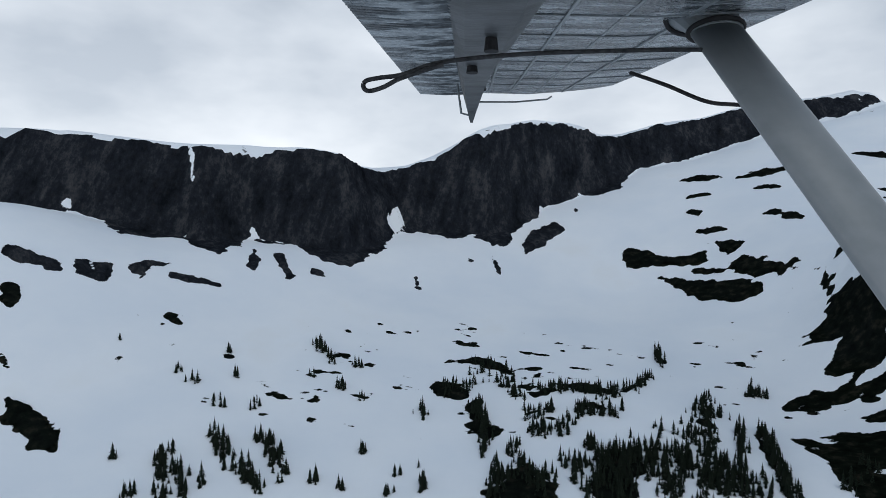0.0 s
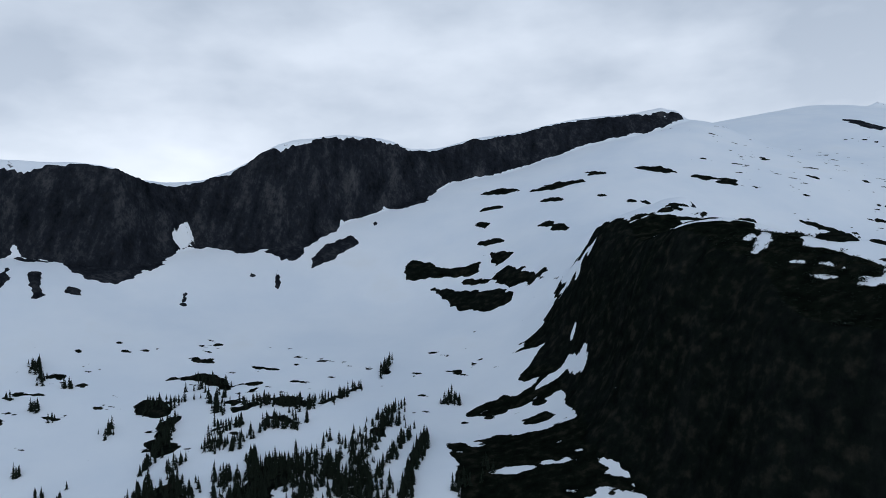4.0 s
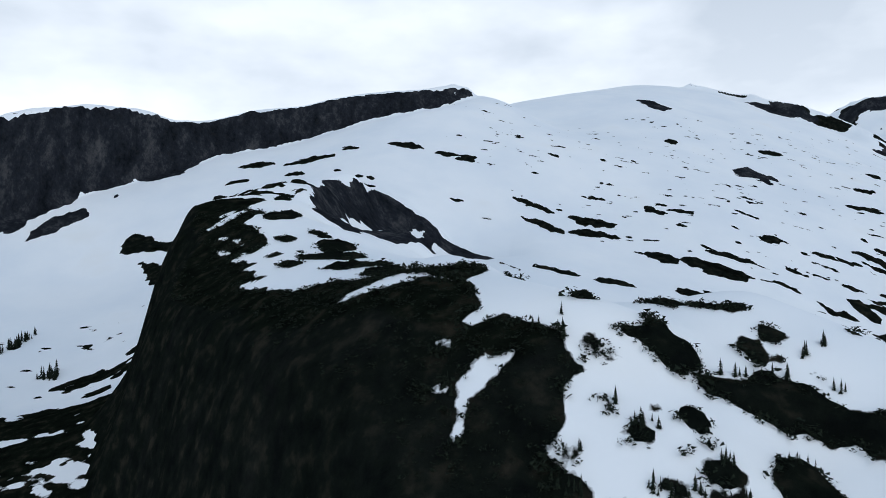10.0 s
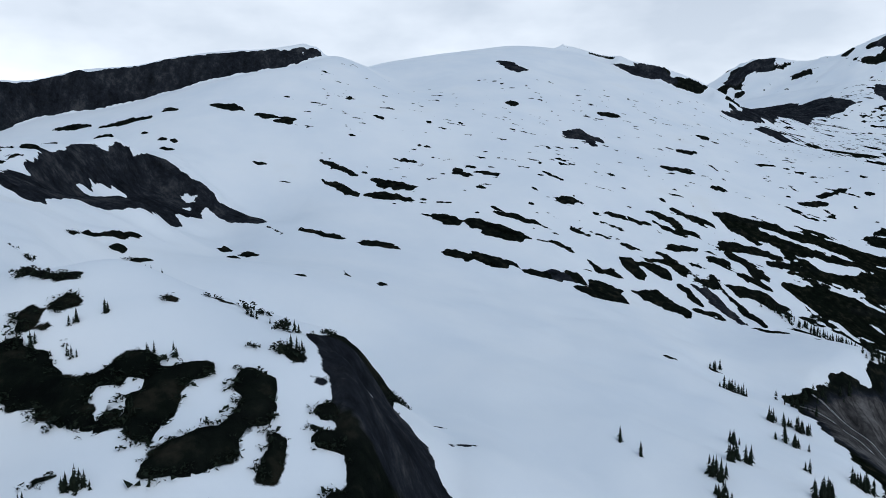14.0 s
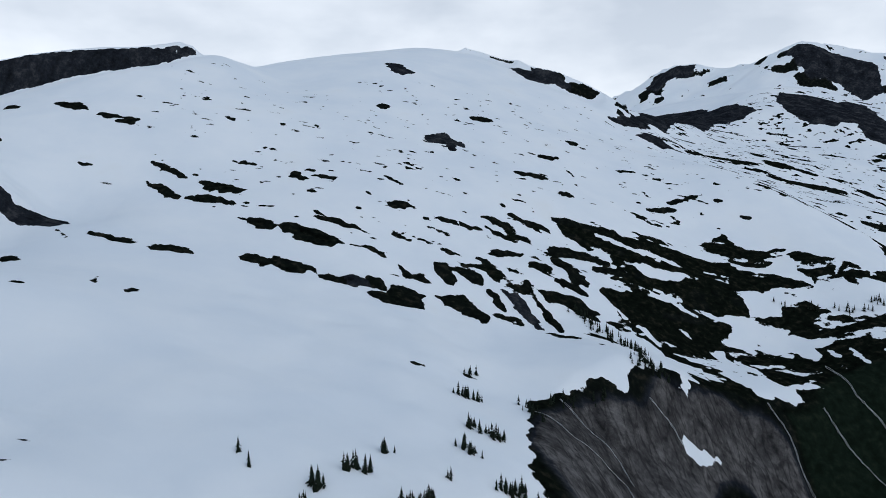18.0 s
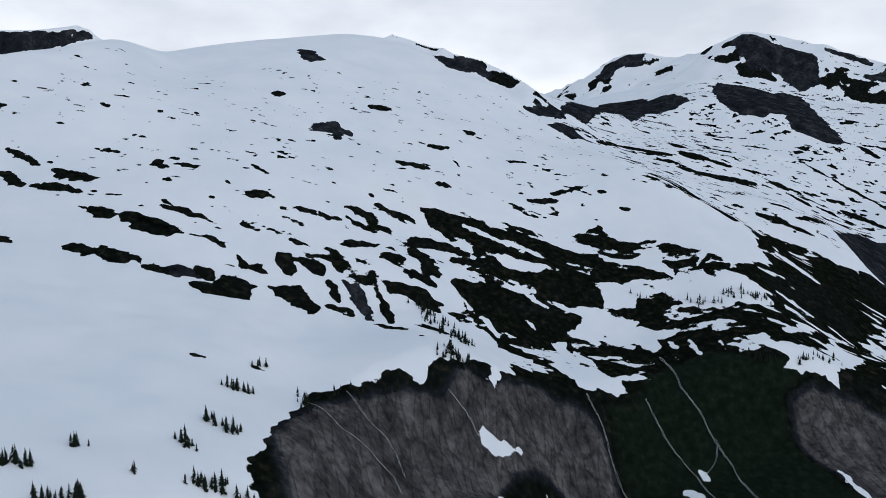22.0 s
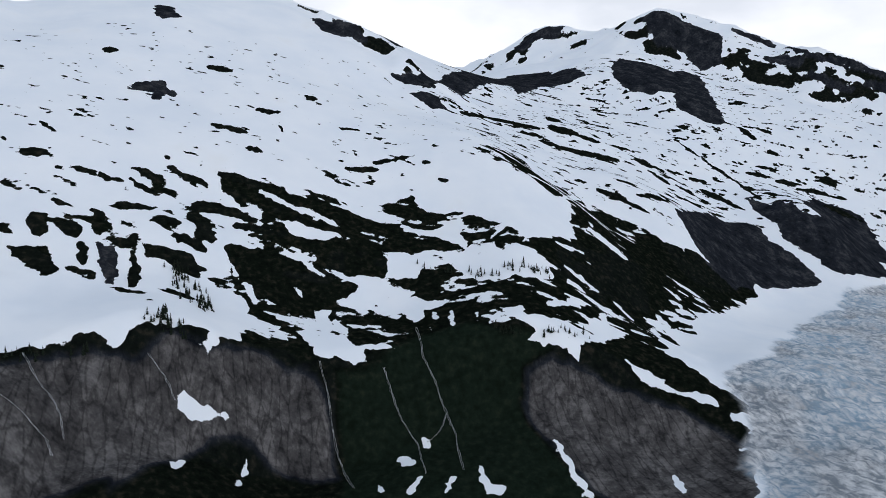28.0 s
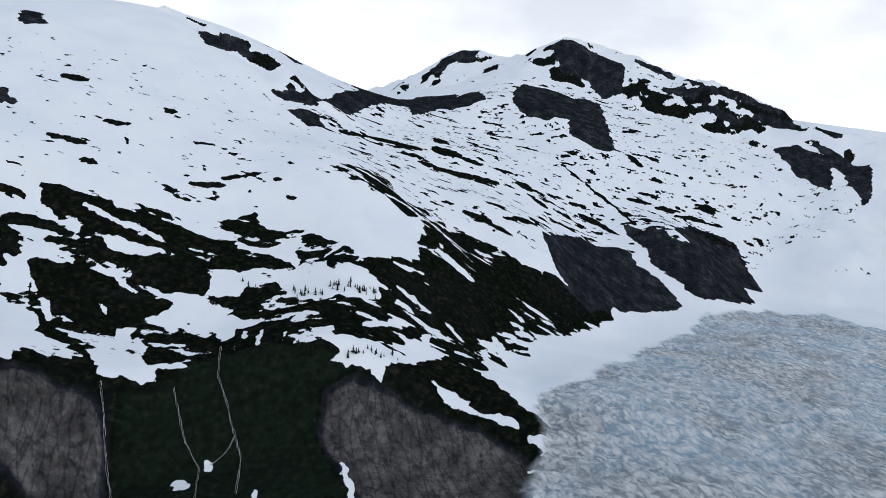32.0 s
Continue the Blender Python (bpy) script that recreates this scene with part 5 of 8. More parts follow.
outline("H", (819, 560), (822, 559), (826, 557), (829, 557), (833, 556), (837, 555), (841, 556), (842, 560), (838, 561), (835, 564), (831, 564), (827, 565), (824, 565), (820, 564))
outline("H", (847, 558), (847, 555), (849, 554), (850, 553), (852, 551), (853, 549), (855, 549), (856, 552), (855, 553), (854, 556), (852, 557), (851, 558), (849, 559), (847, 560))
outline("H", (874, 574), (879, 571), (883, 565), (889, 565), (894, 562), (899, 561), (905, 561), (907, 565), (903, 569), (897, 571), (893, 574), (887, 576), (882, 577), (876, 577))
outline("H", (872, 556), (876, 553), (880, 549), (884, 547), (888, 544), (892, 541), (897, 539), (899, 543), (895, 548), (892, 552), (888, 555), (883, 557), (878, 558), (874, 561))
outline("H", (909, 583), (915, 578), (921, 573), (927, 569), (935, 567), (942, 564), (950, 563), (952, 567), (947, 572), (940, 577), (933, 579), (925, 582), (919, 586), (911, 588))
outline("H", (960, 583), (967, 576), (975, 572), (984, 571), (991, 566), (1000, 564), (1010, 563), (1012, 567), (1005, 574), (997, 578), (990, 583), (981, 586), (971, 586), (962, 588))
outline("H", (967, 561), (969, 557), (971, 554), (975, 553), (977, 550), (981, 550), (984, 549), (986, 552), (984, 555), (982, 558), (980, 561), (975, 560), (973, 563), (969, 564))
outline("H", (810.4, 507.2), (813.7, 504.5), (817.1, 502.8), (820.5, 501.0), (824.4, 501.1), (827.9, 499.8), (831.8, 499.5), (832.3, 501.2), (829.1, 503.6), (826.0, 506.4), (822.3, 507.0), (818.6, 507.9), (815.1, 509.6), (811.2, 510.0))
outline("H", (840.8, 500.7), (843.2, 498.5), (845.6, 496.0), (847.6, 492.6), (850.5, 491.6), (853.7, 491.3), (857.0, 491.0), (858.1, 493.6), (856.1, 497.3), (853.9, 500.0), (852.2, 504.1), (849.0, 504.6), (846.0, 505.5), (842.4, 504.8))
outline("H", (864.2, 512.5), (869.3, 509.7), (875.1, 510.8), (881.0, 511.8), (886.7, 511.8), (892.7, 512.7), (899.1, 515.2), (900.2, 519.9), (894.4, 520.1), (888.5, 520.1), (883.1, 521.9), (876.8, 519.3), (871.2, 519.3), (864.8, 515.8))
outline("H", (869.0, 488.6), (870.7, 484.8), (872.8, 482.0), (875.1, 479.9), (877.8, 479.1), (881.5, 480.7), (883.9, 479.0), (885.5, 483.4), (883.1, 485.4), (881.1, 488.3), (878.2, 488.7), (875.8, 490.7), (873.1, 491.6), (870.0, 491.4))
outline("H", (894.1, 493.0), (898.9, 493.1), (903.1, 490.6), (907.5, 489.2), (912.8, 491.4), (919.1, 497.4), (924.4, 499.3), (925.8, 504.7), (920.9, 504.9), (916.6, 507.4), (911.1, 504.7), (906.9, 507.5), (900.7, 501.5), (895.7, 500.3))
outline("H", (930, 531), (939, 524), (951, 525), (962, 524), (974, 523), (984, 517), (996, 518), (999, 523), (989, 529), (978, 533), (968, 538), (957, 541), (944, 540), (932, 538))
outline("H", (931.0, 518.7), (932.8, 508.8), (936.4, 501.6), (937.3, 491.1), (940.2, 485.2), (947.2, 483.6), (952.1, 479.5), (957.2, 484.9), (955.9, 493.3), (954.5, 503.2), (949.9, 509.2), (946.7, 516.6), (942.0, 522.0), (937.5, 527.7))
outline("H", (912.6, 477.3), (917.9, 475.4), (921.7, 470.6), (928.1, 471.8), (934.2, 472.1), (938.5, 467.8), (945.5, 469.3), (947.1, 472.2), (942.9, 476.5), (938.5, 480.3), (933.0, 481.8), (927.0, 482.1), (920.3, 480.6), (914.8, 482.2))
outline("H", (972, 509), (979, 507), (986, 505), (992, 502), (998, 497), (1007, 498), (1015, 499), (1017, 503), (1011, 507), (1005, 512), (998, 513), (990, 515), (982, 515), (975, 515))
outline("H", (765.0, 522.0), (767.1, 520.7), (769.2, 519.5), (771.4, 519.0), (773.6, 518.8), (776.0, 520.1), (778.2, 519.8), (778.5, 521.9), (776.3, 522.5), (774.2, 524.0), (772.1, 524.8), (769.8, 524.3), (767.5, 524.2), (765.3, 524.1))
outline("H", (680, 628), (683, 626), (686, 625), (690, 622), (693, 622), (696, 620), (699, 620), (698, 625), (695, 627), (692, 629), (689, 630), (686, 631), (683, 632), (680, 631))
outline("H", (702, 627), (707, 625), (712, 621), (717, 620), (721, 619), (726, 620), (730, 620), (730, 622), (726, 624), (721, 626), (716, 627), (712, 629), (707, 628), (702, 630))
outline("H", (671, 539), (673, 538), (676, 537), (678, 536), (680, 535), (682, 535), (684, 535), (684, 536), (682, 537), (680, 539), (677, 539), (675, 541), (673, 541), (671, 542))
outline("H", (625, 538), (627, 537), (629, 535), (630, 534), (631, 534), (633, 534), (634, 535), (634, 536), (632, 538), (631, 538), (629, 539), (628, 539), (626, 540), (625, 539))
outline("H", (1017, 742), (1022, 741), (1027, 740), (1031, 737), (1037, 740), (1043, 742), (1049, 743), (1051, 748), (1046, 751), (1040, 749), (1036, 751), (1030, 749), (1025, 750), (1019, 749))
outline("H", (1089, 807), (1090, 803), (1091, 798), (1094, 799), (1098, 800), (1100, 799), (1104, 801), (1107, 807), (1106, 811), (1105, 816), (1102, 816), (1098, 814), (1095, 814), (1092, 815))
outline("H", (957, 859), (962, 855), (968, 855), (973, 851), (979, 854), (985, 854), (992, 858), (993, 862), (988, 865), (983, 868), (977, 869), (971, 867), (964, 866), (958, 865))
outline("H", (822, 875), (825, 868), (828, 865), (831, 865), (834, 864), (838, 864), (842, 867), (843, 875), (840, 878), (837, 880), (833, 883), (830, 888), (826, 885), (823, 883))
outline("H", (958, 681), (964, 678), (970, 675), (976, 676), (983, 675), (989, 674), (996, 676), (998, 682), (993, 686), (986, 686), (981, 690), (973, 687), (967, 689), (960, 688))
outline("H", (994, 639), (997, 636), (998, 631), (1003, 633), (1005, 629), (1008, 629), (1013, 632), (1016, 638), (1013, 641), (1011, 645), (1008, 646), (1004, 645), (1000, 646), (996, 645))
outline("H", (1084, 607), (1087, 608), (1089, 606), (1092, 607), (1095, 608), (1099, 610), (1102, 612), (1104, 616), (1101, 616), (1099, 618), (1096, 617), (1094, 617), (1090, 614), (1086, 611))
outline("H", (1115, 633), (1122, 632), (1128, 631), (1135, 630), (1143, 632), (1149, 631), (1157, 632), (1158, 635), (1152, 637), (1146, 639), (1139, 639), (1132, 639), (1125, 638), (1116, 636))
outline("H", (1153, 644), (1162, 643), (1171, 644), (1180, 645), (1190, 648), (1200, 649), (1210, 654), (1211, 657), (1202, 658), (1193, 658), (1183, 656), (1174, 655), (1164, 651), (1154, 648))
outline("H", (1176, 661), (1180, 656), (1185, 652), (1189, 647), (1194, 643), (1199, 639), (1204, 636), (1207, 638), (1203, 644), (1198, 648), (1195, 654), (1190, 659), (1183, 661), (1178, 664))
outline("H", (1215, 640), (1216, 638), (1216, 635), (1219, 635), (1219, 633), (1222, 634), (1224, 633), (1226, 635), (1225, 637), (1224, 640), (1223, 642), (1221, 643), (1219, 643), (1217, 643))
outline("H", (1226, 600), (1227, 598), (1228, 597), (1229, 595), (1231, 594), (1232, 593), (1235, 593), (1236, 595), (1235, 597), (1234, 598), (1233, 599), (1231, 601), (1229, 602), (1227, 602))
outline("H", (615, 758), (616, 757), (617, 755), (618, 754), (619, 754), (620, 755), (621, 755), (621, 758), (620, 759), (619, 761), (618, 762), (617, 761), (615, 762), (614, 761))
outline("H", (630, 662), (632, 661), (634, 660), (636, 658), (637, 660), (639, 660), (641, 661), (641, 664), (639, 665), (637, 665), (635, 668), (633, 666), (631, 667), (630, 665))
outline("H", (757, 540), (758, 539), (759, 538), (759, 537), (760, 537), (761, 538), (762, 538), (763, 540), (762, 540), (761, 541), (760, 541), (759, 542), (758, 542), (757, 542))
outline("H", (792, 589), (793, 587), (794, 587), (795, 586), (796, 586), (797, 585), (798, 585), (798, 587), (797, 588), (796, 589), (796, 589), (795, 590), (794, 591), (793, 591))
outline("H", (906, 602), (907, 600), (908, 599), (908, 598), (909, 597), (911, 597), (912, 598), (913, 600), (912, 601), (912, 603), (911, 603), (910, 603), (908, 603), (907, 603))
outline("H", (865, 643), (866, 642), (867, 640), (869, 639), (871, 640), (872, 640), (874, 640), (874, 643), (873, 644), (872, 644), (870, 646), (869, 646), (867, 645), (865, 645))
outline("H", (1125, 725), (1129, 722), (1133, 722), (1138, 722), (1143, 721), (1148, 722), (1153, 723), (1154, 725), (1150, 727), (1145, 728), (1141, 729), (1136, 729), (1131, 728), (1125, 727))
outline("H", (730.0, 296.5), (731.5, 296.0), (733.0, 294.9), (734.5, 295.0), (736.0, 296.8), (737.5, 296.5), (739.0, 297.8), (739.0, 299.0), (737.5, 299.9), (736.0, 299.9), (734.4, 299.5), (732.9, 300.7), (731.4, 299.8), (729.9, 298.4))
outline("H", (656, 696), (658, 696), (661, 695), (663, 694), (665, 693), (668, 693), (670, 693), (670, 694), (668, 696), (665, 697), (663, 697), (660, 697), (658, 698), (656, 697))
outline("H", (781, 632), (784, 628), (787, 625), (790, 621), (793, 620), (796, 616), (800, 615), (800, 617), (797, 620), (795, 624), (791, 626), (789, 630), (785, 633), (782, 634))
outline("H", (768.2, 303.2), (769.6, 301.9), (771.1, 302.0), (772.5, 301.3), (774.0, 301.3), (775.5, 301.1), (777.0, 301.4), (777.3, 303.0), (775.9, 304.2), (774.4, 304.0), (772.9, 304.6), (771.5, 305.0), (770.0, 305.2), (768.4, 304.7))
outline("H", (1040, 712), (1040, 708), (1040, 704), (1042, 701), (1042, 696), (1044, 694), (1045, 692), (1047, 694), (1047, 698), (1047, 703), (1046, 706), (1045, 710), (1043, 712), (1042, 715))
outline("H", (753, 598), (754, 595), (754, 592), (755, 591), (756, 589), (758, 588), (759, 588), (760, 589), (759, 592), (758, 594), (757, 596), (756, 597), (755, 599), (754, 599))
outline("R", (1297, 1022), (1305, 1018), (1315, 1017), (1327, 1019), (1332, 1007), (1345, 1009), (1354, 1005), (1362, 1018), (1356, 1027), (1346, 1030), (1337, 1035), (1330, 1040), (1314, 1032), (1301, 1029))
outline("H", (422, 793), (429, 783), (436, 776), (443, 776), (449, 769), (456, 771), (463, 767), (463, 775), (456, 782), (449, 784), (442, 790), (435, 796), (428, 799), (421, 801))
outline("H", (475, 753), (482, 746), (489, 743), (496, 740), (504, 739), (511, 739), (519, 737), (519, 743), (512, 748), (504, 749), (497, 756), (490, 756), (482, 759), (475, 758))
outline("H", (368, 815), (372, 807), (375, 802), (379, 796), (383, 792), (386, 791), (389, 789), (389, 793), (385, 799), (381, 804), (378, 810), (374, 812), (371, 816), (367, 819))
outline("H", (314, 799), (322, 793), (331, 789), (338, 788), (347, 782), (354, 783), (361, 784), (359, 792), (351, 797), (343, 800), (334, 809), (326, 810), (319, 806), (312, 807))
outline("H", (257, 830), (263, 825), (267, 822), (271, 823), (276, 819), (281, 818), (285, 819), (283, 827), (278, 830), (273, 832), (268, 838), (264, 837), (260, 836), (256, 837))
outline("H", (379, 691), (380, 689), (382, 687), (383, 685), (385, 685), (386, 685), (388, 685), (388, 688), (386, 690), (384, 692), (383, 692), (381, 695), (380, 694), (378, 694))
outline("H", (476, 643), (478, 642), (480, 641), (482, 640), (485, 641), (487, 640), (490, 641), (490, 643), (488, 645), (485, 645), (483, 647), (481, 645), (478, 645), (476, 645))
outline("H", (497.4, 613.7), (499.6, 612.9), (501.8, 612.2), (503.9, 610.8), (506.1, 609.8), (508.4, 609.6), (510.7, 609.1), (510.9, 610.6), (508.8, 612.0), (506.7, 614.0), (504.4, 614.1), (502.1, 614.4), (499.8, 615.0), (497.5, 614.9))
outline("H", (541, 649), (546, 643), (552, 637), (558, 633), (564, 628), (570, 624), (576, 620), (577, 623), (572, 629), (567, 636), (560, 639), (555, 646), (548, 650), (542, 653))
outline("H", (540.0, 607.0), (545.9, 601.6), (551.1, 593.4), (556.6, 586.3), (562.4, 581.0), (568.7, 578.3), (574.7, 574.4), (577.2, 584.0), (571.5, 589.2), (566.6, 597.8), (561.4, 605.2), (555.3, 609.8), (547.9, 609.7), (541.6, 613.4))
outline("H", (575.8, 578.0), (583.3, 573.5), (591.2, 570.8), (599.6, 570.9), (607.6, 569.0), (615.4, 566.0), (623.9, 565.6), (624.7, 569.1), (617.4, 574.4), (609.2, 575.9), (601.7, 581.0), (593.4, 582.1), (584.8, 581.7), (576.3, 581.1))
outline("H", (593.0, 603.3), (599.4, 600.6), (606.1, 599.4), (611.8, 593.4), (619.3, 595.6), (626.0, 594.2), (632.8, 593.3), (634.6, 600.5), (628.2, 603.4), (621.8, 606.5), (616.1, 612.8), (609.0, 613.0), (601.8, 612.2), (594.1, 608.9))
outline("H", (633.5, 529.4), (636.5, 525.4), (640.1, 523.2), (642.2, 516.8), (646.0, 515.4), (650.2, 514.8), (654.7, 515.0), (656.9, 520.6), (654.3, 525.3), (652.0, 531.0), (648.0, 532.3), (643.6, 532.6), (640.6, 536.6), (635.7, 535.5))
outline("H", (660.9, 523.0), (665.6, 510.6), (674.5, 507.6), (678.5, 495.5), (688.1, 494.3), (696.3, 490.9), (705.6, 489.4), (710.3, 497.8), (704.0, 504.9), (696.8, 510.8), (690.0, 517.6), (682.0, 522.5), (673.0, 526.0), (663.9, 529.4))
outline("H", (692.2, 536.0), (698.8, 531.3), (706.4, 529.1), (713.7, 526.2), (720.4, 522.4), (728.8, 522.0), (737.7, 522.3), (739.2, 525.1), (733.0, 529.8), (724.9, 531.1), (717.3, 533.4), (710.0, 536.5), (702.3, 538.9), (694.3, 540.6))
outline("H", (774, 575), (775, 571), (777, 570), (780, 568), (783, 568), (786, 569), (790, 570), (792, 573), (790, 575), (789, 578), (786, 580), (782, 578), (779, 579), (776, 578))
outline("H", (625.5, 462.3), (628.0, 457.0), (631.6, 455.4), (634.7, 452.2), (639.2, 452.8), (642.6, 450.6), (647.7, 452.7), (649.4, 457.1), (646.6, 461.3), (642.7, 462.5), (639.5, 465.5), (635.6, 466.8), (631.3, 466.9), (626.5, 465.4))
outline("H", (652.1, 455.4), (655.5, 450.9), (659.2, 447.3), (663.6, 445.7), (667.6, 443.2), (672.9, 443.6), (678.3, 444.2), (680.4, 448.7), (676.9, 452.5), (674.2, 458.1), (668.1, 456.1), (664.4, 459.8), (659.1, 459.7), (654.1, 460.4))
outline("H", (686.2, 435.0), (691.1, 432.3), (697.1, 432.2), (702.2, 430.2), (707.7, 428.9), (714.6, 430.6), (721.6, 432.3), (724.7, 438.4), (719.7, 440.6), (712.4, 438.5), (706.9, 439.8), (701.5, 441.5), (694.9, 440.5), (688.6, 440.4))
outline("H", (636, 663), (638, 661), (639, 661), (641, 660), (642, 658), (645, 659), (646, 658), (647, 661), (646, 662), (644, 664), (642, 664), (641, 665), (639, 665), (636, 664))
outline("H", (683, 638), (684, 632), (685, 628), (687, 624), (689, 622), (691, 620), (693, 617), (695, 621), (694, 626), (693, 630), (691, 633), (690, 638), (687, 639), (685, 641))
outline("H", (705, 627), (709, 623), (712, 620), (716, 619), (719, 617), (723, 616), (727, 615), (728, 619), (726, 623), (721, 623), (718, 626), (714, 627), (711, 628), (707, 630))
outline("H", (618, 755), (619, 753), (620, 751), (622, 749), (623, 749), (625, 749), (627, 750), (628, 753), (626, 754), (625, 756), (624, 758), (622, 758), (620, 758), (619, 758))
outline("H", (819, 870), (820, 864), (821, 858), (823, 856), (827, 859), (830, 859), (833, 860), (836, 866), (835, 872), (832, 872), (833, 880), (830, 880), (826, 878), (822, 875))
outline("R", (868, 781), (904, 796), (906, 752), (891, 735), (884, 754), (859, 750))
outline("H", (968, 586), (997, 575), (1036, 571), (1075, 565), (1117, 562), (1183, 577), (1197, 549), (1226, 541), (1243, 524), (1269, 495), (1280, 458), (1322, 444), (1313, 424), (1351, 428), (1370, 390), (1357, 334), (1385, 267), (1174, 101), (767, 113), (766, 158), (759, 169), (766, 193), (786, 236), (800, 280), (829, 289), (859, 288), (897, 296), (939, 306), (969, 327), (973, 368), (981, 404), (968, 434), (956, 469), (981, 495), (1014, 504), (990, 529), (968, 561))
outline("S", (1118, 484), (1132, 479), (1154, 481), (1176, 484), (1197, 472), (1224, 461), (1251, 449), (1281, 441), (1317, 447), (1326, 440), (1352, 443), (1362, 436), (1317, 421), (1289, 414), (1286, 401), (1250, 392), (1244, 402), (1219, 403), (1206, 413), (1197, 430), (1190, 451), (1161, 458), (1149, 449), (1125, 451), (1115, 446), (1124, 462), (1122, 472))
outline("S", (1086.2, 450.5), (1112.9, 453.3), (1118.3, 445.1), (1130.8, 438.5), (1140.8, 422.3), (1146.5, 405.2), (1141.6, 377.4), (1126.6, 377.2), (1125.8, 396.2), (1109.3, 399.1), (1098.1, 412.0), (1080.8, 413.6), (1063.6, 421.3), (1081.7, 428.0), (1090.8, 440.5), (1078.8, 448.1))
outline("S", (1025, 517), (1049, 515), (1072, 507), (1092, 498), (1068, 497), (1044, 500), (1028, 500))
outline("S", (990, 547), (1000, 539), (1007, 522), (995, 522), (983, 535))
outline("S", (1041.0, 409.9), (1055.3, 409.6), (1049.3, 384.0), (1059.6, 359.5), (1065.7, 339.8), (1073.8, 325.0), (1058.5, 326.1), (1045.4, 331.2), (1030.8, 333.3), (1023.0, 350.2), (1015.5, 369.4), (1029.7, 371.2), (1035.8, 360.9), (1040.6, 389.4))
outline("S", (976.6, 392.6), (993.4, 380.4), (1012.1, 374.1), (998.2, 365.7), (974.3, 356.3), (968.1, 328.1), (950.4, 314.8), (943.4, 307.5), (935.6, 311.1), (950.1, 335.1))
outline("S", (1159, 531), (1182, 520), (1206, 511), (1222, 513), (1216, 491), (1218, 472), (1243, 458), (1224, 461), (1209, 480), (1196, 494), (1175, 507), (1157, 519))
outline("S", (1245, 526), (1272, 521), (1315, 538), (1358, 551), (1370, 532), (1384, 518), (1398, 504), (1454, 498), (1414, 484), (1373, 475), (1324, 447), (1299, 444), (1292, 455), (1281, 460), (1319, 480), (1294, 487), (1276, 494), (1256, 509))
outline("S", (1201.1, 345.8), (1222.4, 341.5), (1218.6, 322.0), (1239.9, 317.9), (1277.7, 330.4), (1315.2, 354.8), (1329.4, 347.5), (1350.6, 340.1), (1303.2, 315.2), (1257.6, 295.9), (1253.3, 284.3), (1247.0, 291.0), (1229.7, 299.0), (1209.9, 303.5), (1223.6, 306.0), (1209.7, 318.5), (1199.4, 328.2))
outline("S", (1258, 360), (1299, 376), (1317, 372), (1283, 358), (1253, 347))
outline("S", (1372, 412), (1397, 405), (1431, 399), (1428, 368), (1409, 372), (1384, 386))
outline("S", (1301, 287), (1316, 277), (1327, 264), (1321, 255), (1306, 263), (1302, 276))
outline("S", (1505, 661), (1537, 650), (1567, 638), (1605, 622), (1633, 607), (1682, 611), (1628, 592), (1586, 592), (1552, 599), (1521, 621), (1486, 626))
outline("S", (1279, 497), (1272, 492), (1266, 489), (1261, 484), (1255, 481), (1249, 475), (1243, 470), (1243, 468), (1249, 472), (1255, 477), (1261, 481), (1267, 485), (1273, 490), (1279, 495))
outline("S", (1054.8, 457.3), (1060.4, 455.4), (1066.1, 453.6), (1071.8, 451.5), (1077.4, 449.0), (1083.4, 446.7), (1089.1, 444.2), (1090.4, 445.8), (1085.8, 449.6), (1080.8, 453.1), (1075.7, 456.5), (1069.5, 458.1), (1062.5, 458.2), (1055.8, 458.8))
outline("S", (1005, 559), (1015, 551), (1023, 543), (1033, 537), (1044, 532), (1055, 529), (1065, 523), (1068, 527), (1058, 533), (1049, 539), (1039, 546), (1028, 550), (1017, 555), (1007, 562))
outline("S", (1045, 539), (1052, 535), (1058, 530), (1065, 525), (1072, 520), (1079, 517), (1087, 513), (1089, 516), (1082, 521), (1077, 527), (1070, 532), (1062, 535), (1054, 538), (1046, 541))
outline("S", (973.5, 492.0), (984.9, 487.4), (995.1, 479.9), (1006.5, 474.5), (1018.8, 471.2), (1031.0, 468.0), (1043.9, 465.5), (1045.7, 468.3), (1035.6, 475.8), (1023.3, 478.6), (1012.7, 485.8), (1000.5, 489.9), (988.1, 493.6), (975.1, 495.3))
outline("S", (951.0, 496.8), (957.7, 493.0), (963.6, 488.1), (969.8, 483.8), (977.8, 482.8), (985.8, 481.5), (992.4, 477.4), (994.8, 481.3), (989.3, 487.5), (983.7, 493.2), (976.3, 495.8), (969.3, 499.2), (961.0, 500.1), (953.4, 501.9))
outline("S", (1036.9, 466.3), (1039.4, 462.3), (1041.6, 458.1), (1043.9, 454.5), (1047.9, 452.7), (1051.6, 450.6), (1055.4, 448.8), (1056.7, 450.1), (1053.6, 452.5), (1050.9, 455.5), (1047.6, 458.1), (1045.6, 462.3), (1042.1, 465.2), (1038.2, 467.8))
outline("S", (957.1, 472.6), (958.3, 465.0), (961.9, 459.5), (964.1, 452.8), (967.1, 447.1), (969.2, 440.5), (973.6, 435.3), (975.6, 437.1), (974.4, 444.8), (973.1, 451.9), (969.8, 457.5), (967.7, 464.4), (962.7, 468.9), (959.6, 474.9))
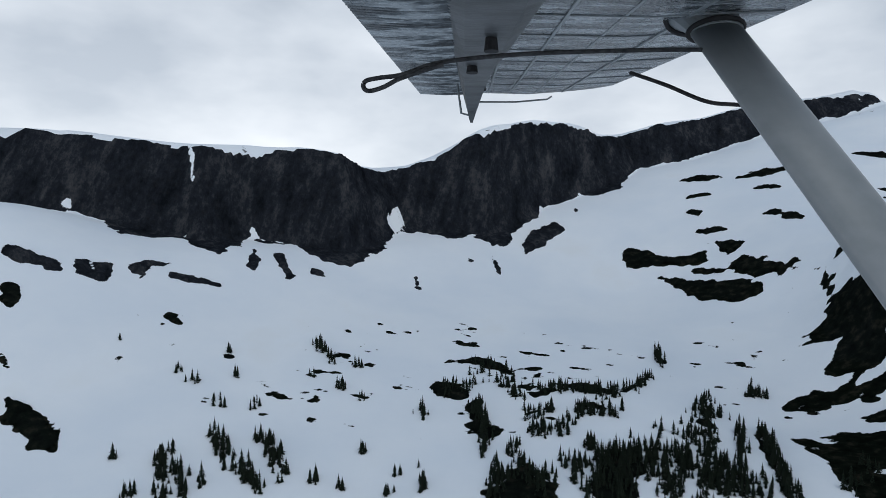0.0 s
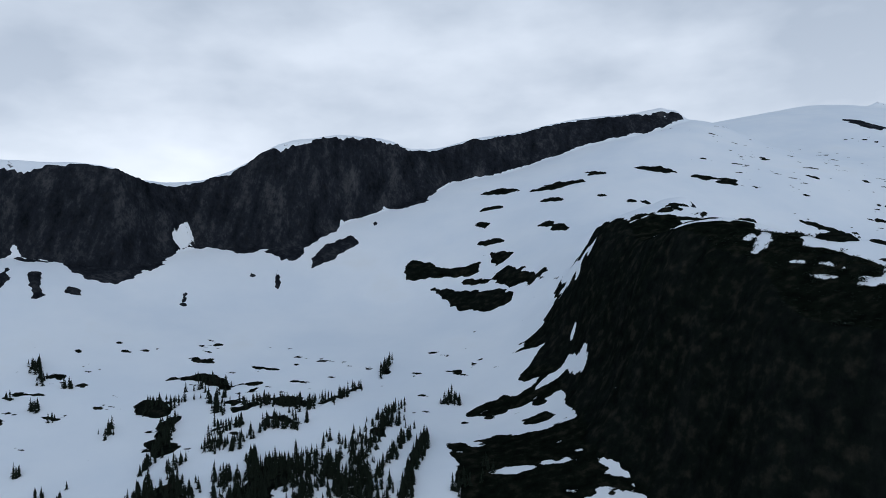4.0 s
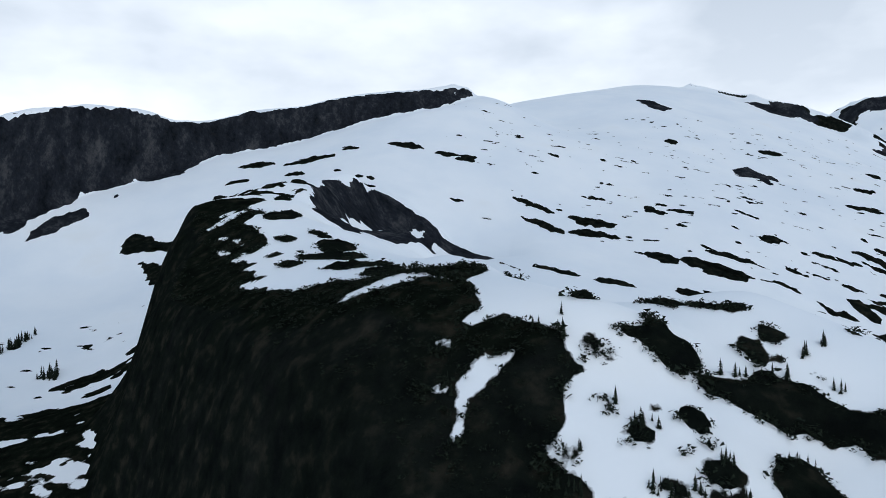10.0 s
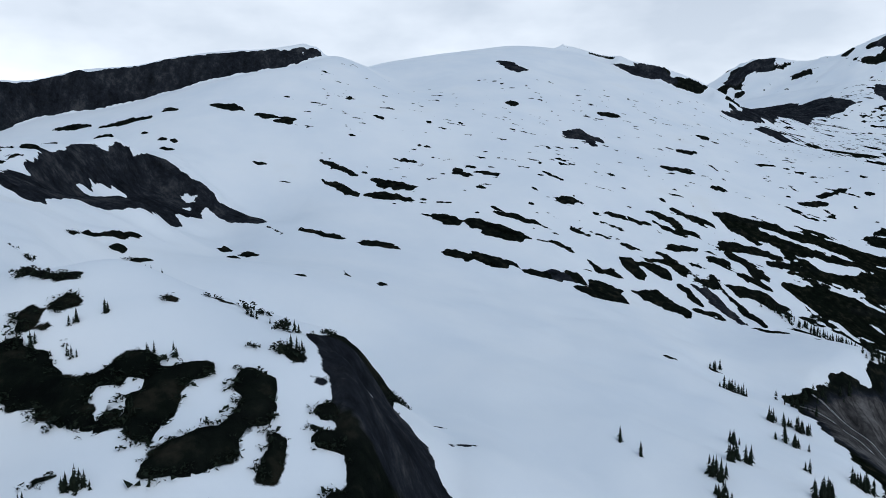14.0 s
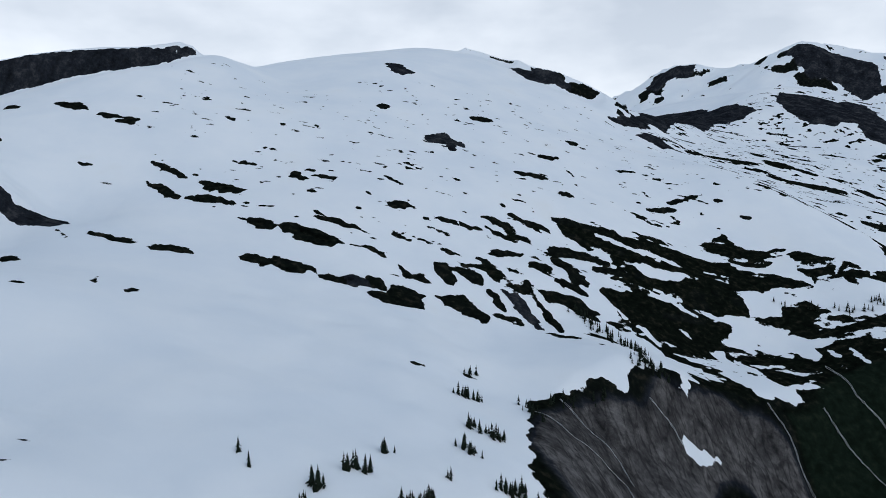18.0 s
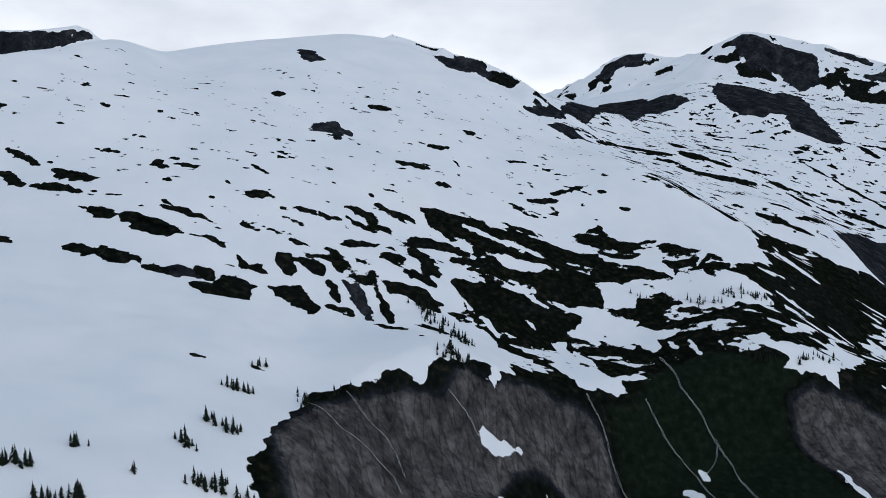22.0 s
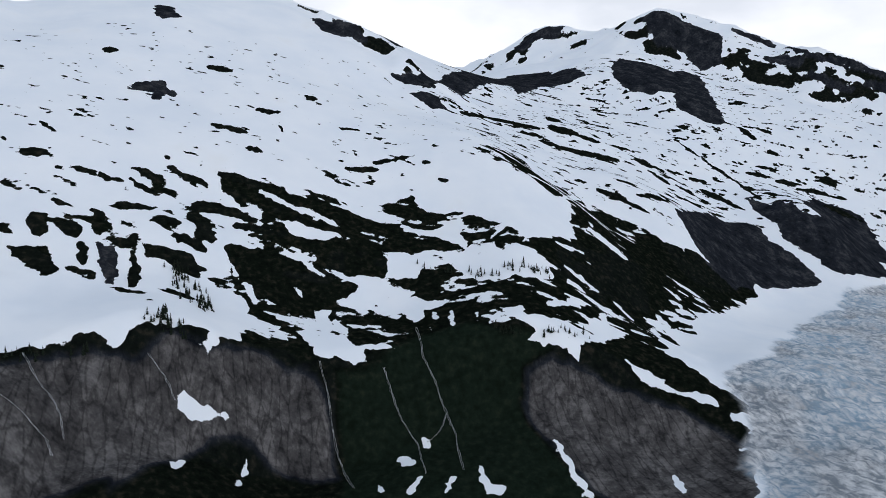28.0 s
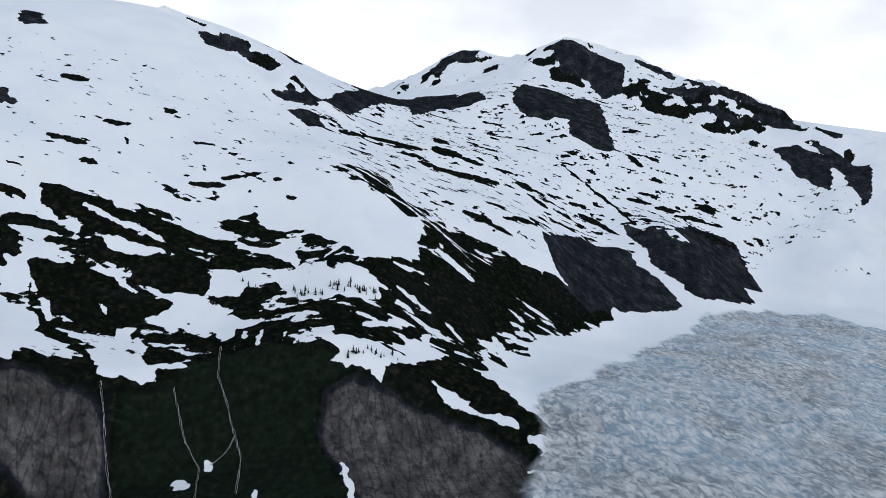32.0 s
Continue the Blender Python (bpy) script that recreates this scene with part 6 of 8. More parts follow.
outline("S", (978.2, 433.3), (979.1, 427.5), (980.3, 422.5), (980.3, 416.9), (982.7, 413.6), (984.4, 409.4), (986.7, 405.3), (989.2, 407.8), (988.4, 413.1), (986.9, 417.1), (985.9, 421.4), (984.2, 425.6), (982.4, 430.3), (980.6, 435.3))
outline("S", (1147.6, 384.8), (1146.5, 381.1), (1146.9, 378.6), (1145.2, 374.5), (1146.3, 372.4), (1146.8, 369.9), (1146.9, 367.1), (1149.4, 369.1), (1150.3, 372.6), (1150.2, 375.3), (1151.1, 378.9), (1150.7, 381.5), (1150.8, 384.5), (1149.3, 386.1))
outline("S", (1133.3, 360.3), (1133.8, 357.7), (1133.3, 354.0), (1134.0, 351.7), (1133.2, 347.9), (1135.4, 347.0), (1136.3, 344.9), (1137.9, 346.4), (1139.0, 350.4), (1137.9, 352.4), (1139.2, 356.7), (1137.0, 357.7), (1136.7, 360.5), (1135.7, 362.7))
outline("S", (1163.1, 374.3), (1160.9, 368.3), (1157.5, 362.1), (1156.0, 356.3), (1153.9, 350.5), (1152.7, 345.2), (1152.5, 340.2), (1154.2, 340.5), (1156.4, 346.0), (1159.3, 351.9), (1160.0, 357.3), (1161.7, 363.1), (1163.7, 369.0), (1164.6, 374.7))
outline("S", (1180.0, 350.6), (1178.1, 347.7), (1176.6, 344.9), (1175.1, 342.2), (1174.1, 339.6), (1173.8, 337.2), (1173.2, 335.0), (1174.5, 335.0), (1175.8, 337.2), (1177.1, 339.8), (1178.1, 342.4), (1179.8, 345.1), (1180.7, 347.9), (1181.3, 350.7))
outline("S", (1053.9, 395.0), (1054.8, 388.3), (1054.9, 380.2), (1055.8, 373.6), (1057.6, 368.3), (1058.5, 362.1), (1061.3, 358.3), (1064.1, 361.7), (1063.3, 368.0), (1063.1, 375.5), (1062.3, 382.3), (1062.2, 390.0), (1059.3, 394.0), (1056.4, 397.9))
outline("S", (1024.8, 434.7), (1025.5, 432.3), (1026.0, 429.8), (1027.2, 427.8), (1028.4, 425.9), (1029.7, 423.9), (1031.2, 422.1), (1032.7, 423.2), (1032.2, 425.7), (1030.7, 427.5), (1030.0, 429.9), (1029.3, 432.4), (1027.7, 434.1), (1025.7, 435.4))
outline("S", (1056.0, 376.0), (1054.4, 365.6), (1053.3, 356.2), (1051.9, 347.3), (1051.3, 339.6), (1053.7, 335.5), (1055.5, 331.7), (1057.2, 332.5), (1056.7, 337.3), (1056.4, 343.3), (1056.3, 350.8), (1058.3, 360.6), (1058.1, 369.1), (1058.9, 379.0))
outline("S", (1084, 569), (1090, 568), (1097, 567), (1104, 566), (1111, 566), (1117, 565), (1124, 564), (1127, 568), (1121, 571), (1114, 572), (1107, 573), (1101, 574), (1093, 574), (1085, 572))
outline("S", (1188, 572), (1188, 569), (1188, 565), (1189, 563), (1191, 560), (1192, 557), (1194, 555), (1195, 557), (1195, 560), (1194, 563), (1193, 566), (1192, 568), (1191, 571), (1189, 574))
outline("S", (1238, 451), (1236, 448), (1235, 445), (1233, 443), (1234, 440), (1232, 437), (1232, 434), (1235, 434), (1236, 437), (1238, 440), (1238, 443), (1240, 446), (1240, 448), (1240, 451))
outline("S", (1301, 402), (1309, 402), (1317, 400), (1323, 398), (1338, 402), (1349, 404), (1363, 408), (1368, 412), (1357, 411), (1346, 410), (1336, 409), (1326, 409), (1318, 409), (1307, 408))
outline("S", (1295, 460), (1299, 458), (1304, 458), (1306, 454), (1313, 456), (1318, 456), (1325, 458), (1328, 461), (1324, 462), (1319, 462), (1315, 464), (1309, 463), (1303, 462), (1299, 463))
outline("S", (1454, 462), (1454, 460), (1456, 458), (1456, 455), (1460, 455), (1464, 455), (1468, 454), (1473, 458), (1473, 461), (1471, 463), (1471, 466), (1464, 464), (1462, 465), (1458, 466))
outline("S", (1474, 456), (1470, 451), (1471, 448), (1472, 446), (1473, 443), (1476, 442), (1477, 439), (1485, 444), (1489, 450), (1490, 455), (1492, 459), (1486, 458), (1483, 460), (1481, 461))
outline("S", (1330, 371), (1317, 357), (1314, 350), (1305, 340), (1304, 335), (1295, 325), (1294, 320), (1300, 324), (1307, 333), (1314, 341), (1322, 351), (1327, 359), (1332, 367), (1337, 376))
outline("S", (1110.1, 412.5), (1110.7, 408.7), (1111.1, 404.5), (1111.9, 400.5), (1112.6, 396.3), (1114.2, 392.8), (1115.0, 388.7), (1117.1, 390.6), (1117.5, 395.9), (1116.9, 400.2), (1116.9, 405.0), (1114.7, 407.6), (1113.8, 411.2), (1111.6, 413.8))
outline("S", (921.1, 277.3), (927.5, 284.6), (934.3, 285.8), (940.0, 283.3), (951.7, 285.5), (963.4, 287.2), (943.3, 280.3), (937.7, 276.4), (931.7, 277.7))
outline("S", (919.2, 235.9), (920.7, 235.4), (922.0, 237.8), (923.4, 239.1), (924.9, 239.7), (926.3, 242.2), (927.7, 245.0), (927.6, 248.5), (926.1, 248.8), (924.6, 247.5), (923.2, 245.9), (921.8, 244.8), (920.4, 242.0), (919.1, 239.6))
outline("S", (1082.3, 261.0), (1083.4, 259.2), (1083.4, 255.2), (1084.9, 254.0), (1087.2, 254.4), (1088.3, 252.5), (1091.1, 254.0), (1093.0, 257.5), (1091.5, 258.6), (1091.3, 262.3), (1090.2, 264.2), (1088.1, 264.1), (1086.3, 264.8), (1083.9, 264.2))
outline("S", (1105.7, 275.8), (1106.0, 274.5), (1107.2, 274.0), (1107.3, 272.5), (1108.6, 272.0), (1109.4, 271.1), (1111.1, 271.2), (1112.3, 272.5), (1111.4, 273.3), (1110.7, 274.3), (1110.5, 275.7), (1109.2, 276.1), (1108.1, 276.7), (1106.7, 276.9))
outline("S", (958.7, 233.7), (961.3, 241.7), (964.5, 250.5), (967.1, 257.8), (968.2, 261.7), (969.5, 264.7), (969.8, 267.3), (968.5, 267.2), (967.0, 264.4), (965.1, 261.3), (962.9, 257.1), (960.8, 249.4), (958.6, 241.0), (957.0, 233.2))
outline("S", (1077.3, 217.4), (1079.7, 219.2), (1082.2, 221.2), (1084.7, 223.0), (1086.9, 225.8), (1088.9, 229.4), (1091.2, 232.6), (1090.7, 233.8), (1088.0, 231.6), (1085.0, 230.3), (1083.0, 226.7), (1080.6, 224.4), (1078.6, 221.6), (1076.6, 218.9))
outline("S", (1101.7, 207.5), (1104.9, 208.8), (1107.3, 211.0), (1108.8, 214.2), (1110.8, 217.2), (1113.2, 219.7), (1114.7, 223.4), (1113.7, 224.6), (1110.6, 222.7), (1108.0, 220.2), (1105.4, 218.0), (1103.7, 214.7), (1102.5, 211.2), (1100.3, 208.8))
outline("S", (1205.3, 239.8), (1204.2, 235.9), (1204.5, 232.6), (1202.3, 228.5), (1203.2, 225.5), (1203.2, 222.2), (1204.8, 219.5), (1206.7, 220.2), (1207.3, 223.6), (1208.2, 227.2), (1208.7, 230.7), (1209.3, 234.3), (1208.7, 237.5), (1207.5, 240.5))
outline("S", (1204.3, 219.3), (1204.0, 213.4), (1202.9, 207.2), (1202.4, 201.4), (1202.5, 195.9), (1204.7, 191.2), (1205.8, 186.3), (1208.2, 187.2), (1208.8, 192.8), (1210.2, 198.8), (1208.4, 203.7), (1208.9, 209.6), (1208.9, 215.3), (1207.0, 220.3))
outline("S", (1200.5, 184.7), (1204.7, 182.9), (1209.4, 181.7), (1214.1, 180.8), (1220.0, 181.6), (1225.1, 181.0), (1231.4, 182.3), (1233.3, 185.2), (1228.2, 185.8), (1223.2, 186.6), (1218.7, 188.2), (1213.9, 189.2), (1207.9, 188.1), (1202.3, 187.7))
outline("S", (863.7, 254.2), (864.1, 253.9), (864.5, 253.6), (864.9, 253.2), (865.4, 253.1), (866.4, 253.7), (867.0, 253.7), (867.5, 254.8), (867.1, 255.3), (866.7, 255.9), (866.2, 256.0), (865.4, 255.8), (864.6, 255.4), (864.0, 255.3))
outline("S", (1060.0, 241.5), (1059.0, 238.9), (1058.0, 236.3), (1057.9, 234.1), (1057.7, 231.8), (1058.0, 229.7), (1058.6, 227.8), (1060.3, 228.2), (1060.6, 230.4), (1061.9, 232.9), (1061.1, 234.9), (1061.6, 237.3), (1061.4, 239.5), (1061.1, 241.8))
outline("S", (1334.5, 198.7), (1334.3, 197.6), (1335.1, 197.4), (1334.9, 196.4), (1336.1, 196.5), (1336.6, 196.1), (1337.4, 195.9), (1338.9, 197.2), (1338.5, 197.7), (1338.5, 198.6), (1338.0, 199.1), (1337.7, 199.7), (1336.9, 199.9), (1335.3, 199.4))
outline("S", (1347.9, 189.4), (1348.0, 187.8), (1347.9, 186.1), (1349.8, 185.9), (1350.6, 184.8), (1351.8, 184.1), (1352.6, 183.1), (1354.3, 184.4), (1354.3, 186.0), (1353.8, 187.3), (1352.7, 188.1), (1352.3, 189.5), (1351.0, 190.1), (1349.2, 190.5))
outline("S", (1136.9, 234.9), (1139.9, 223.1), (1139.6, 210.3), (1150.7, 204.9), (1139.2, 197.8), (1130.9, 199.5), (1131.3, 212.3))
outline("H", (1298, 666), (1328, 686), (1358, 697), (1398, 707), (1394, 675), (1397, 648), (1408, 632), (1464, 684), (1468, 672), (1405, 596), (1383, 577), (1370, 595), (1362, 617), (1344, 614), (1340, 635), (1322, 632), (1314, 643), (1298, 645))
outline("H", (1395, 565), (1433, 619), (1472, 661), (1455, 616), (1487, 633), (1519, 621), (1549, 606), (1567, 588), (1593, 582), (1623, 582), (1639, 575), (1669, 557), (1704, 561), (1695, 541), (1644, 510), (1586, 472), (1509, 428), (1492, 440), (1490, 464), (1467, 468), (1449, 473), (1435, 485), (1424, 495), (1412, 512), (1414, 543), (1401, 552))
outline("H", (1328, 454), (1356, 452), (1380, 455), (1433, 481), (1459, 476), (1470, 445), (1470, 405), (1462, 388), (1450, 399), (1442, 412), (1426, 397), (1421, 376), (1418, 359), (1406, 364), (1402, 395), (1387, 408), (1363, 419), (1346, 429), (1329, 440))
outline("R", (1645, 663), (1691, 698), (1766, 736), (1793, 723), (1847, 728), (1856, 700), (1852, 673), (1866, 646), (1877, 616), (1876, 582), (1850, 573), (1813, 571), (1753, 554), (1722, 556), (1712, 565), (1675, 565), (1653, 580), (1670, 611), (1678, 646), (1652, 650))
outline("R", (1899, 787), (1915, 751), (1948, 730), (1948, 702), (1976, 688), (1972, 728), (2086, 814), (2132, 799), (2166, 790), (2175, 764), (2161, 728), (2135, 669), (2124, 647), (2079, 645), (2064, 606), (1988, 577), (1923, 587), (1906, 608), (1898, 626), (1883, 652), (1879, 677), (1887, 702), (1881, 732), (1885, 761))
outline("S", (1867, 680), (1867, 663), (1869, 649), (1873, 635), (1873, 621), (1877, 607), (1879, 593), (1884, 595), (1886, 611), (1884, 625), (1881, 638), (1879, 652), (1876, 667), (1873, 682))
outline("S", (1856, 717), (1861, 713), (1865, 708), (1870, 704), (1875, 700), (1879, 695), (1885, 693), (1888, 695), (1884, 701), (1882, 707), (1876, 710), (1872, 715), (1867, 719), (1861, 722))
outline("S", (1553, 614), (1558, 612), (1562, 609), (1569, 609), (1574, 607), (1581, 607), (1588, 607), (1590, 610), (1585, 612), (1579, 613), (1574, 615), (1567, 614), (1562, 617), (1554, 616))
outline("S", (1488, 462), (1489, 460), (1488, 456), (1488, 454), (1490, 453), (1491, 450), (1493, 449), (1496, 452), (1497, 456), (1497, 459), (1499, 463), (1497, 464), (1494, 464), (1492, 465))
outline("H", (1377, 928), (1384, 924), (1393, 924), (1402, 927), (1414, 934), (1426, 944), (1441, 959), (1447, 974), (1437, 970), (1421, 952), (1410, 947), (1398, 937), (1388, 935), (1379, 934))
outline("H", (1441, 959), (1457, 958), (1473, 955), (1489, 951), (1500, 937), (1518, 936), (1536, 936), (1541, 945), (1529, 959), (1517, 972), (1501, 978), (1485, 981), (1466, 979), (1448, 976))
outline("H", (1562, 949), (1566, 937), (1574, 930), (1581, 924), (1594, 926), (1606, 928), (1618, 928), (1629, 947), (1623, 957), (1613, 960), (1606, 966), (1591, 960), (1584, 970), (1570, 964))
outline("H", (1614, 931), (1619, 925), (1625, 920), (1636, 922), (1643, 918), (1652, 917), (1663, 920), (1669, 929), (1661, 931), (1656, 938), (1645, 936), (1638, 940), (1626, 936), (1618, 937))
outline("H", (1535, 863), (1554, 858), (1570, 850), (1591, 849), (1613, 849), (1635, 849), (1659, 852), (1667, 864), (1650, 872), (1626, 869), (1606, 873), (1584, 873), (1562, 873), (1541, 874))
outline("H", (1597, 1026), (1596, 1012), (1598, 1003), (1603, 1000), (1613, 1007), (1620, 1009), (1632, 1019), (1644, 1043), (1641, 1050), (1638, 1056), (1632, 1058), (1628, 1064), (1620, 1060), (1609, 1051))
outline("H", (1484, 707), (1487, 705), (1491, 706), (1494, 706), (1497, 704), (1502, 707), (1506, 707), (1508, 711), (1505, 712), (1502, 714), (1499, 714), (1495, 715), (1490, 711), (1486, 710))
outline("H", (1520, 682), (1524, 677), (1530, 674), (1533, 668), (1539, 666), (1545, 663), (1551, 662), (1555, 666), (1551, 671), (1547, 676), (1543, 681), (1536, 682), (1530, 684), (1524, 686))
outline("H", (1512, 686), (1522, 676), (1532, 667), (1542, 658), (1552, 648), (1563, 641), (1576, 635), (1579, 639), (1571, 648), (1560, 657), (1551, 667), (1538, 673), (1529, 684), (1517, 692))
outline("H", (1578, 677), (1585, 672), (1594, 670), (1609, 675), (1622, 678), (1637, 685), (1654, 692), (1665, 707), (1648, 699), (1638, 700), (1626, 698), (1608, 690), (1594, 684), (1582, 683))
outline("H", (1720, 875), (1725, 871), (1730, 865), (1738, 863), (1747, 862), (1755, 861), (1764, 860), (1767, 864), (1762, 869), (1756, 874), (1747, 875), (1741, 879), (1732, 880), (1725, 882))
outline("H", (1719, 853), (1723, 846), (1724, 835), (1729, 829), (1733, 821), (1739, 816), (1745, 812), (1750, 816), (1748, 826), (1744, 833), (1738, 838), (1735, 847), (1729, 852), (1723, 858))
outline("H", (1885, 990), (1886, 974), (1887, 959), (1888, 943), (1892, 932), (1897, 920), (1900, 909), (1904, 911), (1902, 925), (1900, 938), (1897, 951), (1893, 964), (1890, 978), (1888, 992))
outline("H", (1901, 909), (1903, 899), (1906, 890), (1908, 880), (1912, 872), (1914, 862), (1919, 854), (1924, 858), (1922, 869), (1921, 879), (1917, 887), (1913, 896), (1910, 904), (1903, 911))
outline("H", (1916, 873), (1919, 857), (1920, 840), (1917, 821), (1918, 802), (1914, 781), (1912, 762), (1916, 764), (1921, 786), (1925, 807), (1927, 827), (1927, 846), (1924, 861), (1920, 876))
outline("H", (1815, 825), (1825, 814), (1833, 802), (1842, 790), (1850, 777), (1859, 766), (1869, 754), (1873, 758), (1869, 775), (1864, 790), (1857, 804), (1847, 815), (1836, 825), (1822, 832))
outline("H", (1758, 816), (1763, 813), (1767, 809), (1772, 807), (1774, 802), (1784, 805), (1791, 804), (1795, 808), (1791, 812), (1786, 814), (1781, 817), (1778, 821), (1770, 822), (1764, 822))
outline("H", (1712, 883), (1715, 879), (1722, 879), (1727, 877), (1731, 874), (1738, 875), (1744, 874), (1748, 879), (1745, 883), (1740, 886), (1735, 887), (1728, 887), (1723, 889), (1715, 888))
outline("H", (2023, 899), (2029, 894), (2036, 891), (2047, 892), (2055, 889), (2062, 887), (2074, 888), (2077, 891), (2072, 896), (2063, 898), (2054, 899), (2047, 903), (2036, 902), (2027, 903))
outline("H", (1972, 872), (1980, 869), (1987, 867), (1994, 863), (2006, 866), (2014, 864), (2027, 867), (2031, 871), (2023, 873), (2017, 878), (2010, 881), (1998, 879), (1990, 880), (1977, 877))
outline("H", (2031, 854), (2038, 849), (2050, 849), (2059, 845), (2073, 846), (2087, 848), (2099, 847), (2104, 851), (2094, 854), (2084, 856), (2072, 858), (2063, 861), (2049, 860), (2036, 859))
outline("H", (2073, 834), (2082, 831), (2091, 827), (2105, 828), (2115, 825), (2128, 826), (2143, 827), (2149, 833), (2139, 835), (2128, 838), (2122, 844), (2108, 843), (2094, 843), (2080, 842))
outline("H", (2157, 876), (2164, 873), (2171, 870), (2179, 866), (2185, 862), (2193, 859), (2204, 859), (2209, 863), (2203, 867), (2199, 873), (2192, 877), (2180, 877), (2171, 879), (2162, 881))
outline("H", (2090, 1035), (2085, 1021), (2088, 1014), (2091, 1007), (2088, 996), (2093, 990), (2098, 986), (2108, 993), (2108, 1001), (2111, 1013), (2113, 1024), (2109, 1030), (2101, 1034), (2098, 1041))
outline("H", (2144, 1034), (2148, 1030), (2151, 1025), (2156, 1023), (2163, 1022), (2169, 1020), (2178, 1021), (2183, 1026), (2181, 1031), (2176, 1034), (2170, 1036), (2163, 1037), (2156, 1038), (2151, 1041))
outline("H", (2168, 1165), (2175, 1163), (2181, 1160), (2193, 1164), (2198, 1159), (2208, 1160), (2221, 1166), (2229, 1175), (2223, 1179), (2217, 1182), (2210, 1184), (2197, 1179), (2190, 1181), (2175, 1174))
outline("H", (2085, 947), (2089, 944), (2092, 941), (2099, 941), (2103, 939), (2109, 938), (2117, 939), (2122, 943), (2119, 948), (2115, 950), (2109, 952), (2103, 952), (2095, 951), (2088, 951))
outline("H", (1820, 851), (1826, 849), (1830, 847), (1837, 846), (1842, 844), (1847, 842), (1854, 842), (1858, 847), (1854, 850), (1849, 852), (1843, 853), (1837, 854), (1830, 854), (1824, 855))
outline("H", (1769, 872), (1775, 869), (1780, 864), (1788, 862), (1794, 859), (1803, 858), (1811, 857), (1814, 860), (1807, 863), (1801, 867), (1793, 868), (1787, 871), (1780, 874), (1772, 875))
outline("H", (1684, 923), (1692, 922), (1699, 920), (1709, 922), (1715, 919), (1725, 920), (1735, 922), (1737, 925), (1730, 928), (1722, 929), (1715, 932), (1708, 933), (1698, 931), (1687, 928))
outline("H", (1487, 906), (1493, 903), (1500, 902), (1505, 897), (1514, 900), (1520, 896), (1529, 899), (1532, 905), (1527, 908), (1522, 914), (1515, 915), (1506, 913), (1501, 918), (1491, 914))
outline("H", (1510, 881), (1515, 876), (1521, 872), (1526, 868), (1535, 870), (1541, 867), (1549, 868), (1553, 874), (1546, 877), (1542, 883), (1535, 884), (1528, 886), (1522, 888), (1514, 887))
outline("H", (2089, 787), (2101, 782), (2113, 776), (2120, 766), (2138, 765), (2152, 761), (2163, 754), (2170, 759), (2161, 767), (2155, 778), (2146, 786), (2132, 791), (2117, 795), (2098, 794))
outline("R", (1995, 1417), (2035, 1442), (2134, 1417), (2160, 1372), (2204, 1388), (2238, 1355), (2139, 1172), (2064, 1048), (2028, 1045), (2004, 1078), (1984, 1117), (2021, 1174), (1983, 1189), (1958, 1174), (1934, 1212), (1922, 1246), (1925, 1294))
outline("R", (1670, 1398), (1845, 1656), (1904, 1591), (1837, 1419), (1720, 1302), (1622, 1207))
outline("R", (1290, 947), (1339, 979), (1355, 961), (1352, 921), (1324, 920), (1301, 929))
outline("R", (1277, 1006), (1289, 1003), (1301, 998), (1313, 994), (1329, 1003), (1342, 1001), (1359, 1010), (1364, 1021), (1351, 1024), (1337, 1025), (1325, 1029), (1310, 1024), (1295, 1018), (1281, 1017))
outline("R", (2595, 1270), (2611, 1248), (2616, 1217), (2628, 1194), (2647, 1175), (2667, 1158), (2684, 1139), (2689, 1141), (2676, 1163), (2664, 1186), (2647, 1206), (2628, 1225), (2616, 1251), (2600, 1274))
outline("R", (2603, 1155), (2626, 1145), (2639, 1127), (2654, 1109), (2671, 1093), (2671, 1065), (2687, 1050), (2698, 1058), (2700, 1087), (2696, 1112), (2673, 1123), (2658, 1140), (2640, 1155), (2612, 1162))
outline("R", (2573, 1048), (2631, 1032), (2652, 940), (2539, 846), (2532, 942))
outline("R", (2721, 1095), (2744, 1002), (2752, 961), (2723, 988), (2712, 1050))
outline("R", (2664, 1006), (2685, 920), (2696, 868), (2605, 788), (2545, 763), (2593, 846), (2645, 954))
outline("R", (1164, 1220), (1194, 1199), (1213, 1195), (1244, 1172), (1251, 1136), (1231, 1147), (1200, 1145), (1174, 1153))
outline("R", (1327, 1464), (1382, 1483), (1407, 1452), (1428, 1432), (1395, 1416), (1377, 1466), (1338, 1476))
outline("R", (1548, 1459), (1775, 1712), (1783, 1667), (1784, 1670), (1835, 1627), (1911, 1454), (1870, 1337), (1795, 1309), (1705, 1311), (1580, 1244), (1520, 1270))
outline("R", (1988, 2021), (2062, 2055), (2105, 2004), (2170, 1985), (2122, 1945), (2049, 1966), (1996, 1964))
outline("R", (1334, 1044), (1816, 1686), (1841, 1666), (1894, 1587), (1815, 1341), (1754, 1303), (1727, 1397), (1472, 1125), (1328, 992))
outline("R", (2259, 1679), (2290, 1658), (2352, 1612), (2380, 1555), (2412, 1487), (2335, 1394), (2276, 1405), (2288, 1496), (2221, 1531), (2233, 1590))
outline("I", (1402, 253), (1414, 283), (1444, 288), (1489, 301), (1631, 405), (1751, 470), (1882, 546), (1947, 550), (2068, 586), (2154, 537), (2143, 410), (2002, 197), (1503, -45), (1292, 2), (1262, 84), (1310, 137), (1350, 184), (1374, 213))
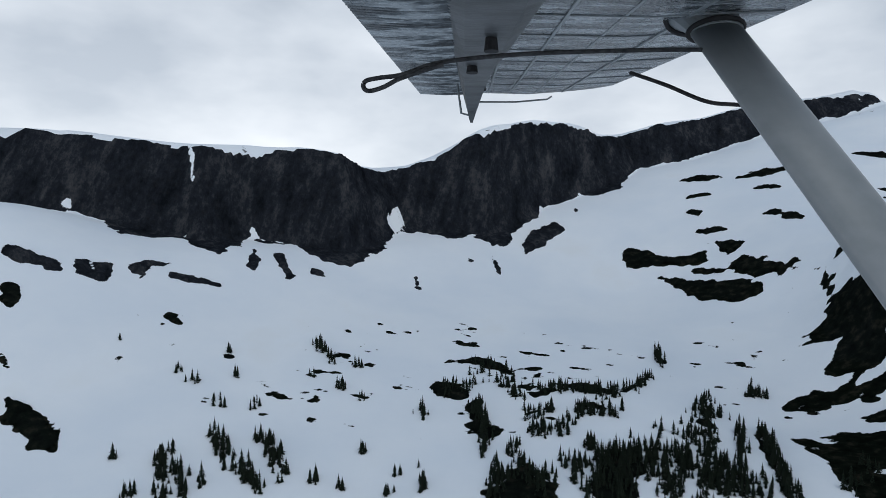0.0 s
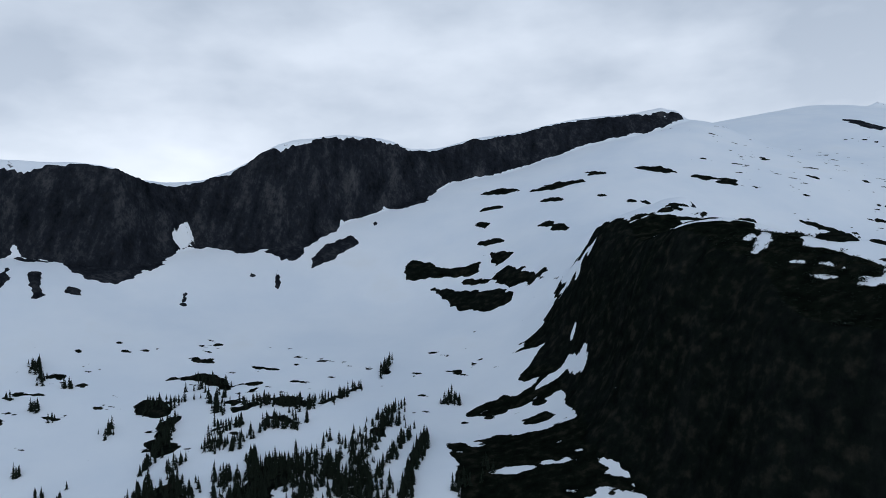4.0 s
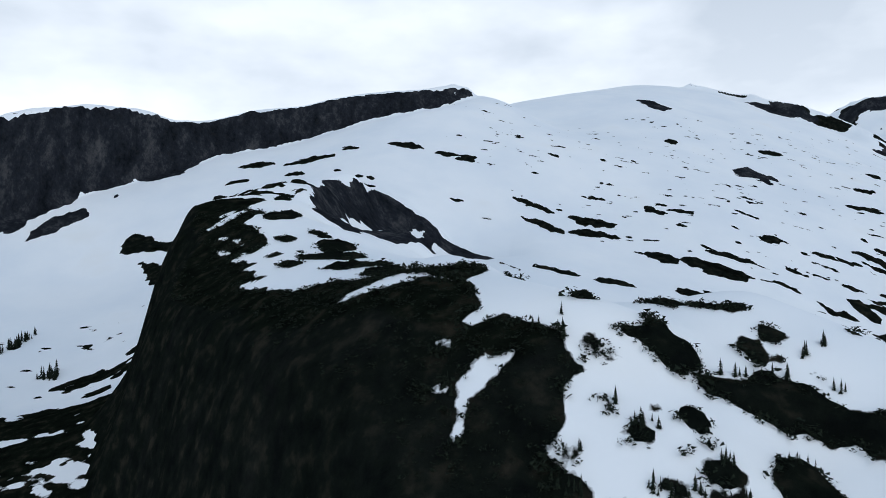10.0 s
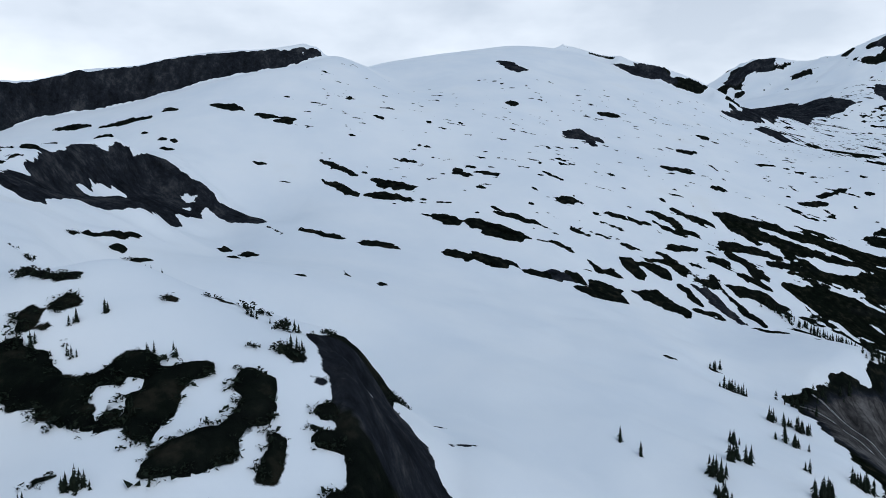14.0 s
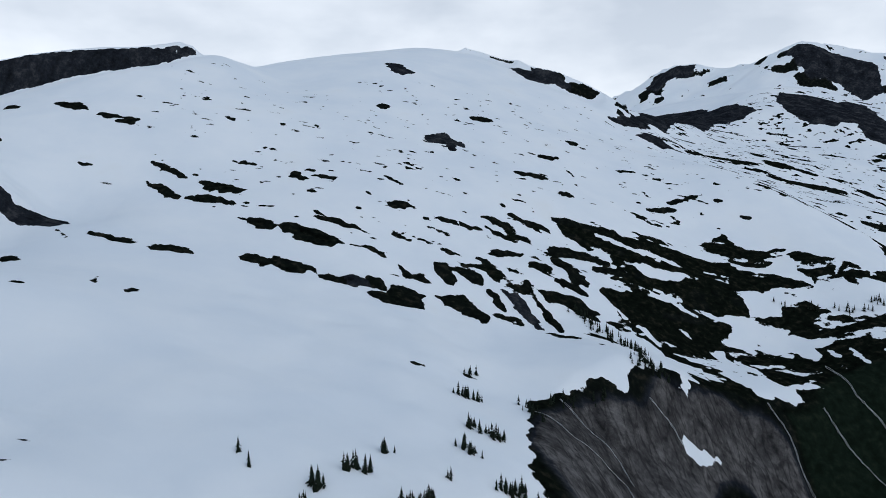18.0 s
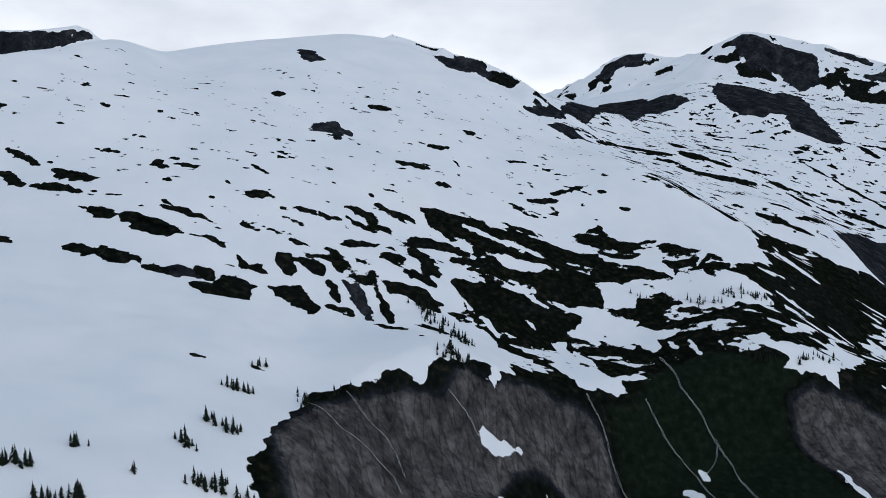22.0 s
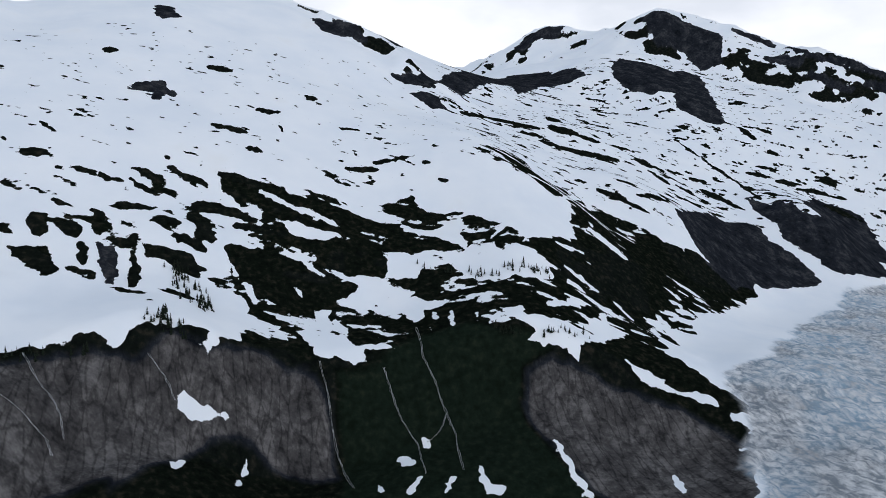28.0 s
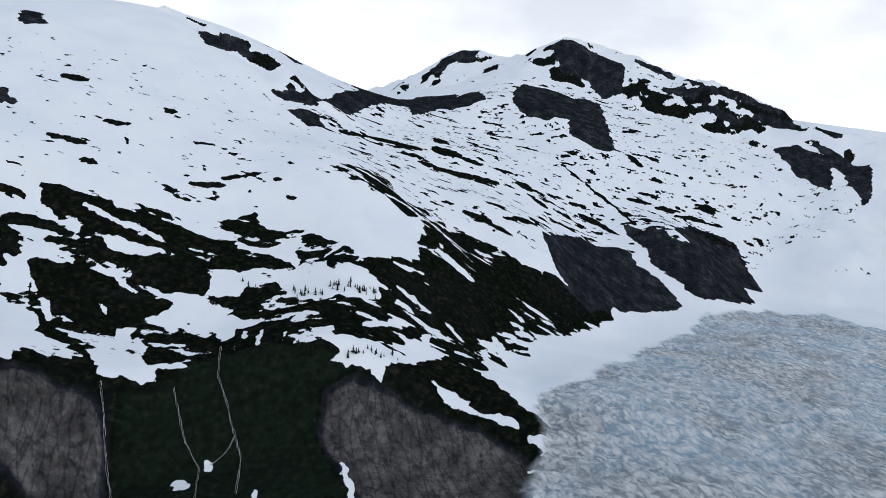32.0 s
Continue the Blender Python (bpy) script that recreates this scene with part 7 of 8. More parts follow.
outline("H", (1326.2, 261.6), (1386.9, 265.6), (1401.8, 235.5), (1382.1, 203.2), (1361.2, 184.9), (1318.3, 137.3), (1267.6, 85.0), (1184.1, 135.9), (1230.5, 227.8))
outline("S", (1366.6, 223.1), (1374.5, 217.8), (1386.2, 216.9), (1363.0, 191.2), (1366.5, 203.0))
outline("S", (1304.8, 266.8), (1311.0, 263.7), (1316.5, 260.0), (1322.1, 256.5), (1328.0, 253.0), (1333.6, 249.0), (1339.8, 245.7), (1341.7, 247.2), (1336.3, 251.2), (1331.8, 256.2), (1326.4, 260.3), (1320.0, 263.4), (1314.3, 267.0), (1306.6, 268.6))
outline("S", (1340.9, 247.4), (1343.6, 244.5), (1346.8, 242.0), (1349.0, 238.6), (1353.4, 237.0), (1358.4, 236.2), (1362.9, 235.0), (1365.5, 237.3), (1362.3, 239.5), (1359.4, 242.1), (1354.2, 242.9), (1351.7, 246.1), (1347.2, 247.5), (1342.7, 248.9))
outline("S", (1343.6, 192.3), (1346.1, 190.7), (1347.8, 188.0), (1350.3, 186.4), (1353.1, 185.4), (1355.9, 184.1), (1358.8, 183.1), (1359.9, 184.6), (1357.8, 186.7), (1355.5, 188.6), (1352.9, 190.0), (1350.2, 191.4), (1347.5, 192.7), (1344.5, 193.5))
outline("S", (1282.5, 187.8), (1280.3, 184.0), (1278.7, 180.4), (1278.1, 177.0), (1277.2, 173.6), (1276.1, 170.2), (1276.1, 167.0), (1277.6, 167.3), (1279.6, 171.0), (1281.1, 174.5), (1283.4, 178.4), (1283.3, 181.6), (1284.2, 185.0), (1284.7, 188.4))
outline("R", (2463, 1508), (2470, 1485), (2488, 1473), (2498, 1455), (2522, 1448), (2532, 1430), (2537, 1406), (2553, 1418), (2555, 1447), (2541, 1463), (2536, 1487), (2519, 1496), (2495, 1507), (2475, 1518))
outline("R", (2450, 1355), (2459, 1341), (2474, 1332), (2483, 1318), (2500, 1311), (2509, 1298), (2520, 1286), (2526, 1292), (2520, 1309), (2518, 1329), (2521, 1354), (2504, 1362), (2485, 1366), (2460, 1365))
outline("R", (2555, 1382), (2537, 1323), (2543, 1288), (2563, 1266), (2592, 1252), (2605, 1225), (2620, 1200), (2626, 1204), (2615, 1232), (2605, 1261), (2579, 1277), (2556, 1297), (2572, 1352), (2581, 1404))
outline("R", (2508, 1255), (2514, 1236), (2515, 1214), (2522, 1197), (2541, 1189), (2550, 1174), (2565, 1162), (2570, 1164), (2563, 1181), (2554, 1196), (2542, 1209), (2534, 1225), (2523, 1241), (2516, 1259))
outline("R", (2026, 1413), (2037, 1395), (2035, 1360), (2053, 1352), (2059, 1330), (2083, 1329), (2108, 1329), (2124, 1347), (2113, 1364), (2111, 1392), (2097, 1406), (2075, 1410), (2058, 1421), (2037, 1426))
outline("R", (2007, 1162), (2005, 1138), (2010, 1120), (2011, 1100), (2014, 1081), (2025, 1069), (2027, 1050), (2044, 1063), (2049, 1087), (2050, 1109), (2047, 1129), (2049, 1152), (2029, 1158), (2025, 1177))
outline("G", (776.0, 208.0), (803.1, 267.8), (852.0, 287.3), (900.3, 292.4), (928.9, 300.4), (974.8, 320.2), (1020.9, 319.7), (1034.9, 301.9), (1039.1, 284.1), (1023.1, 262.0), (965.4, 272.7), (924.0, 263.2), (891.3, 216.5), (853.0, 198.8), (781.7, 152.3))
outline("G", (872.1, 286.0), (910.7, 297.4), (957.8, 314.0), (990.2, 323.1), (1028.4, 318.8), (1037.7, 301.3), (1034.1, 284.1), (1039.1, 256.5), (977.1, 275.0), (933.7, 265.0), (884.7, 203.2))
outline("G", (1200.6, 294.3), (1240.0, 285.7), (1277.3, 268.1), (1327.0, 243.7), (1350.9, 217.7), (1361.4, 183.0), (1287.9, 102.5), (1236.8, 150.7), (1209.5, 186.1), (1197.8, 233.4), (1190.0, 277.0))
outline("V", (1040.0, 323.1), (1075.5, 329.9), (1118.6, 348.4), (1164.7, 334.2), (1205.6, 317.0), (1240.7, 301.8), (1202.7, 292.6), (1190.0, 277.0), (1197.8, 233.4), (1209.5, 186.1), (1205.1, 127.3), (1008.1, 183.6), (1041.0, 255.6), (1038.6, 301.4))
outline("H", (206.9, 418.6), (203.6, 415.7), (194.8, 417.0), (181.5, 402.3), (170.8, 349.8), (168.9, 300.5), (165.8, 279.9), (178.7, 244.6), (251.5, 224.7), (258.1, 362.3))
outline("H", (1405, 573), (1421, 513), (1453, 493), (1484, 472), (1496, 426), (1461, 390), (1435, 399), (1394, 373), (1370, 307), (1347, 334), (1341, 383), (1321, 412), (1293, 429), (1268, 451), (1311, 470), (1355, 481))
outline("R", (1656, 679), (1737, 707), (1783, 671), (1793, 624), (1711, 557), (1656, 543), (1633, 570), (1634, 616))
outline("S", (1402, 526), (1407, 519), (1410, 511), (1416, 505), (1423, 500), (1431, 497), (1439, 494), (1443, 498), (1441, 507), (1436, 513), (1429, 518), (1421, 522), (1414, 526), (1405, 530))
outline("S", (1314, 429), (1319, 425), (1323, 421), (1329, 417), (1336, 415), (1341, 411), (1348, 409), (1351, 412), (1346, 416), (1340, 420), (1336, 424), (1328, 426), (1323, 430), (1317, 432))
outline("S", (1363, 409), (1364, 403), (1367, 400), (1369, 396), (1372, 392), (1376, 389), (1379, 384), (1382, 388), (1381, 394), (1379, 398), (1377, 403), (1373, 406), (1370, 410), (1366, 412))
outline("S", (1429, 414), (1430, 411), (1431, 408), (1433, 406), (1435, 403), (1436, 400), (1438, 398), (1441, 400), (1440, 404), (1439, 407), (1437, 409), (1437, 412), (1434, 414), (1431, 416))
outline("S", (1324, 466), (1330, 465), (1335, 463), (1341, 463), (1349, 466), (1356, 466), (1364, 468), (1366, 471), (1360, 472), (1353, 471), (1348, 472), (1339, 469), (1333, 469), (1327, 469))


def axis(*spans):
    """Lines of the plan: (start, end, spacing) one after another."""
    out = [np.arange(a, b, s) for a, b, s in spans]
    return np.concatenate(out + [np.array([spans[-1][1]])])


def sheet(name, xs, ys, z, mat, **fields):
    nx, ny = len(xs), len(ys)
    X, Y = np.meshgrid(xs, ys)
    me = bpy.data.meshes.new(name)
    me.vertices.add(nx * ny)
    me.vertices.foreach_set("co", np.stack([X, Y, z], -1).ravel())
    i = (np.arange(ny - 1)[:, None] * nx + np.arange(nx - 1)).ravel()
    quads = np.stack([i, i + 1, i + nx + 1, i + nx], 1)
    me.loops.add(quads.size)
    me.loops.foreach_set("vertex_index", quads.ravel())
    me.polygons.add(len(quads))
    me.polygons.foreach_set("loop_start", np.arange(len(quads)) * 4)
    me.polygons.foreach_set("use_smooth", np.ones(len(quads), bool))
    for key, value in fields.items():
        a = me.attributes.new(key, "FLOAT", "POINT")
        a.data.foreach_set("value", value.ravel().astype(np.float32))
    me.update(calc_edges=True)
    me.materials.append(mat)
    return new(name, me)


def inside(points, x, y):
    """Distance to an outline, in metres: plus inside it, minus outside."""
    d = np.full(x.shape, 1e9)
    odd = np.zeros(x.shape, bool)
    for (ax, ay), (bx, by) in zip(points, (*points[1:], points[0])):
        dx, dy = bx - ax, by - ay
        f = np.clip(((x - ax) * dx + (y - ay) * dy) / (dx * dx + dy * dy + 1e-9), 0, 1)
        d = np.minimum(d, np.hypot(x - ax - f * dx, y - ay - f * dy))
        odd ^= ((ay > y) != (by > y)) & (x < ax + (y - ay) * dx / (dy if abs(dy) > 1e-9 else 1e-9))
    return np.where(odd, d, -d)


def turned(x, y, degrees):
    c, s = math.cos(radians(degrees)), math.sin(radians(degrees))
    return x * c + y * s, y * c - x * s


def field(points, soft, x, y):
    """1 inside an outline, 0 well outside it."""
    return rise(-soft, soft, inside(points, x, y))


OUTCROPS = []


def cover(x, y, z_slope):
    """How far into bare ground (plus) or snow (minus) each place lies, in metres, and how stony it is."""
    # snow clings to steeper ground round the whaleback
    hold = 43 + 20 * field(((338, 200), (338, 640), (620, 640), (620, 150), (480, 150), (480, 200)), 20, x, y)
    b = (z_slope - hold) * 0.8 + 4 * rough(x, y, 22, 91) + 6 * np.clip(1 - np.abs(z_slope - hold) / 16, 0, 1) * rough(x, 0.4 * y, 14, 93, 4)
    # little stone on steep faces: the buttress's shade is put into their dark colour
    st = np.clip((z_slope - 36) / 16, 0, 0.07)
    ic = np.zeros_like(x)
    # strewn ledges, long on the strike of the slope
    u, v = turned(x, y, STRIKE)
    wide, small = rough(u / 2.4, v, 12, 31, 4) * 10, rough(u / 2.0, v, 6.5, 35, 3) * 10
    for points, soft, less, coarse in LEDGES:
        b = np.maximum(b, np.clip((wide if coarse else small) - less - 9 * (1 - field(points, soft, x, y)), -6, 5))
    by = close_by(HEADWALL, x, y, 60)
    d, h = along(HEADWALL, x[by] + 4 * grain(x[by], y[by], 40, 7), y[by] + 4 * grain(x[by], y[by], 40, 8))
    st[by] = np.where((d > -12) & (d < 60) & (h > 6), 0.75, st[by])
    b[by] = np.where((d > 28.5) & (d < 75) & (h > 6), np.minimum(b[by], -2), b[by])
    for kind, points in PATCHES:
        px, py = [p[0] for p in points], [p[1] for p in points]
        m = 26 if kind in "IGV" else 12
        j = slice(*np.searchsorted(y[:, 0], (min(py) - m, max(py) + m)))
        i = slice(*np.searchsorted(x[0], (min(px) - m, max(px) + m)))
        if x[j, i].size == 0:
            continue
        gx, gy = x[j, i], y[j, i]
        d = inside(points, gx, gy)
        deep = max(d.max(), 0.5)
        # the near dome shows finer edges than the far slopes
        near = 0.3 if 270 < sum(px) / len(px) < 575 and sum(py) / len(py) < 300 else 0.55
        if kind in "HRS":
            amp, size = near * min(0.9 * deep, 9), min(6 + 1.5 * deep, 26) * (0.4 + 0.6 * near)
            d = inside(points, gx + amp * rough(gx, gy, size, 81), gy + amp * rough(gx, gy, size, 86))
        if kind == "I":
            ic[j, i] = np.maximum(ic[j, i], rise(-7, 7, d + 26 * rough(gx, gy, 45, 95)))
        elif kind in "GV":
            k = rise(-5, 5, d + 12 * rough(gx, gy, 40, 21))
            st[j, i] = st[j, i] * (1 - k) + k * (1.0 if kind == "G" else -0.4)
        else:
            # frayed edges, coarser on larger patches
            tu, tv = turned(gx, gy, STRIKE)
            fray = 0.35 if near < 0.5 else 0.95
            d = d + fray * min(0.5 * deep, 6) * rough(tu / 1.8, tv, min(5 + 1.2 * deep, 16), 23) + min(0.4 * deep, 1.7) * fray * grain(gx, gy, 3.5 if near < 0.5 else 5, 29)
            if kind == "S":
                if deep > 6:
                    d = np.minimum(d, 4.2 - rough(tu / 2.6, tv, 13, 39, 4) * 9)
                b[j, i] = np.minimum(b[j, i], -d)
            else:
                if deep > 25 and kind == "H":
                    flecks = rough(tu / 2.6, tv, 12, 37, 4) * 9 - 3.3 + 1.5 * rise(330, 380, gy) - np.clip((z_slope[j, i] - 30) * 0.6, 0, 9) - 9 * rise(600, 700, gx) * rise(325, 290, gy)
                    d = np.minimum(d, -flecks)
                b[j, i] = np.maximum(b[j, i], d)
                if 1.0 < deep < 16:
                    OUTCROPS.append((kind, j, i, d))
                if kind == "R":
                    st[j, i] = np.where(d > -4, np.maximum(st[j, i], 0.75), st[j, i])
    # the edges of the snow on the far slopes are ragged, strung out along the strike
    far = 1 - field(((255, -80), (255, 330), (575, 330), (575, -80)), 12, x, y)
    b = b + far * np.clip(1.4 - np.abs(b) / 7, 0, 1) * (3.4 * rough(u / 1.7, v, 15, 201, 4) + 1.2 * grain(u / 1.3, v, 4.5, 207))
    return b, st, ic


STRIKE = -18
LEDGES = (
    (((692, 530), (791, 542), (884, 577), (973, 582), (1107, 572), (1090, 445), (1002, 375), (919, 299), (887, 346), (824, 408), (757, 449), (696, 490)), 22, 3.0, True),
    (((480, 1000), (480, 600), (700, 480), (1000, 520), (1300, 600), (1500, 700), (1500, 1100)), 60, 5.3, False),
    (((1250, 640), (1400, 560), (1900, 660), (2400, 720), (2400, 1500), (1500, 1500), (1300, 900)), 60, 4.0, True),
    (((1300, 640), (1450, 560), (1900, 660), (2600, 720), (2600, 1500), (1500, 1500), (1300, 900)), 60, 4.3, False),
    (((-260, 480), (-50, 560), (250, 560), (230, 400), (-50, 330), (-250, 360)), 60, 4.6, False),
)
XS = axis((-1400, -420, 20), (-420, 270, 2.4), (270, 590, 1.25), (590, 1300, 1.9), (1300, 2000, 2.7), (2000, 2700, 6), (2700, 4300, 30))
YS = axis((-900, -60, 20), (-60, 0, 4), (0, 330, 1.35), (330, 640, 1.9), (640, 900, 2.4), (900, 1500, 4.5), (1500, 2000, 8), (2000, 3300, 40))
GX, GY = np.meshgrid(XS, YS)
GZ = land(GX, GY)
slope = np.degrees(np.arctan(np.hypot(np.gradient(GZ, XS, axis=1), np.gradient(GZ, YS, axis=0))))
bare, stone, ice = cover(GX, GY, slope)
# rock is craggy: ribs and gullies run down the steep faces; broken ice stands in ridges
steep = np.clip(bare / 6, 0, 1) * np.clip((slope - 33) / 22, 0, 1)
steep *= 1 - 0.75 * field(((330, 360), (330, 620), (520, 620), (520, 420)), 25, GX, GY)
ribs = 0.42 - np.abs(rough(GX + 0.35 * GY, 0.34 * GY, 30, 61, 4))
GZ = GZ + steep * (7.0 * ribs + 2.2 * rough(GX, GY, 12, 66)) + np.clip(bare / 4, 0, 1) * 0.8 * np.abs(grain(GX, GY, 6, 69))
GZ = GZ + np.clip(1 - bare / 3, 0, 1) * (1.3 * rough(GX, GY, 75, 121, 3) + 0.3 * rough(GX, GY, 17, 125, 2))
u, v = turned(GX, GY, 35)
wu = u + 14 * grain(GX, GY, 60, 72)
GZ = GZ + ice * (7.0 * np.abs(rough(wu, v / 2.2, 19, 71, 3)) + 3.0 * np.abs(grain(wu, v / 1.5, 8, 77)) - 3)
ground = sheet("ground", XS, YS, GZ, GROUND, bare=bare, stone=stone, ice=ice)
tagged(ground, "snow-covered mountain ground with dark bare rock and heath", "ground", kind="structure")


# ---- things ----
def part(name, bm, mat, parent, label=""):
    me = bpy.data.meshes.new(name)
    bm.to_mesh(me)
    bm.free()
    me.materials.append(mat)
    ob = new(name, me)
    ob.parent = parent
    return tagged(ob, label) if label else ob


def height(x, y):
    """Height of the finished ground at one place."""
    i = int(np.clip(np.searchsorted(XS, x) - 1, 0, len(XS) - 2))
    j = int(np.clip(np.searchsorted(YS, y) - 1, 0, len(YS) - 2))
    fx, fy = (x - XS[i]) / (XS[i + 1] - XS[i]), (y - YS[j]) / (YS[j + 1] - YS[j])
    return float((GZ[j, i] * (1 - fx) + GZ[j, i + 1] * fx) * (1 - fy) + (GZ[j + 1, i] * (1 - fx) + GZ[j + 1, i + 1] * fx) * fy)


def pieces(cells):
    """The connected groups of cells, largest first."""
    left, out = {(int(p), int(q)) for p, q in zip(*np.nonzero(cells))}, []
    while left:
        queue = [left.pop()]
        for p, q in queue:
            for near in ((p + 1, q), (p - 1, q), (p, q + 1), (p, q - 1)):
                if near in left:
                    left.remove(near)
                    queue.append(near)
        out.append(queue)
    return sorted(out, key=len, reverse=True)


def build_outcrops():
    """Each bare patch that stands clear of the snow is a low hump of its own, let into the ground."""
    look_of = {"R": ("rock_outcrop", "dark grey rock outcrop breaking through the snow", "rock", "rock outcrops"),
               "H": ("heath_patch", "dark low heath on rock, free of snow", "heath patch", "heath patches")}
    for kind, j, i, d in OUTCROPS:
        d = np.minimum(d, bare[j, i] + 0.2)
        keep = d > -1.2
        if keep.sum() < 9:
            continue
        x, y = GX[j, i], GY[j, i]
        bumps = np.abs(grain(x, y, 4.5, 111)) + 0.5 * np.abs(grain(x, y, 2.4, 113))
        z = GZ[j, i] + np.clip(d, -1.2, 2.5) * 0.42 + np.clip(d, 0, 1) * bumps * 0.8 - 0.1
        cells = keep[:-1, :-1] & keep[1:, :-1] & keep[:-1, 1:] & keep[1:, 1:]
        for piece in pieces(cells)[:4]:
            if len(piece) < 5:
                continue
            p, q = np.array(piece).T
            corner = np.stack([p * x.shape[1] + q, p * x.shape[1] + q + 1, (p + 1) * x.shape[1] + q + 1, (p + 1) * x.shape[1] + q], 1)
            used, faces = np.unique(corner, return_inverse=True)
            name, label, category, group = look_of[kind]
            me = bpy.data.meshes.new(name)
            me.from_pydata(np.stack([x.ravel()[used], y.ravel()[used], z.ravel()[used]], 1).tolist(), [], faces.reshape(-1, 4).tolist())
            for key, value in (("bare", d.ravel()[used] + 1.0), ("stone", np.full(len(used), 0.75 if kind == "R" else 0.05)), ("ice", np.zeros(len(used)))):
                at = me.attributes.new(key, "FLOAT", "POINT")
                at.data.foreach_set("value", value.astype(np.float32))
            me.polygons.foreach_set("use_smooth", [True] * len(me.polygons))
            me.materials.append(GROUND)
            tagged(new(name, me), label, category, group)


build_outcrops()


def crown_mesh(bm, rnd, tall, wide, at=(0, 0, 0), whorls=9):
    """Whorls of drooping boughs round a stem, sparse and uneven like a wind-worn mountain conifer."""
    ox, oy, oz = at
    for k in range(whorls):
        f = k / (whorls - 1)
        z = oz + tall * (0.10 + 0.84 * f)
        reach = wide * (1 - f) ** 0.8 * rnd.uniform(0.75, 1.2) + 0.03 * tall
        drop = tall * 0.085 * rnd.uniform(0.8, 1.5)
        n = 6 if f < 0.7 else 4
        turn = rnd.uniform(0, 6.28)
        for a in range(n):
            if rnd.random() < 0.12:
                continue
            t = turn + 6.283 * a / n + rnd.uniform(-0.25, 0.25)
            r = reach * rnd.uniform(0.6, 1.15)
            w = 6.283 / n * 0.62
            top = bm.verts.new((ox, oy, z + drop * 0.9))
            tip = bm.verts.new((ox + r * math.cos(t), oy + r * math.sin(t), z - drop))
            la = bm.verts.new((ox + 0.62 * r * math.cos(t - w), oy + 0.62 * r * math.sin(t - w), z - drop * 0.45))
            lb = bm.verts.new((ox + 0.62 * r * math.cos(t + w), oy + 0.62 * r * math.sin(t + w), z - drop * 0.45))
            bm.faces.new((top, la, tip))
            bm.faces.new((top, tip, lb))
    a, b, c = (bm.verts.new((ox + 0.02 * tall * math.cos(q), oy + 0.02 * tall * math.sin(q), oz + 0.88 * tall)) for q in (0, 2.1, 4.2))
    t = bm.verts.new((ox, oy, oz + tall))
    for p, q in ((a, b), (b, c), (c, a)):
        bm.faces.new((p, q, t))


def trunk_mesh(bm, tall, at=(0, 0, 0)):
    ox, oy, oz = at
    rings = []
    for f, r in ((-0.06, 0.030), (0.12, 0.022), (0.6, 0.012), (0.95, 0.003)):
        rings.append([bm.verts.new((ox + r * tall * math.cos(a * 1.2566), oy + r * tall * math.sin(a * 1.2566), oz + f * tall)) for a in range(5)])
    for lo, hi in zip(rings, rings[1:]):
        for a in range(5):
            bm.faces.new((lo[a], lo[(a + 1) % 5], hi[(a + 1) % 5], hi[a]))


STANDS = []


def stand(ax, ay, bx, by, count, stray):
    STANDS.append((ax, ay, bx, by, count, stray))


# stands of conifers: from, to (metres east and north), how many, how far they stray
stand(-233, 421, -233, 421, 2, 3.3)
stand(-194, 410, -168, 399, 8, 2.3)
stand(-158, 391, -146, 381, 5, 2.2)
stand(-167, 441, -167, 441, 3, 3.2)
stand(-151, 417, -151, 417, 3, 2.3)
stand(-130, 389, -129, 387, 4, 2.9)
stand(-142, 353, -128, 332, 12, 2.4)
stand(-124, 330, -102, 313, 16, 2.5)
stand(-117, 357, -110, 350, 7, 2.0)
stand(-111, 355, -94, 327, 18, 2.6)
stand(-160, 333, -146, 303, 22, 4.0)
stand(-146, 321, -136, 304, 10, 2.5)
stand(-135, 318, -131, 309, 6, 2.5)
stand(-166, 304, -160, 301, 6, 2.5)
stand(-116, 479, -97, 455, 14, 2.5)
stand(-85, 454, -77, 452, 4, 2.0)
stand(-86, 420, -83, 418, 5, 2.2)
stand(-108, 432, -106, 431, 3, 1.5)
stand(-72, 409, -69, 409, 3, 1.5)
stand(-60, 354, -59, 353, 5, 1.9)
stand(-79, 325, -77, 324, 6, 1.8)
stand(-65, 321, -65, 320, 4, 1.8)
stand(-37, 402, -28, 396, 7, 2.1)
stand(-24, 324, -23, 323, 6, 2.4)
stand(-43, 320, -39, 318, 4, 2.4)
stand(-183, 326, -182, 325, 2, 1.0)
stand(-20, 341, -38, 332, 4, 2.5)
stand(-18, 430, 3, 439, 22, 5.2)
stand(16, 441, 28, 426, 9, 3.1)
stand(45, 427, 89, 419, 26, 3.0)
stand(99, 413, 115, 445, 9, 2.2)
stand(132, 500, 129, 477, 8, 2.2)
stand(29, 400, 45, 402, 8, 1.8)
stand(61, 400, 86, 393, 14, 2.1)
stand(31, 378, 52, 384, 9, 2.3)
stand(-1, 411, 10, 370, 22, 3.6)
stand(6, 358, 6, 355, 8, 3.2)
stand(23, 363, 24, 357, 5, 2.3)
stand(64, 360, 63, 355, 7, 2.6)
stand(70, 346, 84, 339, 34, 5.0)
stand(10, 324, 21, 333, 25, 4.7)
stand(32, 332, 42, 329, 16, 3.6)
stand(56, 340, 57, 335, 8, 2.5)
stand(90, 339, 91, 336, 8, 2.5)
stand(108, 337, 105, 327, 16, 3.8)
stand(73, 320, 74, 318, 16, 4.2)
stand(138, 407, 131, 376, 18, 3.3)
stand(116, 361, 130, 366, 11, 2.7)
stand(142, 360, 127, 308, 18, 2.4)
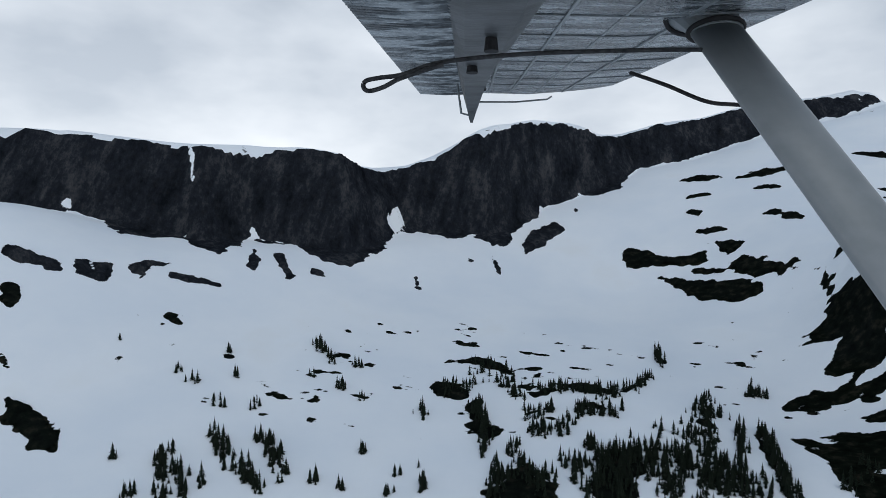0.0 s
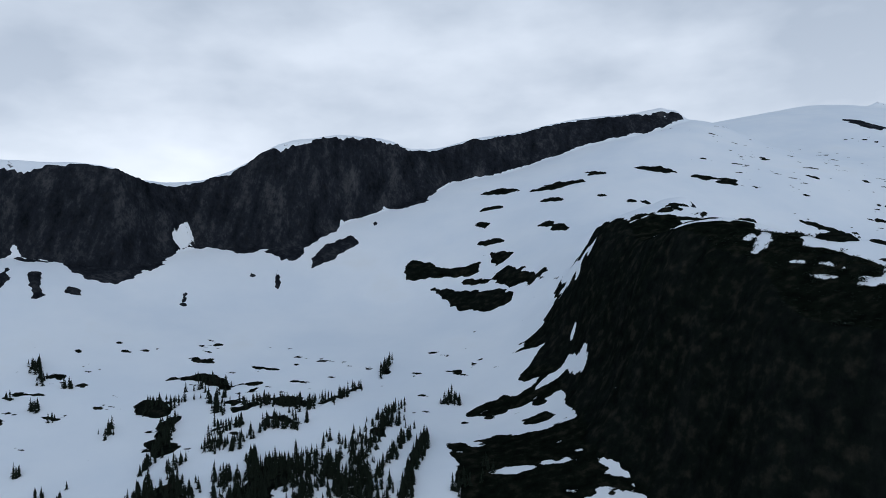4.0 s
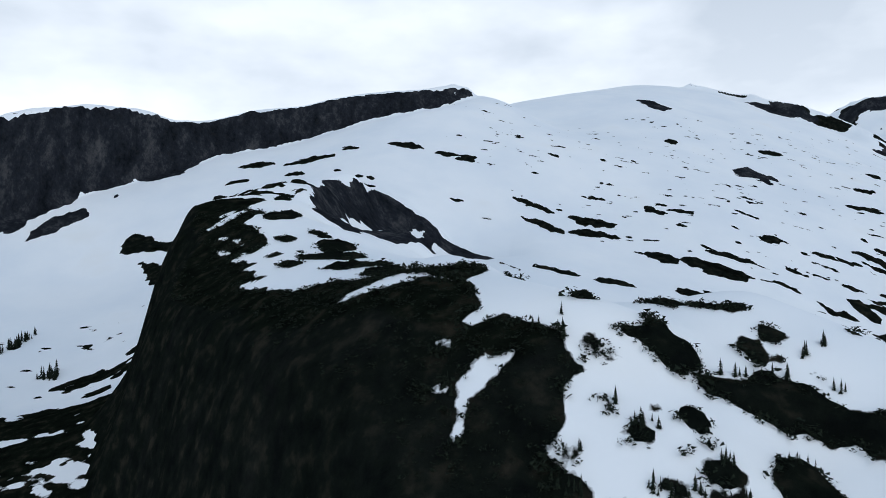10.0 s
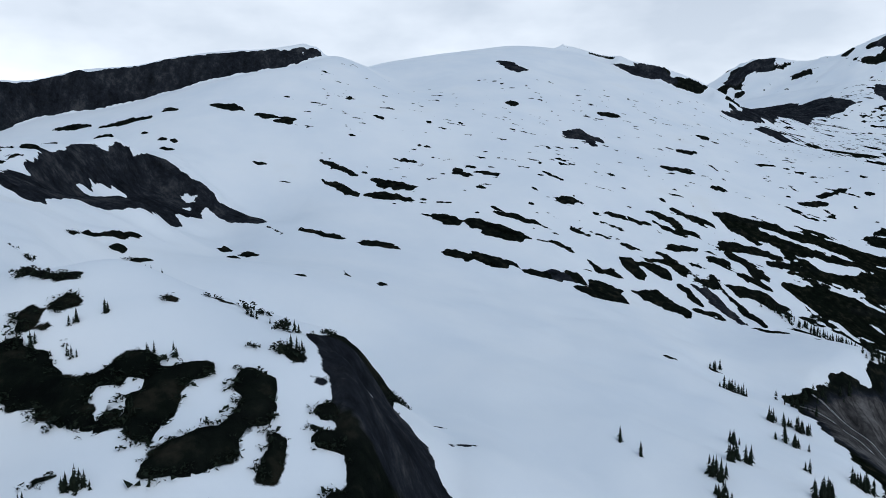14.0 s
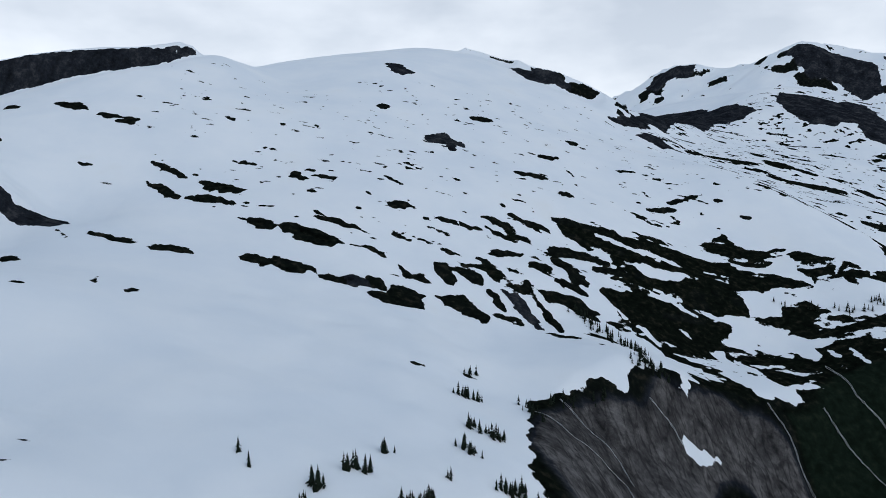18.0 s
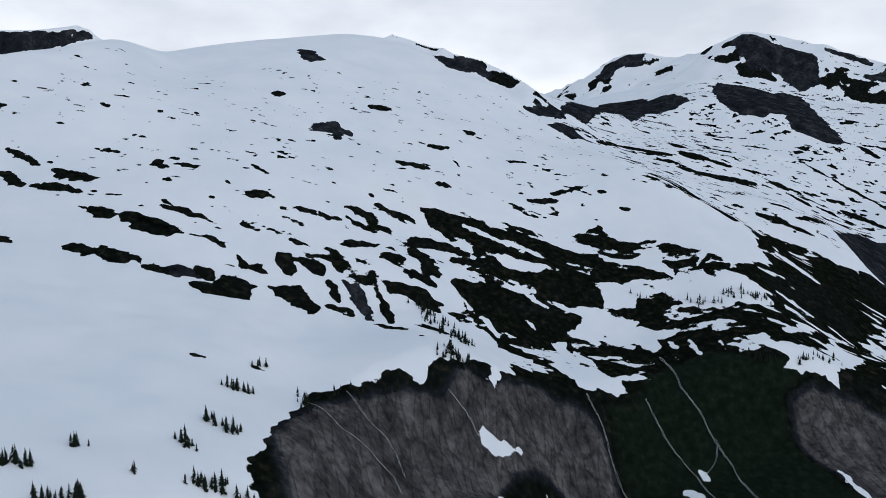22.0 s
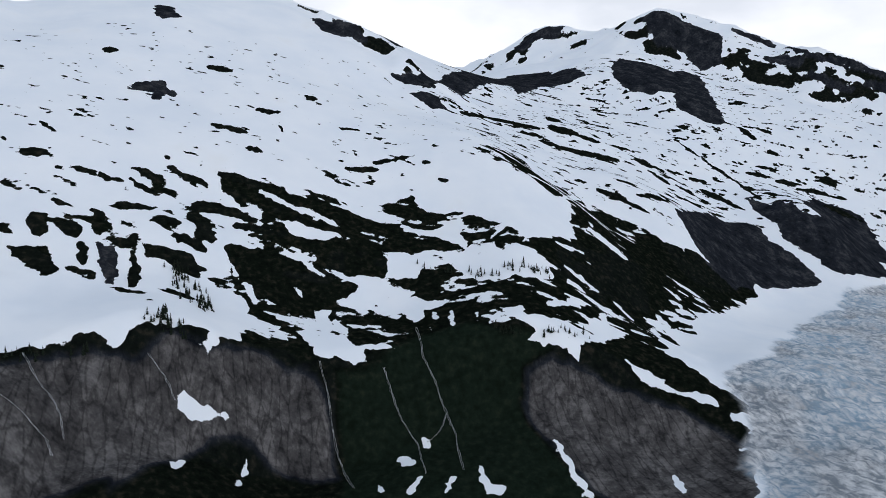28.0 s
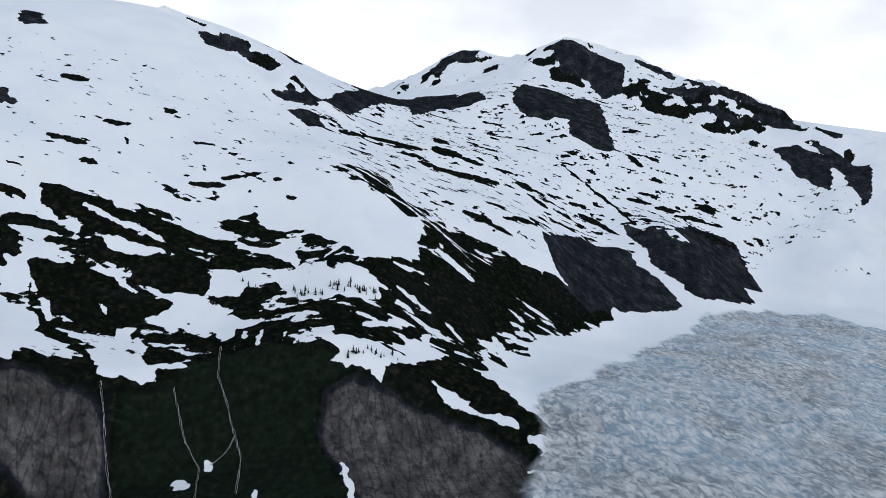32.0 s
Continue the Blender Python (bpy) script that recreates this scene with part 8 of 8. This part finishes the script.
stand(158, 373, 144, 305, 26, 2.5)
stand(174, 432, 178, 425, 6, 3.2)
stand(127, 337, 125, 319, 22, 4.5)
stand(115, 320, 114, 316, 14, 3.6)
stand(94, 318, 95, 316, 10, 3.6)
stand(0, 464, 29, 435, 10, 4.5)
stand(38, 371, 84, 410, 20, 5.2)
stand(63, 325, 146, 390, 50, 8.6)
stand(87, 351, 141, 300, 50, 12.3)
stand(128, 489, 132, 478, 4, 2.6)
stand(168, 426, 171, 421, 3, 1.9)
stand(166, 300, 190, 321, 14, 3.5)
stand(68, 336, 120, 344, 30, 10.1)
stand(401, 61, 401, 59, 2, 0.3)
stand(397, 56, 400, 49, 8, 1.2)
stand(422, 51, 423, 50, 5, 0.8)
stand(412, 61, 412, 60, 5, 0.8)
stand(434, 51, 439, 50, 7, 0.6)
stand(438, 54, 438, 54, 1, 0.1)
stand(409, 52, 415, 49, 7, 0.6)
stand(454, 74, 454, 74, 3, 0.6)
stand(469, 63, 476, 63, 5, 0.5)
stand(469, 50, 471, 47, 6, 0.7)
stand(496, 66, 498, 67, 3, 0.4)
stand(463, 32, 466, 33, 5, 0.4)
stand(425, 86, 428, 86, 5, 0.6)
stand(431, 72, 448, 70, 8, 0.5)
stand(454, 67, 456, 65, 3, 0.5)
stand(399, 85, 405, 81, 5, 0.5)
stand(406, 85, 406, 85, 1, 0.1)
stand(380, 78, 381, 76, 3, 0.5)
stand(409, 66, 411, 66, 3, 0.4)
stand(395, 57, 396, 56, 4, 0.6)
stand(423, 45, 423, 45, 3, 0.5)
stand(460, 77, 460, 76, 3, 0.6)
stand(422, 51, 424, 50, 4, 0.6)
stand(433, 272, 440, 277, 5, 0.9)
stand(456, 32, 458, 27, 5, 0.6)
stand(462, 32, 468, 31, 6, 0.6)
stand(483, 27, 485, 28, 4, 0.6)
stand(488, 87, 501, 80, 6, 0.4)
stand(497, 71, 502, 68, 7, 0.5)
stand(414, 50, 417, 48, 4, 0.7)
stand(413, 63, 416, 59, 4, 0.7)
stand(748, 268, 768, 267, 14, 2.1)
stand(740, 217, 760, 203, 18, 2.4)
stand(728, 193, 737, 184, 8, 1.7)
stand(768, 305, 776, 305, 4, 1.5)
stand(625, 157, 625, 156, 1, 0.3)
stand(629, 147, 629, 147, 1, 0.2)
stand(650, 139, 657, 129, 7, 1.4)
stand(665, 145, 676, 145, 10, 1.5)
stand(686, 170, 692, 173, 5, 1.1)
stand(646, 125, 649, 120, 7, 1.4)
stand(682, 116, 698, 128, 16, 1.8)
stand(713, 156, 713, 155, 2, 0.8)
stand(732, 153, 752, 162, 14, 2.1)
stand(755, 159, 762, 155, 8, 2.2)
stand(798, 273, 799, 242, 12, 3.6)
stand(916, 440, 930, 410, 22, 7.4)
stand(937, 413, 946, 368, 26, 6.2)
stand(911, 326, 921, 308, 14, 5.3)
stand(822, 281, 865, 288, 12, 2.3)
stand(1156, 457, 1228, 408, 16, 4.2)
stand(1239, 418, 1286, 405, 20, 5.0)
stand(921, 411, 937, 369, 14, 6.2)
stand(1182, 319, 1204, 308, 10, 3.1)
stand(1227, 306, 1274, 305, 12, 3.2)
stand(898, 313, 930, 314, 14, 4.4)
stand(-4, 474, 24, 462, 14, 1.6)
stand(-21, 422, 11, 476, 14, 3.7)
stand(2, 412, 8, 361, 34, 2.9)
stand(23, 426, 30, 417, 9, 2.2)
stand(39, 428, 54, 426, 10, 2.2)
stand(57, 425, 86, 412, 30, 1.5)
stand(90, 412, 110, 431, 14, 2.2)
stand(134, 508, 128, 468, 10, 2.7)
stand(30, 388, 49, 399, 14, 1.4)
stand(31, 374, 53, 374, 16, 2.7)
stand(60, 396, 85, 386, 24, 2.1)
stand(61, 358, 63, 352, 8, 1.9)
stand(13, 344, 12, 315, 26, 3.7)
stand(19, 355, 27, 338, 12, 2.5)
stand(29, 328, 36, 314, 22, 3.0)
stand(48, 346, 56, 321, 20, 3.7)
stand(72, 348, 59, 313, 46, 3.8)
stand(84, 347, 67, 312, 54, 2.9)
stand(90, 341, 96, 310, 34, 6.3)
stand(118, 368, 147, 420, 20, 4.1)
stand(125, 362, 116, 307, 40, 5.4)
stand(146, 371, 134, 333, 20, 2.4)
stand(158, 373, 144, 303, 70, 2.5)
stand(173, 425, 181, 420, 9, 2.4)
stand(102, 330, 134, 309, 50, 6.2)
stand(-162, 335, -145, 303, 14, 2.6)
stand(-151, 327, -135, 304, 14, 2.3)
stand(-145, 359, -102, 313, 34, 2.4)
stand(-117, 359, -94, 322, 18, 2.3)
stand(-116, 484, -96, 451, 12, 2.1)


def plant_trees():
    rnd = random.Random(11)
    models = []
    for k in range(5):
        root = new("conifer")
        bm = bmesh.new()
        crown_mesh(bm, rnd, 1.0, rnd.uniform(0.2, 0.3), whorls=14)
        part("crown", bm, NEEDLES, root)
        bm = bmesh.new()
        trunk_mesh(bm, 1.0)
        part("trunk", bm, BARK, root)
        models.append(tagged(root, "dark green mountain conifer standing in the snow", "tree", "conifers on the snow"))
    far, used, made = bmesh.new(), set(), 0
    for ax, ay, bx, by, count, stray in STANDS:
        on_dome = 270 < ax < 620 and ay < 260
        for k in range(int(count * 1.4)):
            f = rnd.random()
            x, y = ax + (bx - ax) * f + rnd.gauss(0, 0.6 * stray), ay + (by - ay) * f + rnd.gauss(0, 0.9 * stray)
            tall = rnd.uniform(1.3, 3.6) if on_dome else rnd.uniform(3.2, 8.8)
            z = height(x, y) - 0.05 * tall
            if made < 300 and (on_dome or k % 3 == 0):
                m = Matrix.Translation((x, y, z)) @ Matrix.Rotation(rnd.uniform(0, 6.28), 4, "Z")
                model = models[made % 5]
                if made < 5:
                    tree = model
                    tree.matrix_basis = m
                else:
                    tree = copy_thing(model, m)
                tree.scale = (tall, tall, tall)
                made += 1
            else:
                crown_mesh(far, rnd, tall, tall * rnd.uniform(0.2, 0.3), (x, y, z), 7)
    me = bpy.data.meshes.new("far_conifers")
    far.to_mesh(me)
    far.free()
    me.materials.append(NEEDLES)
    tagged(new("far_conifers", me), "scattered dark conifers on the snow slopes", "trees", kind="stuff")


plant_trees()


def clump_mesh(bm, rnd, tall, wide, at):
    """A low bush: leafy sprays in all directions inside a dome."""
    ox, oy, oz = at
    for k in range(15):
        t, r, h = rnd.uniform(0, 6.283), wide * math.sqrt(rnd.random()), rnd.random()
        cx, cy, cz = ox + r * math.cos(t), oy + r * math.sin(t), oz + tall * (0.1 + 0.75 * h * (1 - 0.6 * r / wide))
        size = tall * rnd.uniform(0.22, 0.42)
        bm.faces.new([bm.verts.new((cx + size * rnd.uniform(-1, 1), cy + size * rnd.uniform(-1, 1), cz + size * rnd.uniform(-0.5, 0.9))) for _ in range(3)])


def plant_scrub():
    """Wind-cut scrub and stunted firs on the dark ground of the near dome, taller along the edges of the patches."""
    rnd = random.Random(29)
    bm = bmesh.new()
    n = 0
    for k in range(90000):
        x, y = rnd.uniform(275, 560), rnd.uniform(15, 300)
        i, j = np.searchsorted(XS, x), np.searchsorted(YS, y)
        if not -0.2 < bare[j, i] < 9 or slope[j, i] > 46 or stone[j, i] > 0.4:
            continue
        edge = bare[j, i] < 1.6
        if rnd.random() > (0.75 if edge else 0.3) * (1.0 if y < 160 else 0.4):
            continue
        tall = rnd.uniform(0.8, 2.0) * (1.5 if rnd.random() < 0.15 else 1) if edge else rnd.uniform(0.5, 1.3)
        clump_mesh(bm, rnd, tall, tall * rnd.uniform(0.45, 0.9), (x, y, height(x, y) - 0.15))
        n += 1
        if n > 6500:
            break
    me = bpy.data.meshes.new("scrub")
    bm.to_mesh(me)
    bm.free()
    me.materials.append(NEEDLES)
    tagged(new("scrub", me), "low dark mountain scrub on the bare dome", "scrub", kind="stuff")


plant_scrub()


def waterfall(*points):
    """A thin white fall down the slabs, feathered at its edges."""
    rnd = random.Random(len(points) + points[0][0])
    root = new("waterfall")
    for strand in range(2):
        bm = bmesh.new()
        last = None
        n = 10 * (len(points) - 1)
        for k in range(n + 1):
            f = k / 10
            i = min(int(f), len(points) - 2)
            g = f - i
            x = points[i][0] + (points[i + 1][0] - points[i][0]) * g + rnd.uniform(-0.5, 0.5) + strand * 0.9
            y = points[i][1] + (points[i + 1][1] - points[i][1]) * g
            w = rnd.uniform(0.06, 0.24)
            z = max(height(x - w, y), height(x + w, y), height(x, y + 1)) + 0.5
            row = [bm.verts.new((x - w, y - 0.3, z - 0.15)), bm.verts.new((x, y - 0.5, z + 0.1)), bm.verts.new((x + w, y - 0.3, z - 0.15))]
            if last:
                for a in range(2):
                    bm.faces.new((last[a], last[a + 1], row[a + 1], row[a]))
            last = row
        part("water_strand", bm, FOAM, root)
    tagged(root, "thin white waterfall running down dark rock slabs", "waterfall", "waterfalls on the slabs")


waterfall((799, 267), (817, 246), (836, 240), (848, 233), (851, 227))
waterfall((827, 283), (836, 270), (849, 256), (853, 250), (856, 239))
waterfall((902, 295), (913, 288), (920, 280))
waterfall((1030, 325), (1033, 303), (1035, 289), (1039, 273), (1042, 242))
waterfall((1084, 322), (1088, 306), (1092, 290), (1101, 274), (1095, 234))
waterfall((1125, 363), (1119, 324), (1124, 303), (1129, 287), (1132, 271), (1123, 229))
waterfall((1129, 286), (1122, 279), (1109, 274))


# ---- the aircraft's wing, as it hangs at the start of the flight ----
def tube(name, points, radius, mat, parent, label="", closed=False):
    bm = bmesh.new()
    pts = [Vector(p) for p in points]
    rings = []
    for k, p in enumerate(pts):
        t = (pts[min(k + 1, len(pts) - 1)] - pts[max(k - 1, 0)]).normalized()
        s = t.cross(Vector((0, 0, 1)) if abs(t.z) < 0.9 else Vector((1, 0, 0))).normalized()
        u = s.cross(t)
        rings.append([bm.verts.new(p + radius * (math.cos(a * 0.785) * s + math.sin(a * 0.785) * u)) for a in range(8)])
    for lo, hi in zip(rings, rings[1:]):
        for a in range(8):
            bm.faces.new((lo[a], lo[(a + 1) % 8], hi[(a + 1) % 8], hi[a]))
    bm.faces.new(rings[0])
    bm.faces.new(rings[-1][::-1])
    ob = part(name, bm, mat, parent, label)
    ob.data.polygons.foreach_set("use_smooth", [True] * len(ob.data.polygons))
    return ob


def smooth_line(points, n=8):
    pts = [Vector(p) for p in points]
    out = []
    for i in range(len(pts) - 1):
        p0, p1, p2, p3 = pts[max(i - 1, 0)], pts[i], pts[i + 1], pts[min(i + 2, len(pts) - 1)]
        out += [cubic(p0, p1, p2, p3, k / n) for k in range(n)]
    return out + [pts[-1]]


def under(out):
    """Height of the wing's underside, and its trailing and leading edges, so far out along the span."""
    f = (out - 2.15) / 3.35
    return 0.775 + 0.139 * (out - 2.15), -0.306 + 0.131 * f, 1.30 + 0.06 * f


def slab(bm, rows):
    """Closed prism along rows of matching points."""
    rings = [[bm.verts.new(p) for p in r] for r in rows]
    n = len(rings[0])
    for lo, hi in zip(rings, rings[1:]):
        for a in range(n):
            bm.faces.new((lo[a], lo[(a + 1) % n], hi[(a + 1) % n], hi[a]))
    bm.faces.new(rings[0][::-1])
    bm.faces.new(rings[-1])


def build_wing():
    root = new("aircraft_wing")
    # main panel: a thick section with a round nose, its tip rounded off at the front
    bm = bmesh.new()
    rows = []
    for out in (1.75, 2.3, 3.0, 3.8, 4.5, 5.0, 5.25, 5.4, 5.48):
        z, te, le = under(out)
        cut = max(0, out - 4.9) ** 2 * 0.75
        hinge, le = te + 0.42, le - cut
        mid = 0.5 * (hinge + le)
        rows.append([(hinge, out, z), (mid, out, z - 0.012), (le - 0.12, out, z + 0.012), (le - 0.02, out, z + 0.06), (le, out, z + 0.11),
                     (le - 0.05, out, z + 0.17), (mid, out, z + 0.215), (hinge, out, z + 0.12)])
    slab(bm, rows)
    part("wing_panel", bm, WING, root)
    # seams and rivet lines of the skin
    for k, f in enumerate((0.12, 0.3, 0.5, 0.72)):
        bm = bmesh.new()
        r = []
        for out in (1.8, 3.5, 5.3):
            z, te, le = under(out)
            x = te + 0.42 + (le - te - 0.6) * f
            r.append([(x - 0.006, out, z - 0.012), (x + 0.006, out, z - 0.012), (x + 0.006, out, z - 0.004), (x - 0.006, out, z - 0.004)])
        slab(bm, r)
        part("skin_seam", bm, STRUT, root)
    for out in (2.35, 2.75, 3.15, 3.55, 3.95, 4.35, 4.75):
        bm = bmesh.new()
        z, te, le = under(out)
        z2 = under(out + 0.012)[0]
        slab(bm, [[(te + 0.44, out, z - 0.004), (te + 0.44, out + 0.012, z2 - 0.004), (te + 0.44, out + 0.012, z2 + 0.002), (te + 0.44, out, z + 0.002)],
                  [(0.5 * (te + le) + 0.2, out, z - 0.016), (0.5 * (te + le) + 0.2, out + 0.012, z2 - 0.016), (0.5 * (te + le) + 0.2, out + 0.012, z2), (0.5 * (te + le) + 0.2, out, z)],
                  [(le - 0.14, out, z + 0.006), (le - 0.14, out + 0.012, z2 + 0.006), (le - 0.14, out + 0.012, z2 + 0.012), (le - 0.14, out, z + 0.012)]])
        part("rib_seam", bm, STRUT, root)
    # trailing surfaces of corrugated sheet, the flap inboard and the aileron outboard
    for name, a, b in (("flap", 1.75, 4.28), ("aileron", 4.31, 5.46)):
        bm = bmesh.new()
        rows, n = [], int((b - a) / 0.022)
        for k in range(n + 1):
            out = a + (b - a) * k / n
            z, te, le = under(out)
            w = 0.011 * (k % 2)
            rows.append([(te, out, z - 0.01 - w * 0.3), (te + 0.2, out, z - 0.012 - w), (te + 0.395, out, z - 0.006 - w), (te + 0.395, out, z + 0.10), (te, out, z + 0.004)])
        slab(bm, rows)
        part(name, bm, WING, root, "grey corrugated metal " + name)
    # hinge bracket under the joint of flap and aileron
    bm = bmesh.new()
    rows = []
    for out, half, deep in ((2.0, 0.155, 0.03), (3.0, 0.13, 0.05), (4.0, 0.10, 0.09), (4.6, 0.05, 0.20), (4.72, 0.015, 0.27)):
        z, te, le = under(out)
        x = te + 0.47 - 0.07 * (out - 2.0) / 2.7
        rows.append([(x - half, out, z - 0.01), (x - half * 0.6, out, z - deep), (x + half * 0.6, out, z - deep), (x + half, out, z - 0.01)])
    slab(bm, rows)
    bracket = part("hinge_bracket", bm, BRACKET, root, "dark grey tapered hinge bracket")
    for out, dx in ((2.6, 0.03), (3.3, -0.04), (4.2, 0.02)):
        z, te, le = under(out)
        bm = bmesh.new()
        bmesh.ops.create_cone(bm, cap_ends=True, segments=12, radius1=0.028, radius2=0.022, depth=0.05, matrix=Matrix.Translation((te + 0.44 + dx, out, z - 0.07)))
        part("bolt", bm, RUBBER, bracket)
    z, te, le = under(4.7)
    tube("hinge_link", [(te + 0.30, 4.6, z - 0.02), (te + 0.33, 4.68, z - 0.21), (te + 0.40, 4.72, z - 0.22)], 0.008, STRUT, root)
    tube("balance_rod", [(te + 0.42, 4.7, z - 0.13), (te + 0.70, 4.75, z - 0.12), (te + 0.93, 4.8, z - 0.09), (te + 0.96, 4.8, z - 0.07)], 0.006, STRUT, root)
    # lift strut: a streamlined tube from the wing down to the float struts
    top, low = Vector((0.93, 2.42, 0.80)), Vector((1.10, 1.72, -0.006))
    foot = low + 0.55 * (low - top)
    way = (foot - top).normalized()
    flat = (Vector((1, 0, 0)) - way * way.x).normalized()
    thick = flat.cross(way)
    bm = bmesh.new()
    shape = [(math.cos(a * math.pi / 8), math.sin(a * math.pi / 8)) for a in range(16)]
    slab(bm, [[p + flat * 0.092 * c * (1.0 if c > 0 else 1.05) + thick * 0.036 * s for c, s in shape] for p in (top + way * 0.02, top + way * 0.5, foot)])
    strut = part("lift_strut", bm, STRUT, root, "smooth grey streamlined lift strut")
    strut.data.polygons.foreach_set("use_smooth", [True] * len(strut.data.polygons))
    bm = bmesh.new()
    slab(bm, [[top + way * d + flat * (0.092 + e) * c + thick * (0.036 + e) * s + Vector((-0.06 * (e > 0.05), 0, 0)) for c, s in shape]
              for d, e in ((-0.05, 0.042), (-0.02, 0.026), (0.03, 0.012), (0.075, 0.004))])
    cuff = part("strut_cuff", bm, STRUT, strut, "flared metal cuff where the strut meets the wing")
    for d, e in ((-0.045, 0.045), (0.062, 0.007)):
        ring = [top + way * d + flat * (0.094 + e) * math.cos(a * 0.2618) + thick * (0.04 + e) * math.sin(a * 0.2618) + Vector((-0.06 * (e > 0.05), 0, 0)) for a in range(25)]
        tube("seal_ring", ring, 0.009, RUBBER, strut)
    # mooring rope tied at the strut, blown back into a loop
    rope = [(0.955, 2.31, 0.665), (0.80, 2.30, 0.663), (0.62, 2.28, 0.655), (0.27, 2.25, 0.635), (0.0, 2.22, 0.60), (-0.13, 2.2, 0.555), (-0.20, 2.2, 0.545), (-0.245, 2.2, 0.535), (-0.253, 2.2, 0.515),
            (-0.235, 2.2, 0.503), (-0.19, 2.2, 0.515), (-0.13, 2.2, 0.545), (0.0, 2.21, 0.59)]
    tube("mooring_rope", smooth_line(rope), 0.0075, ROPE, root, "dark braided mooring rope with a loop at its end")
    tube("pitot_tube", smooth_line([(0.84, 3.1, 0.79), (0.95, 2.95, 0.70), (1.08, 2.85, 0.61), (1.18, 2.8, 0.585), (1.32, 2.8, 0.58)]), 0.0085, RUBBER, root, "bent black pitot tube")
    root.matrix_basis = pose(5.43, -16.80, 299.65, -0.37, -0.36, 3.38)
    tagged(root, "grey metal seaplane wing with its strut, seen from below", "wing")


build_wing()
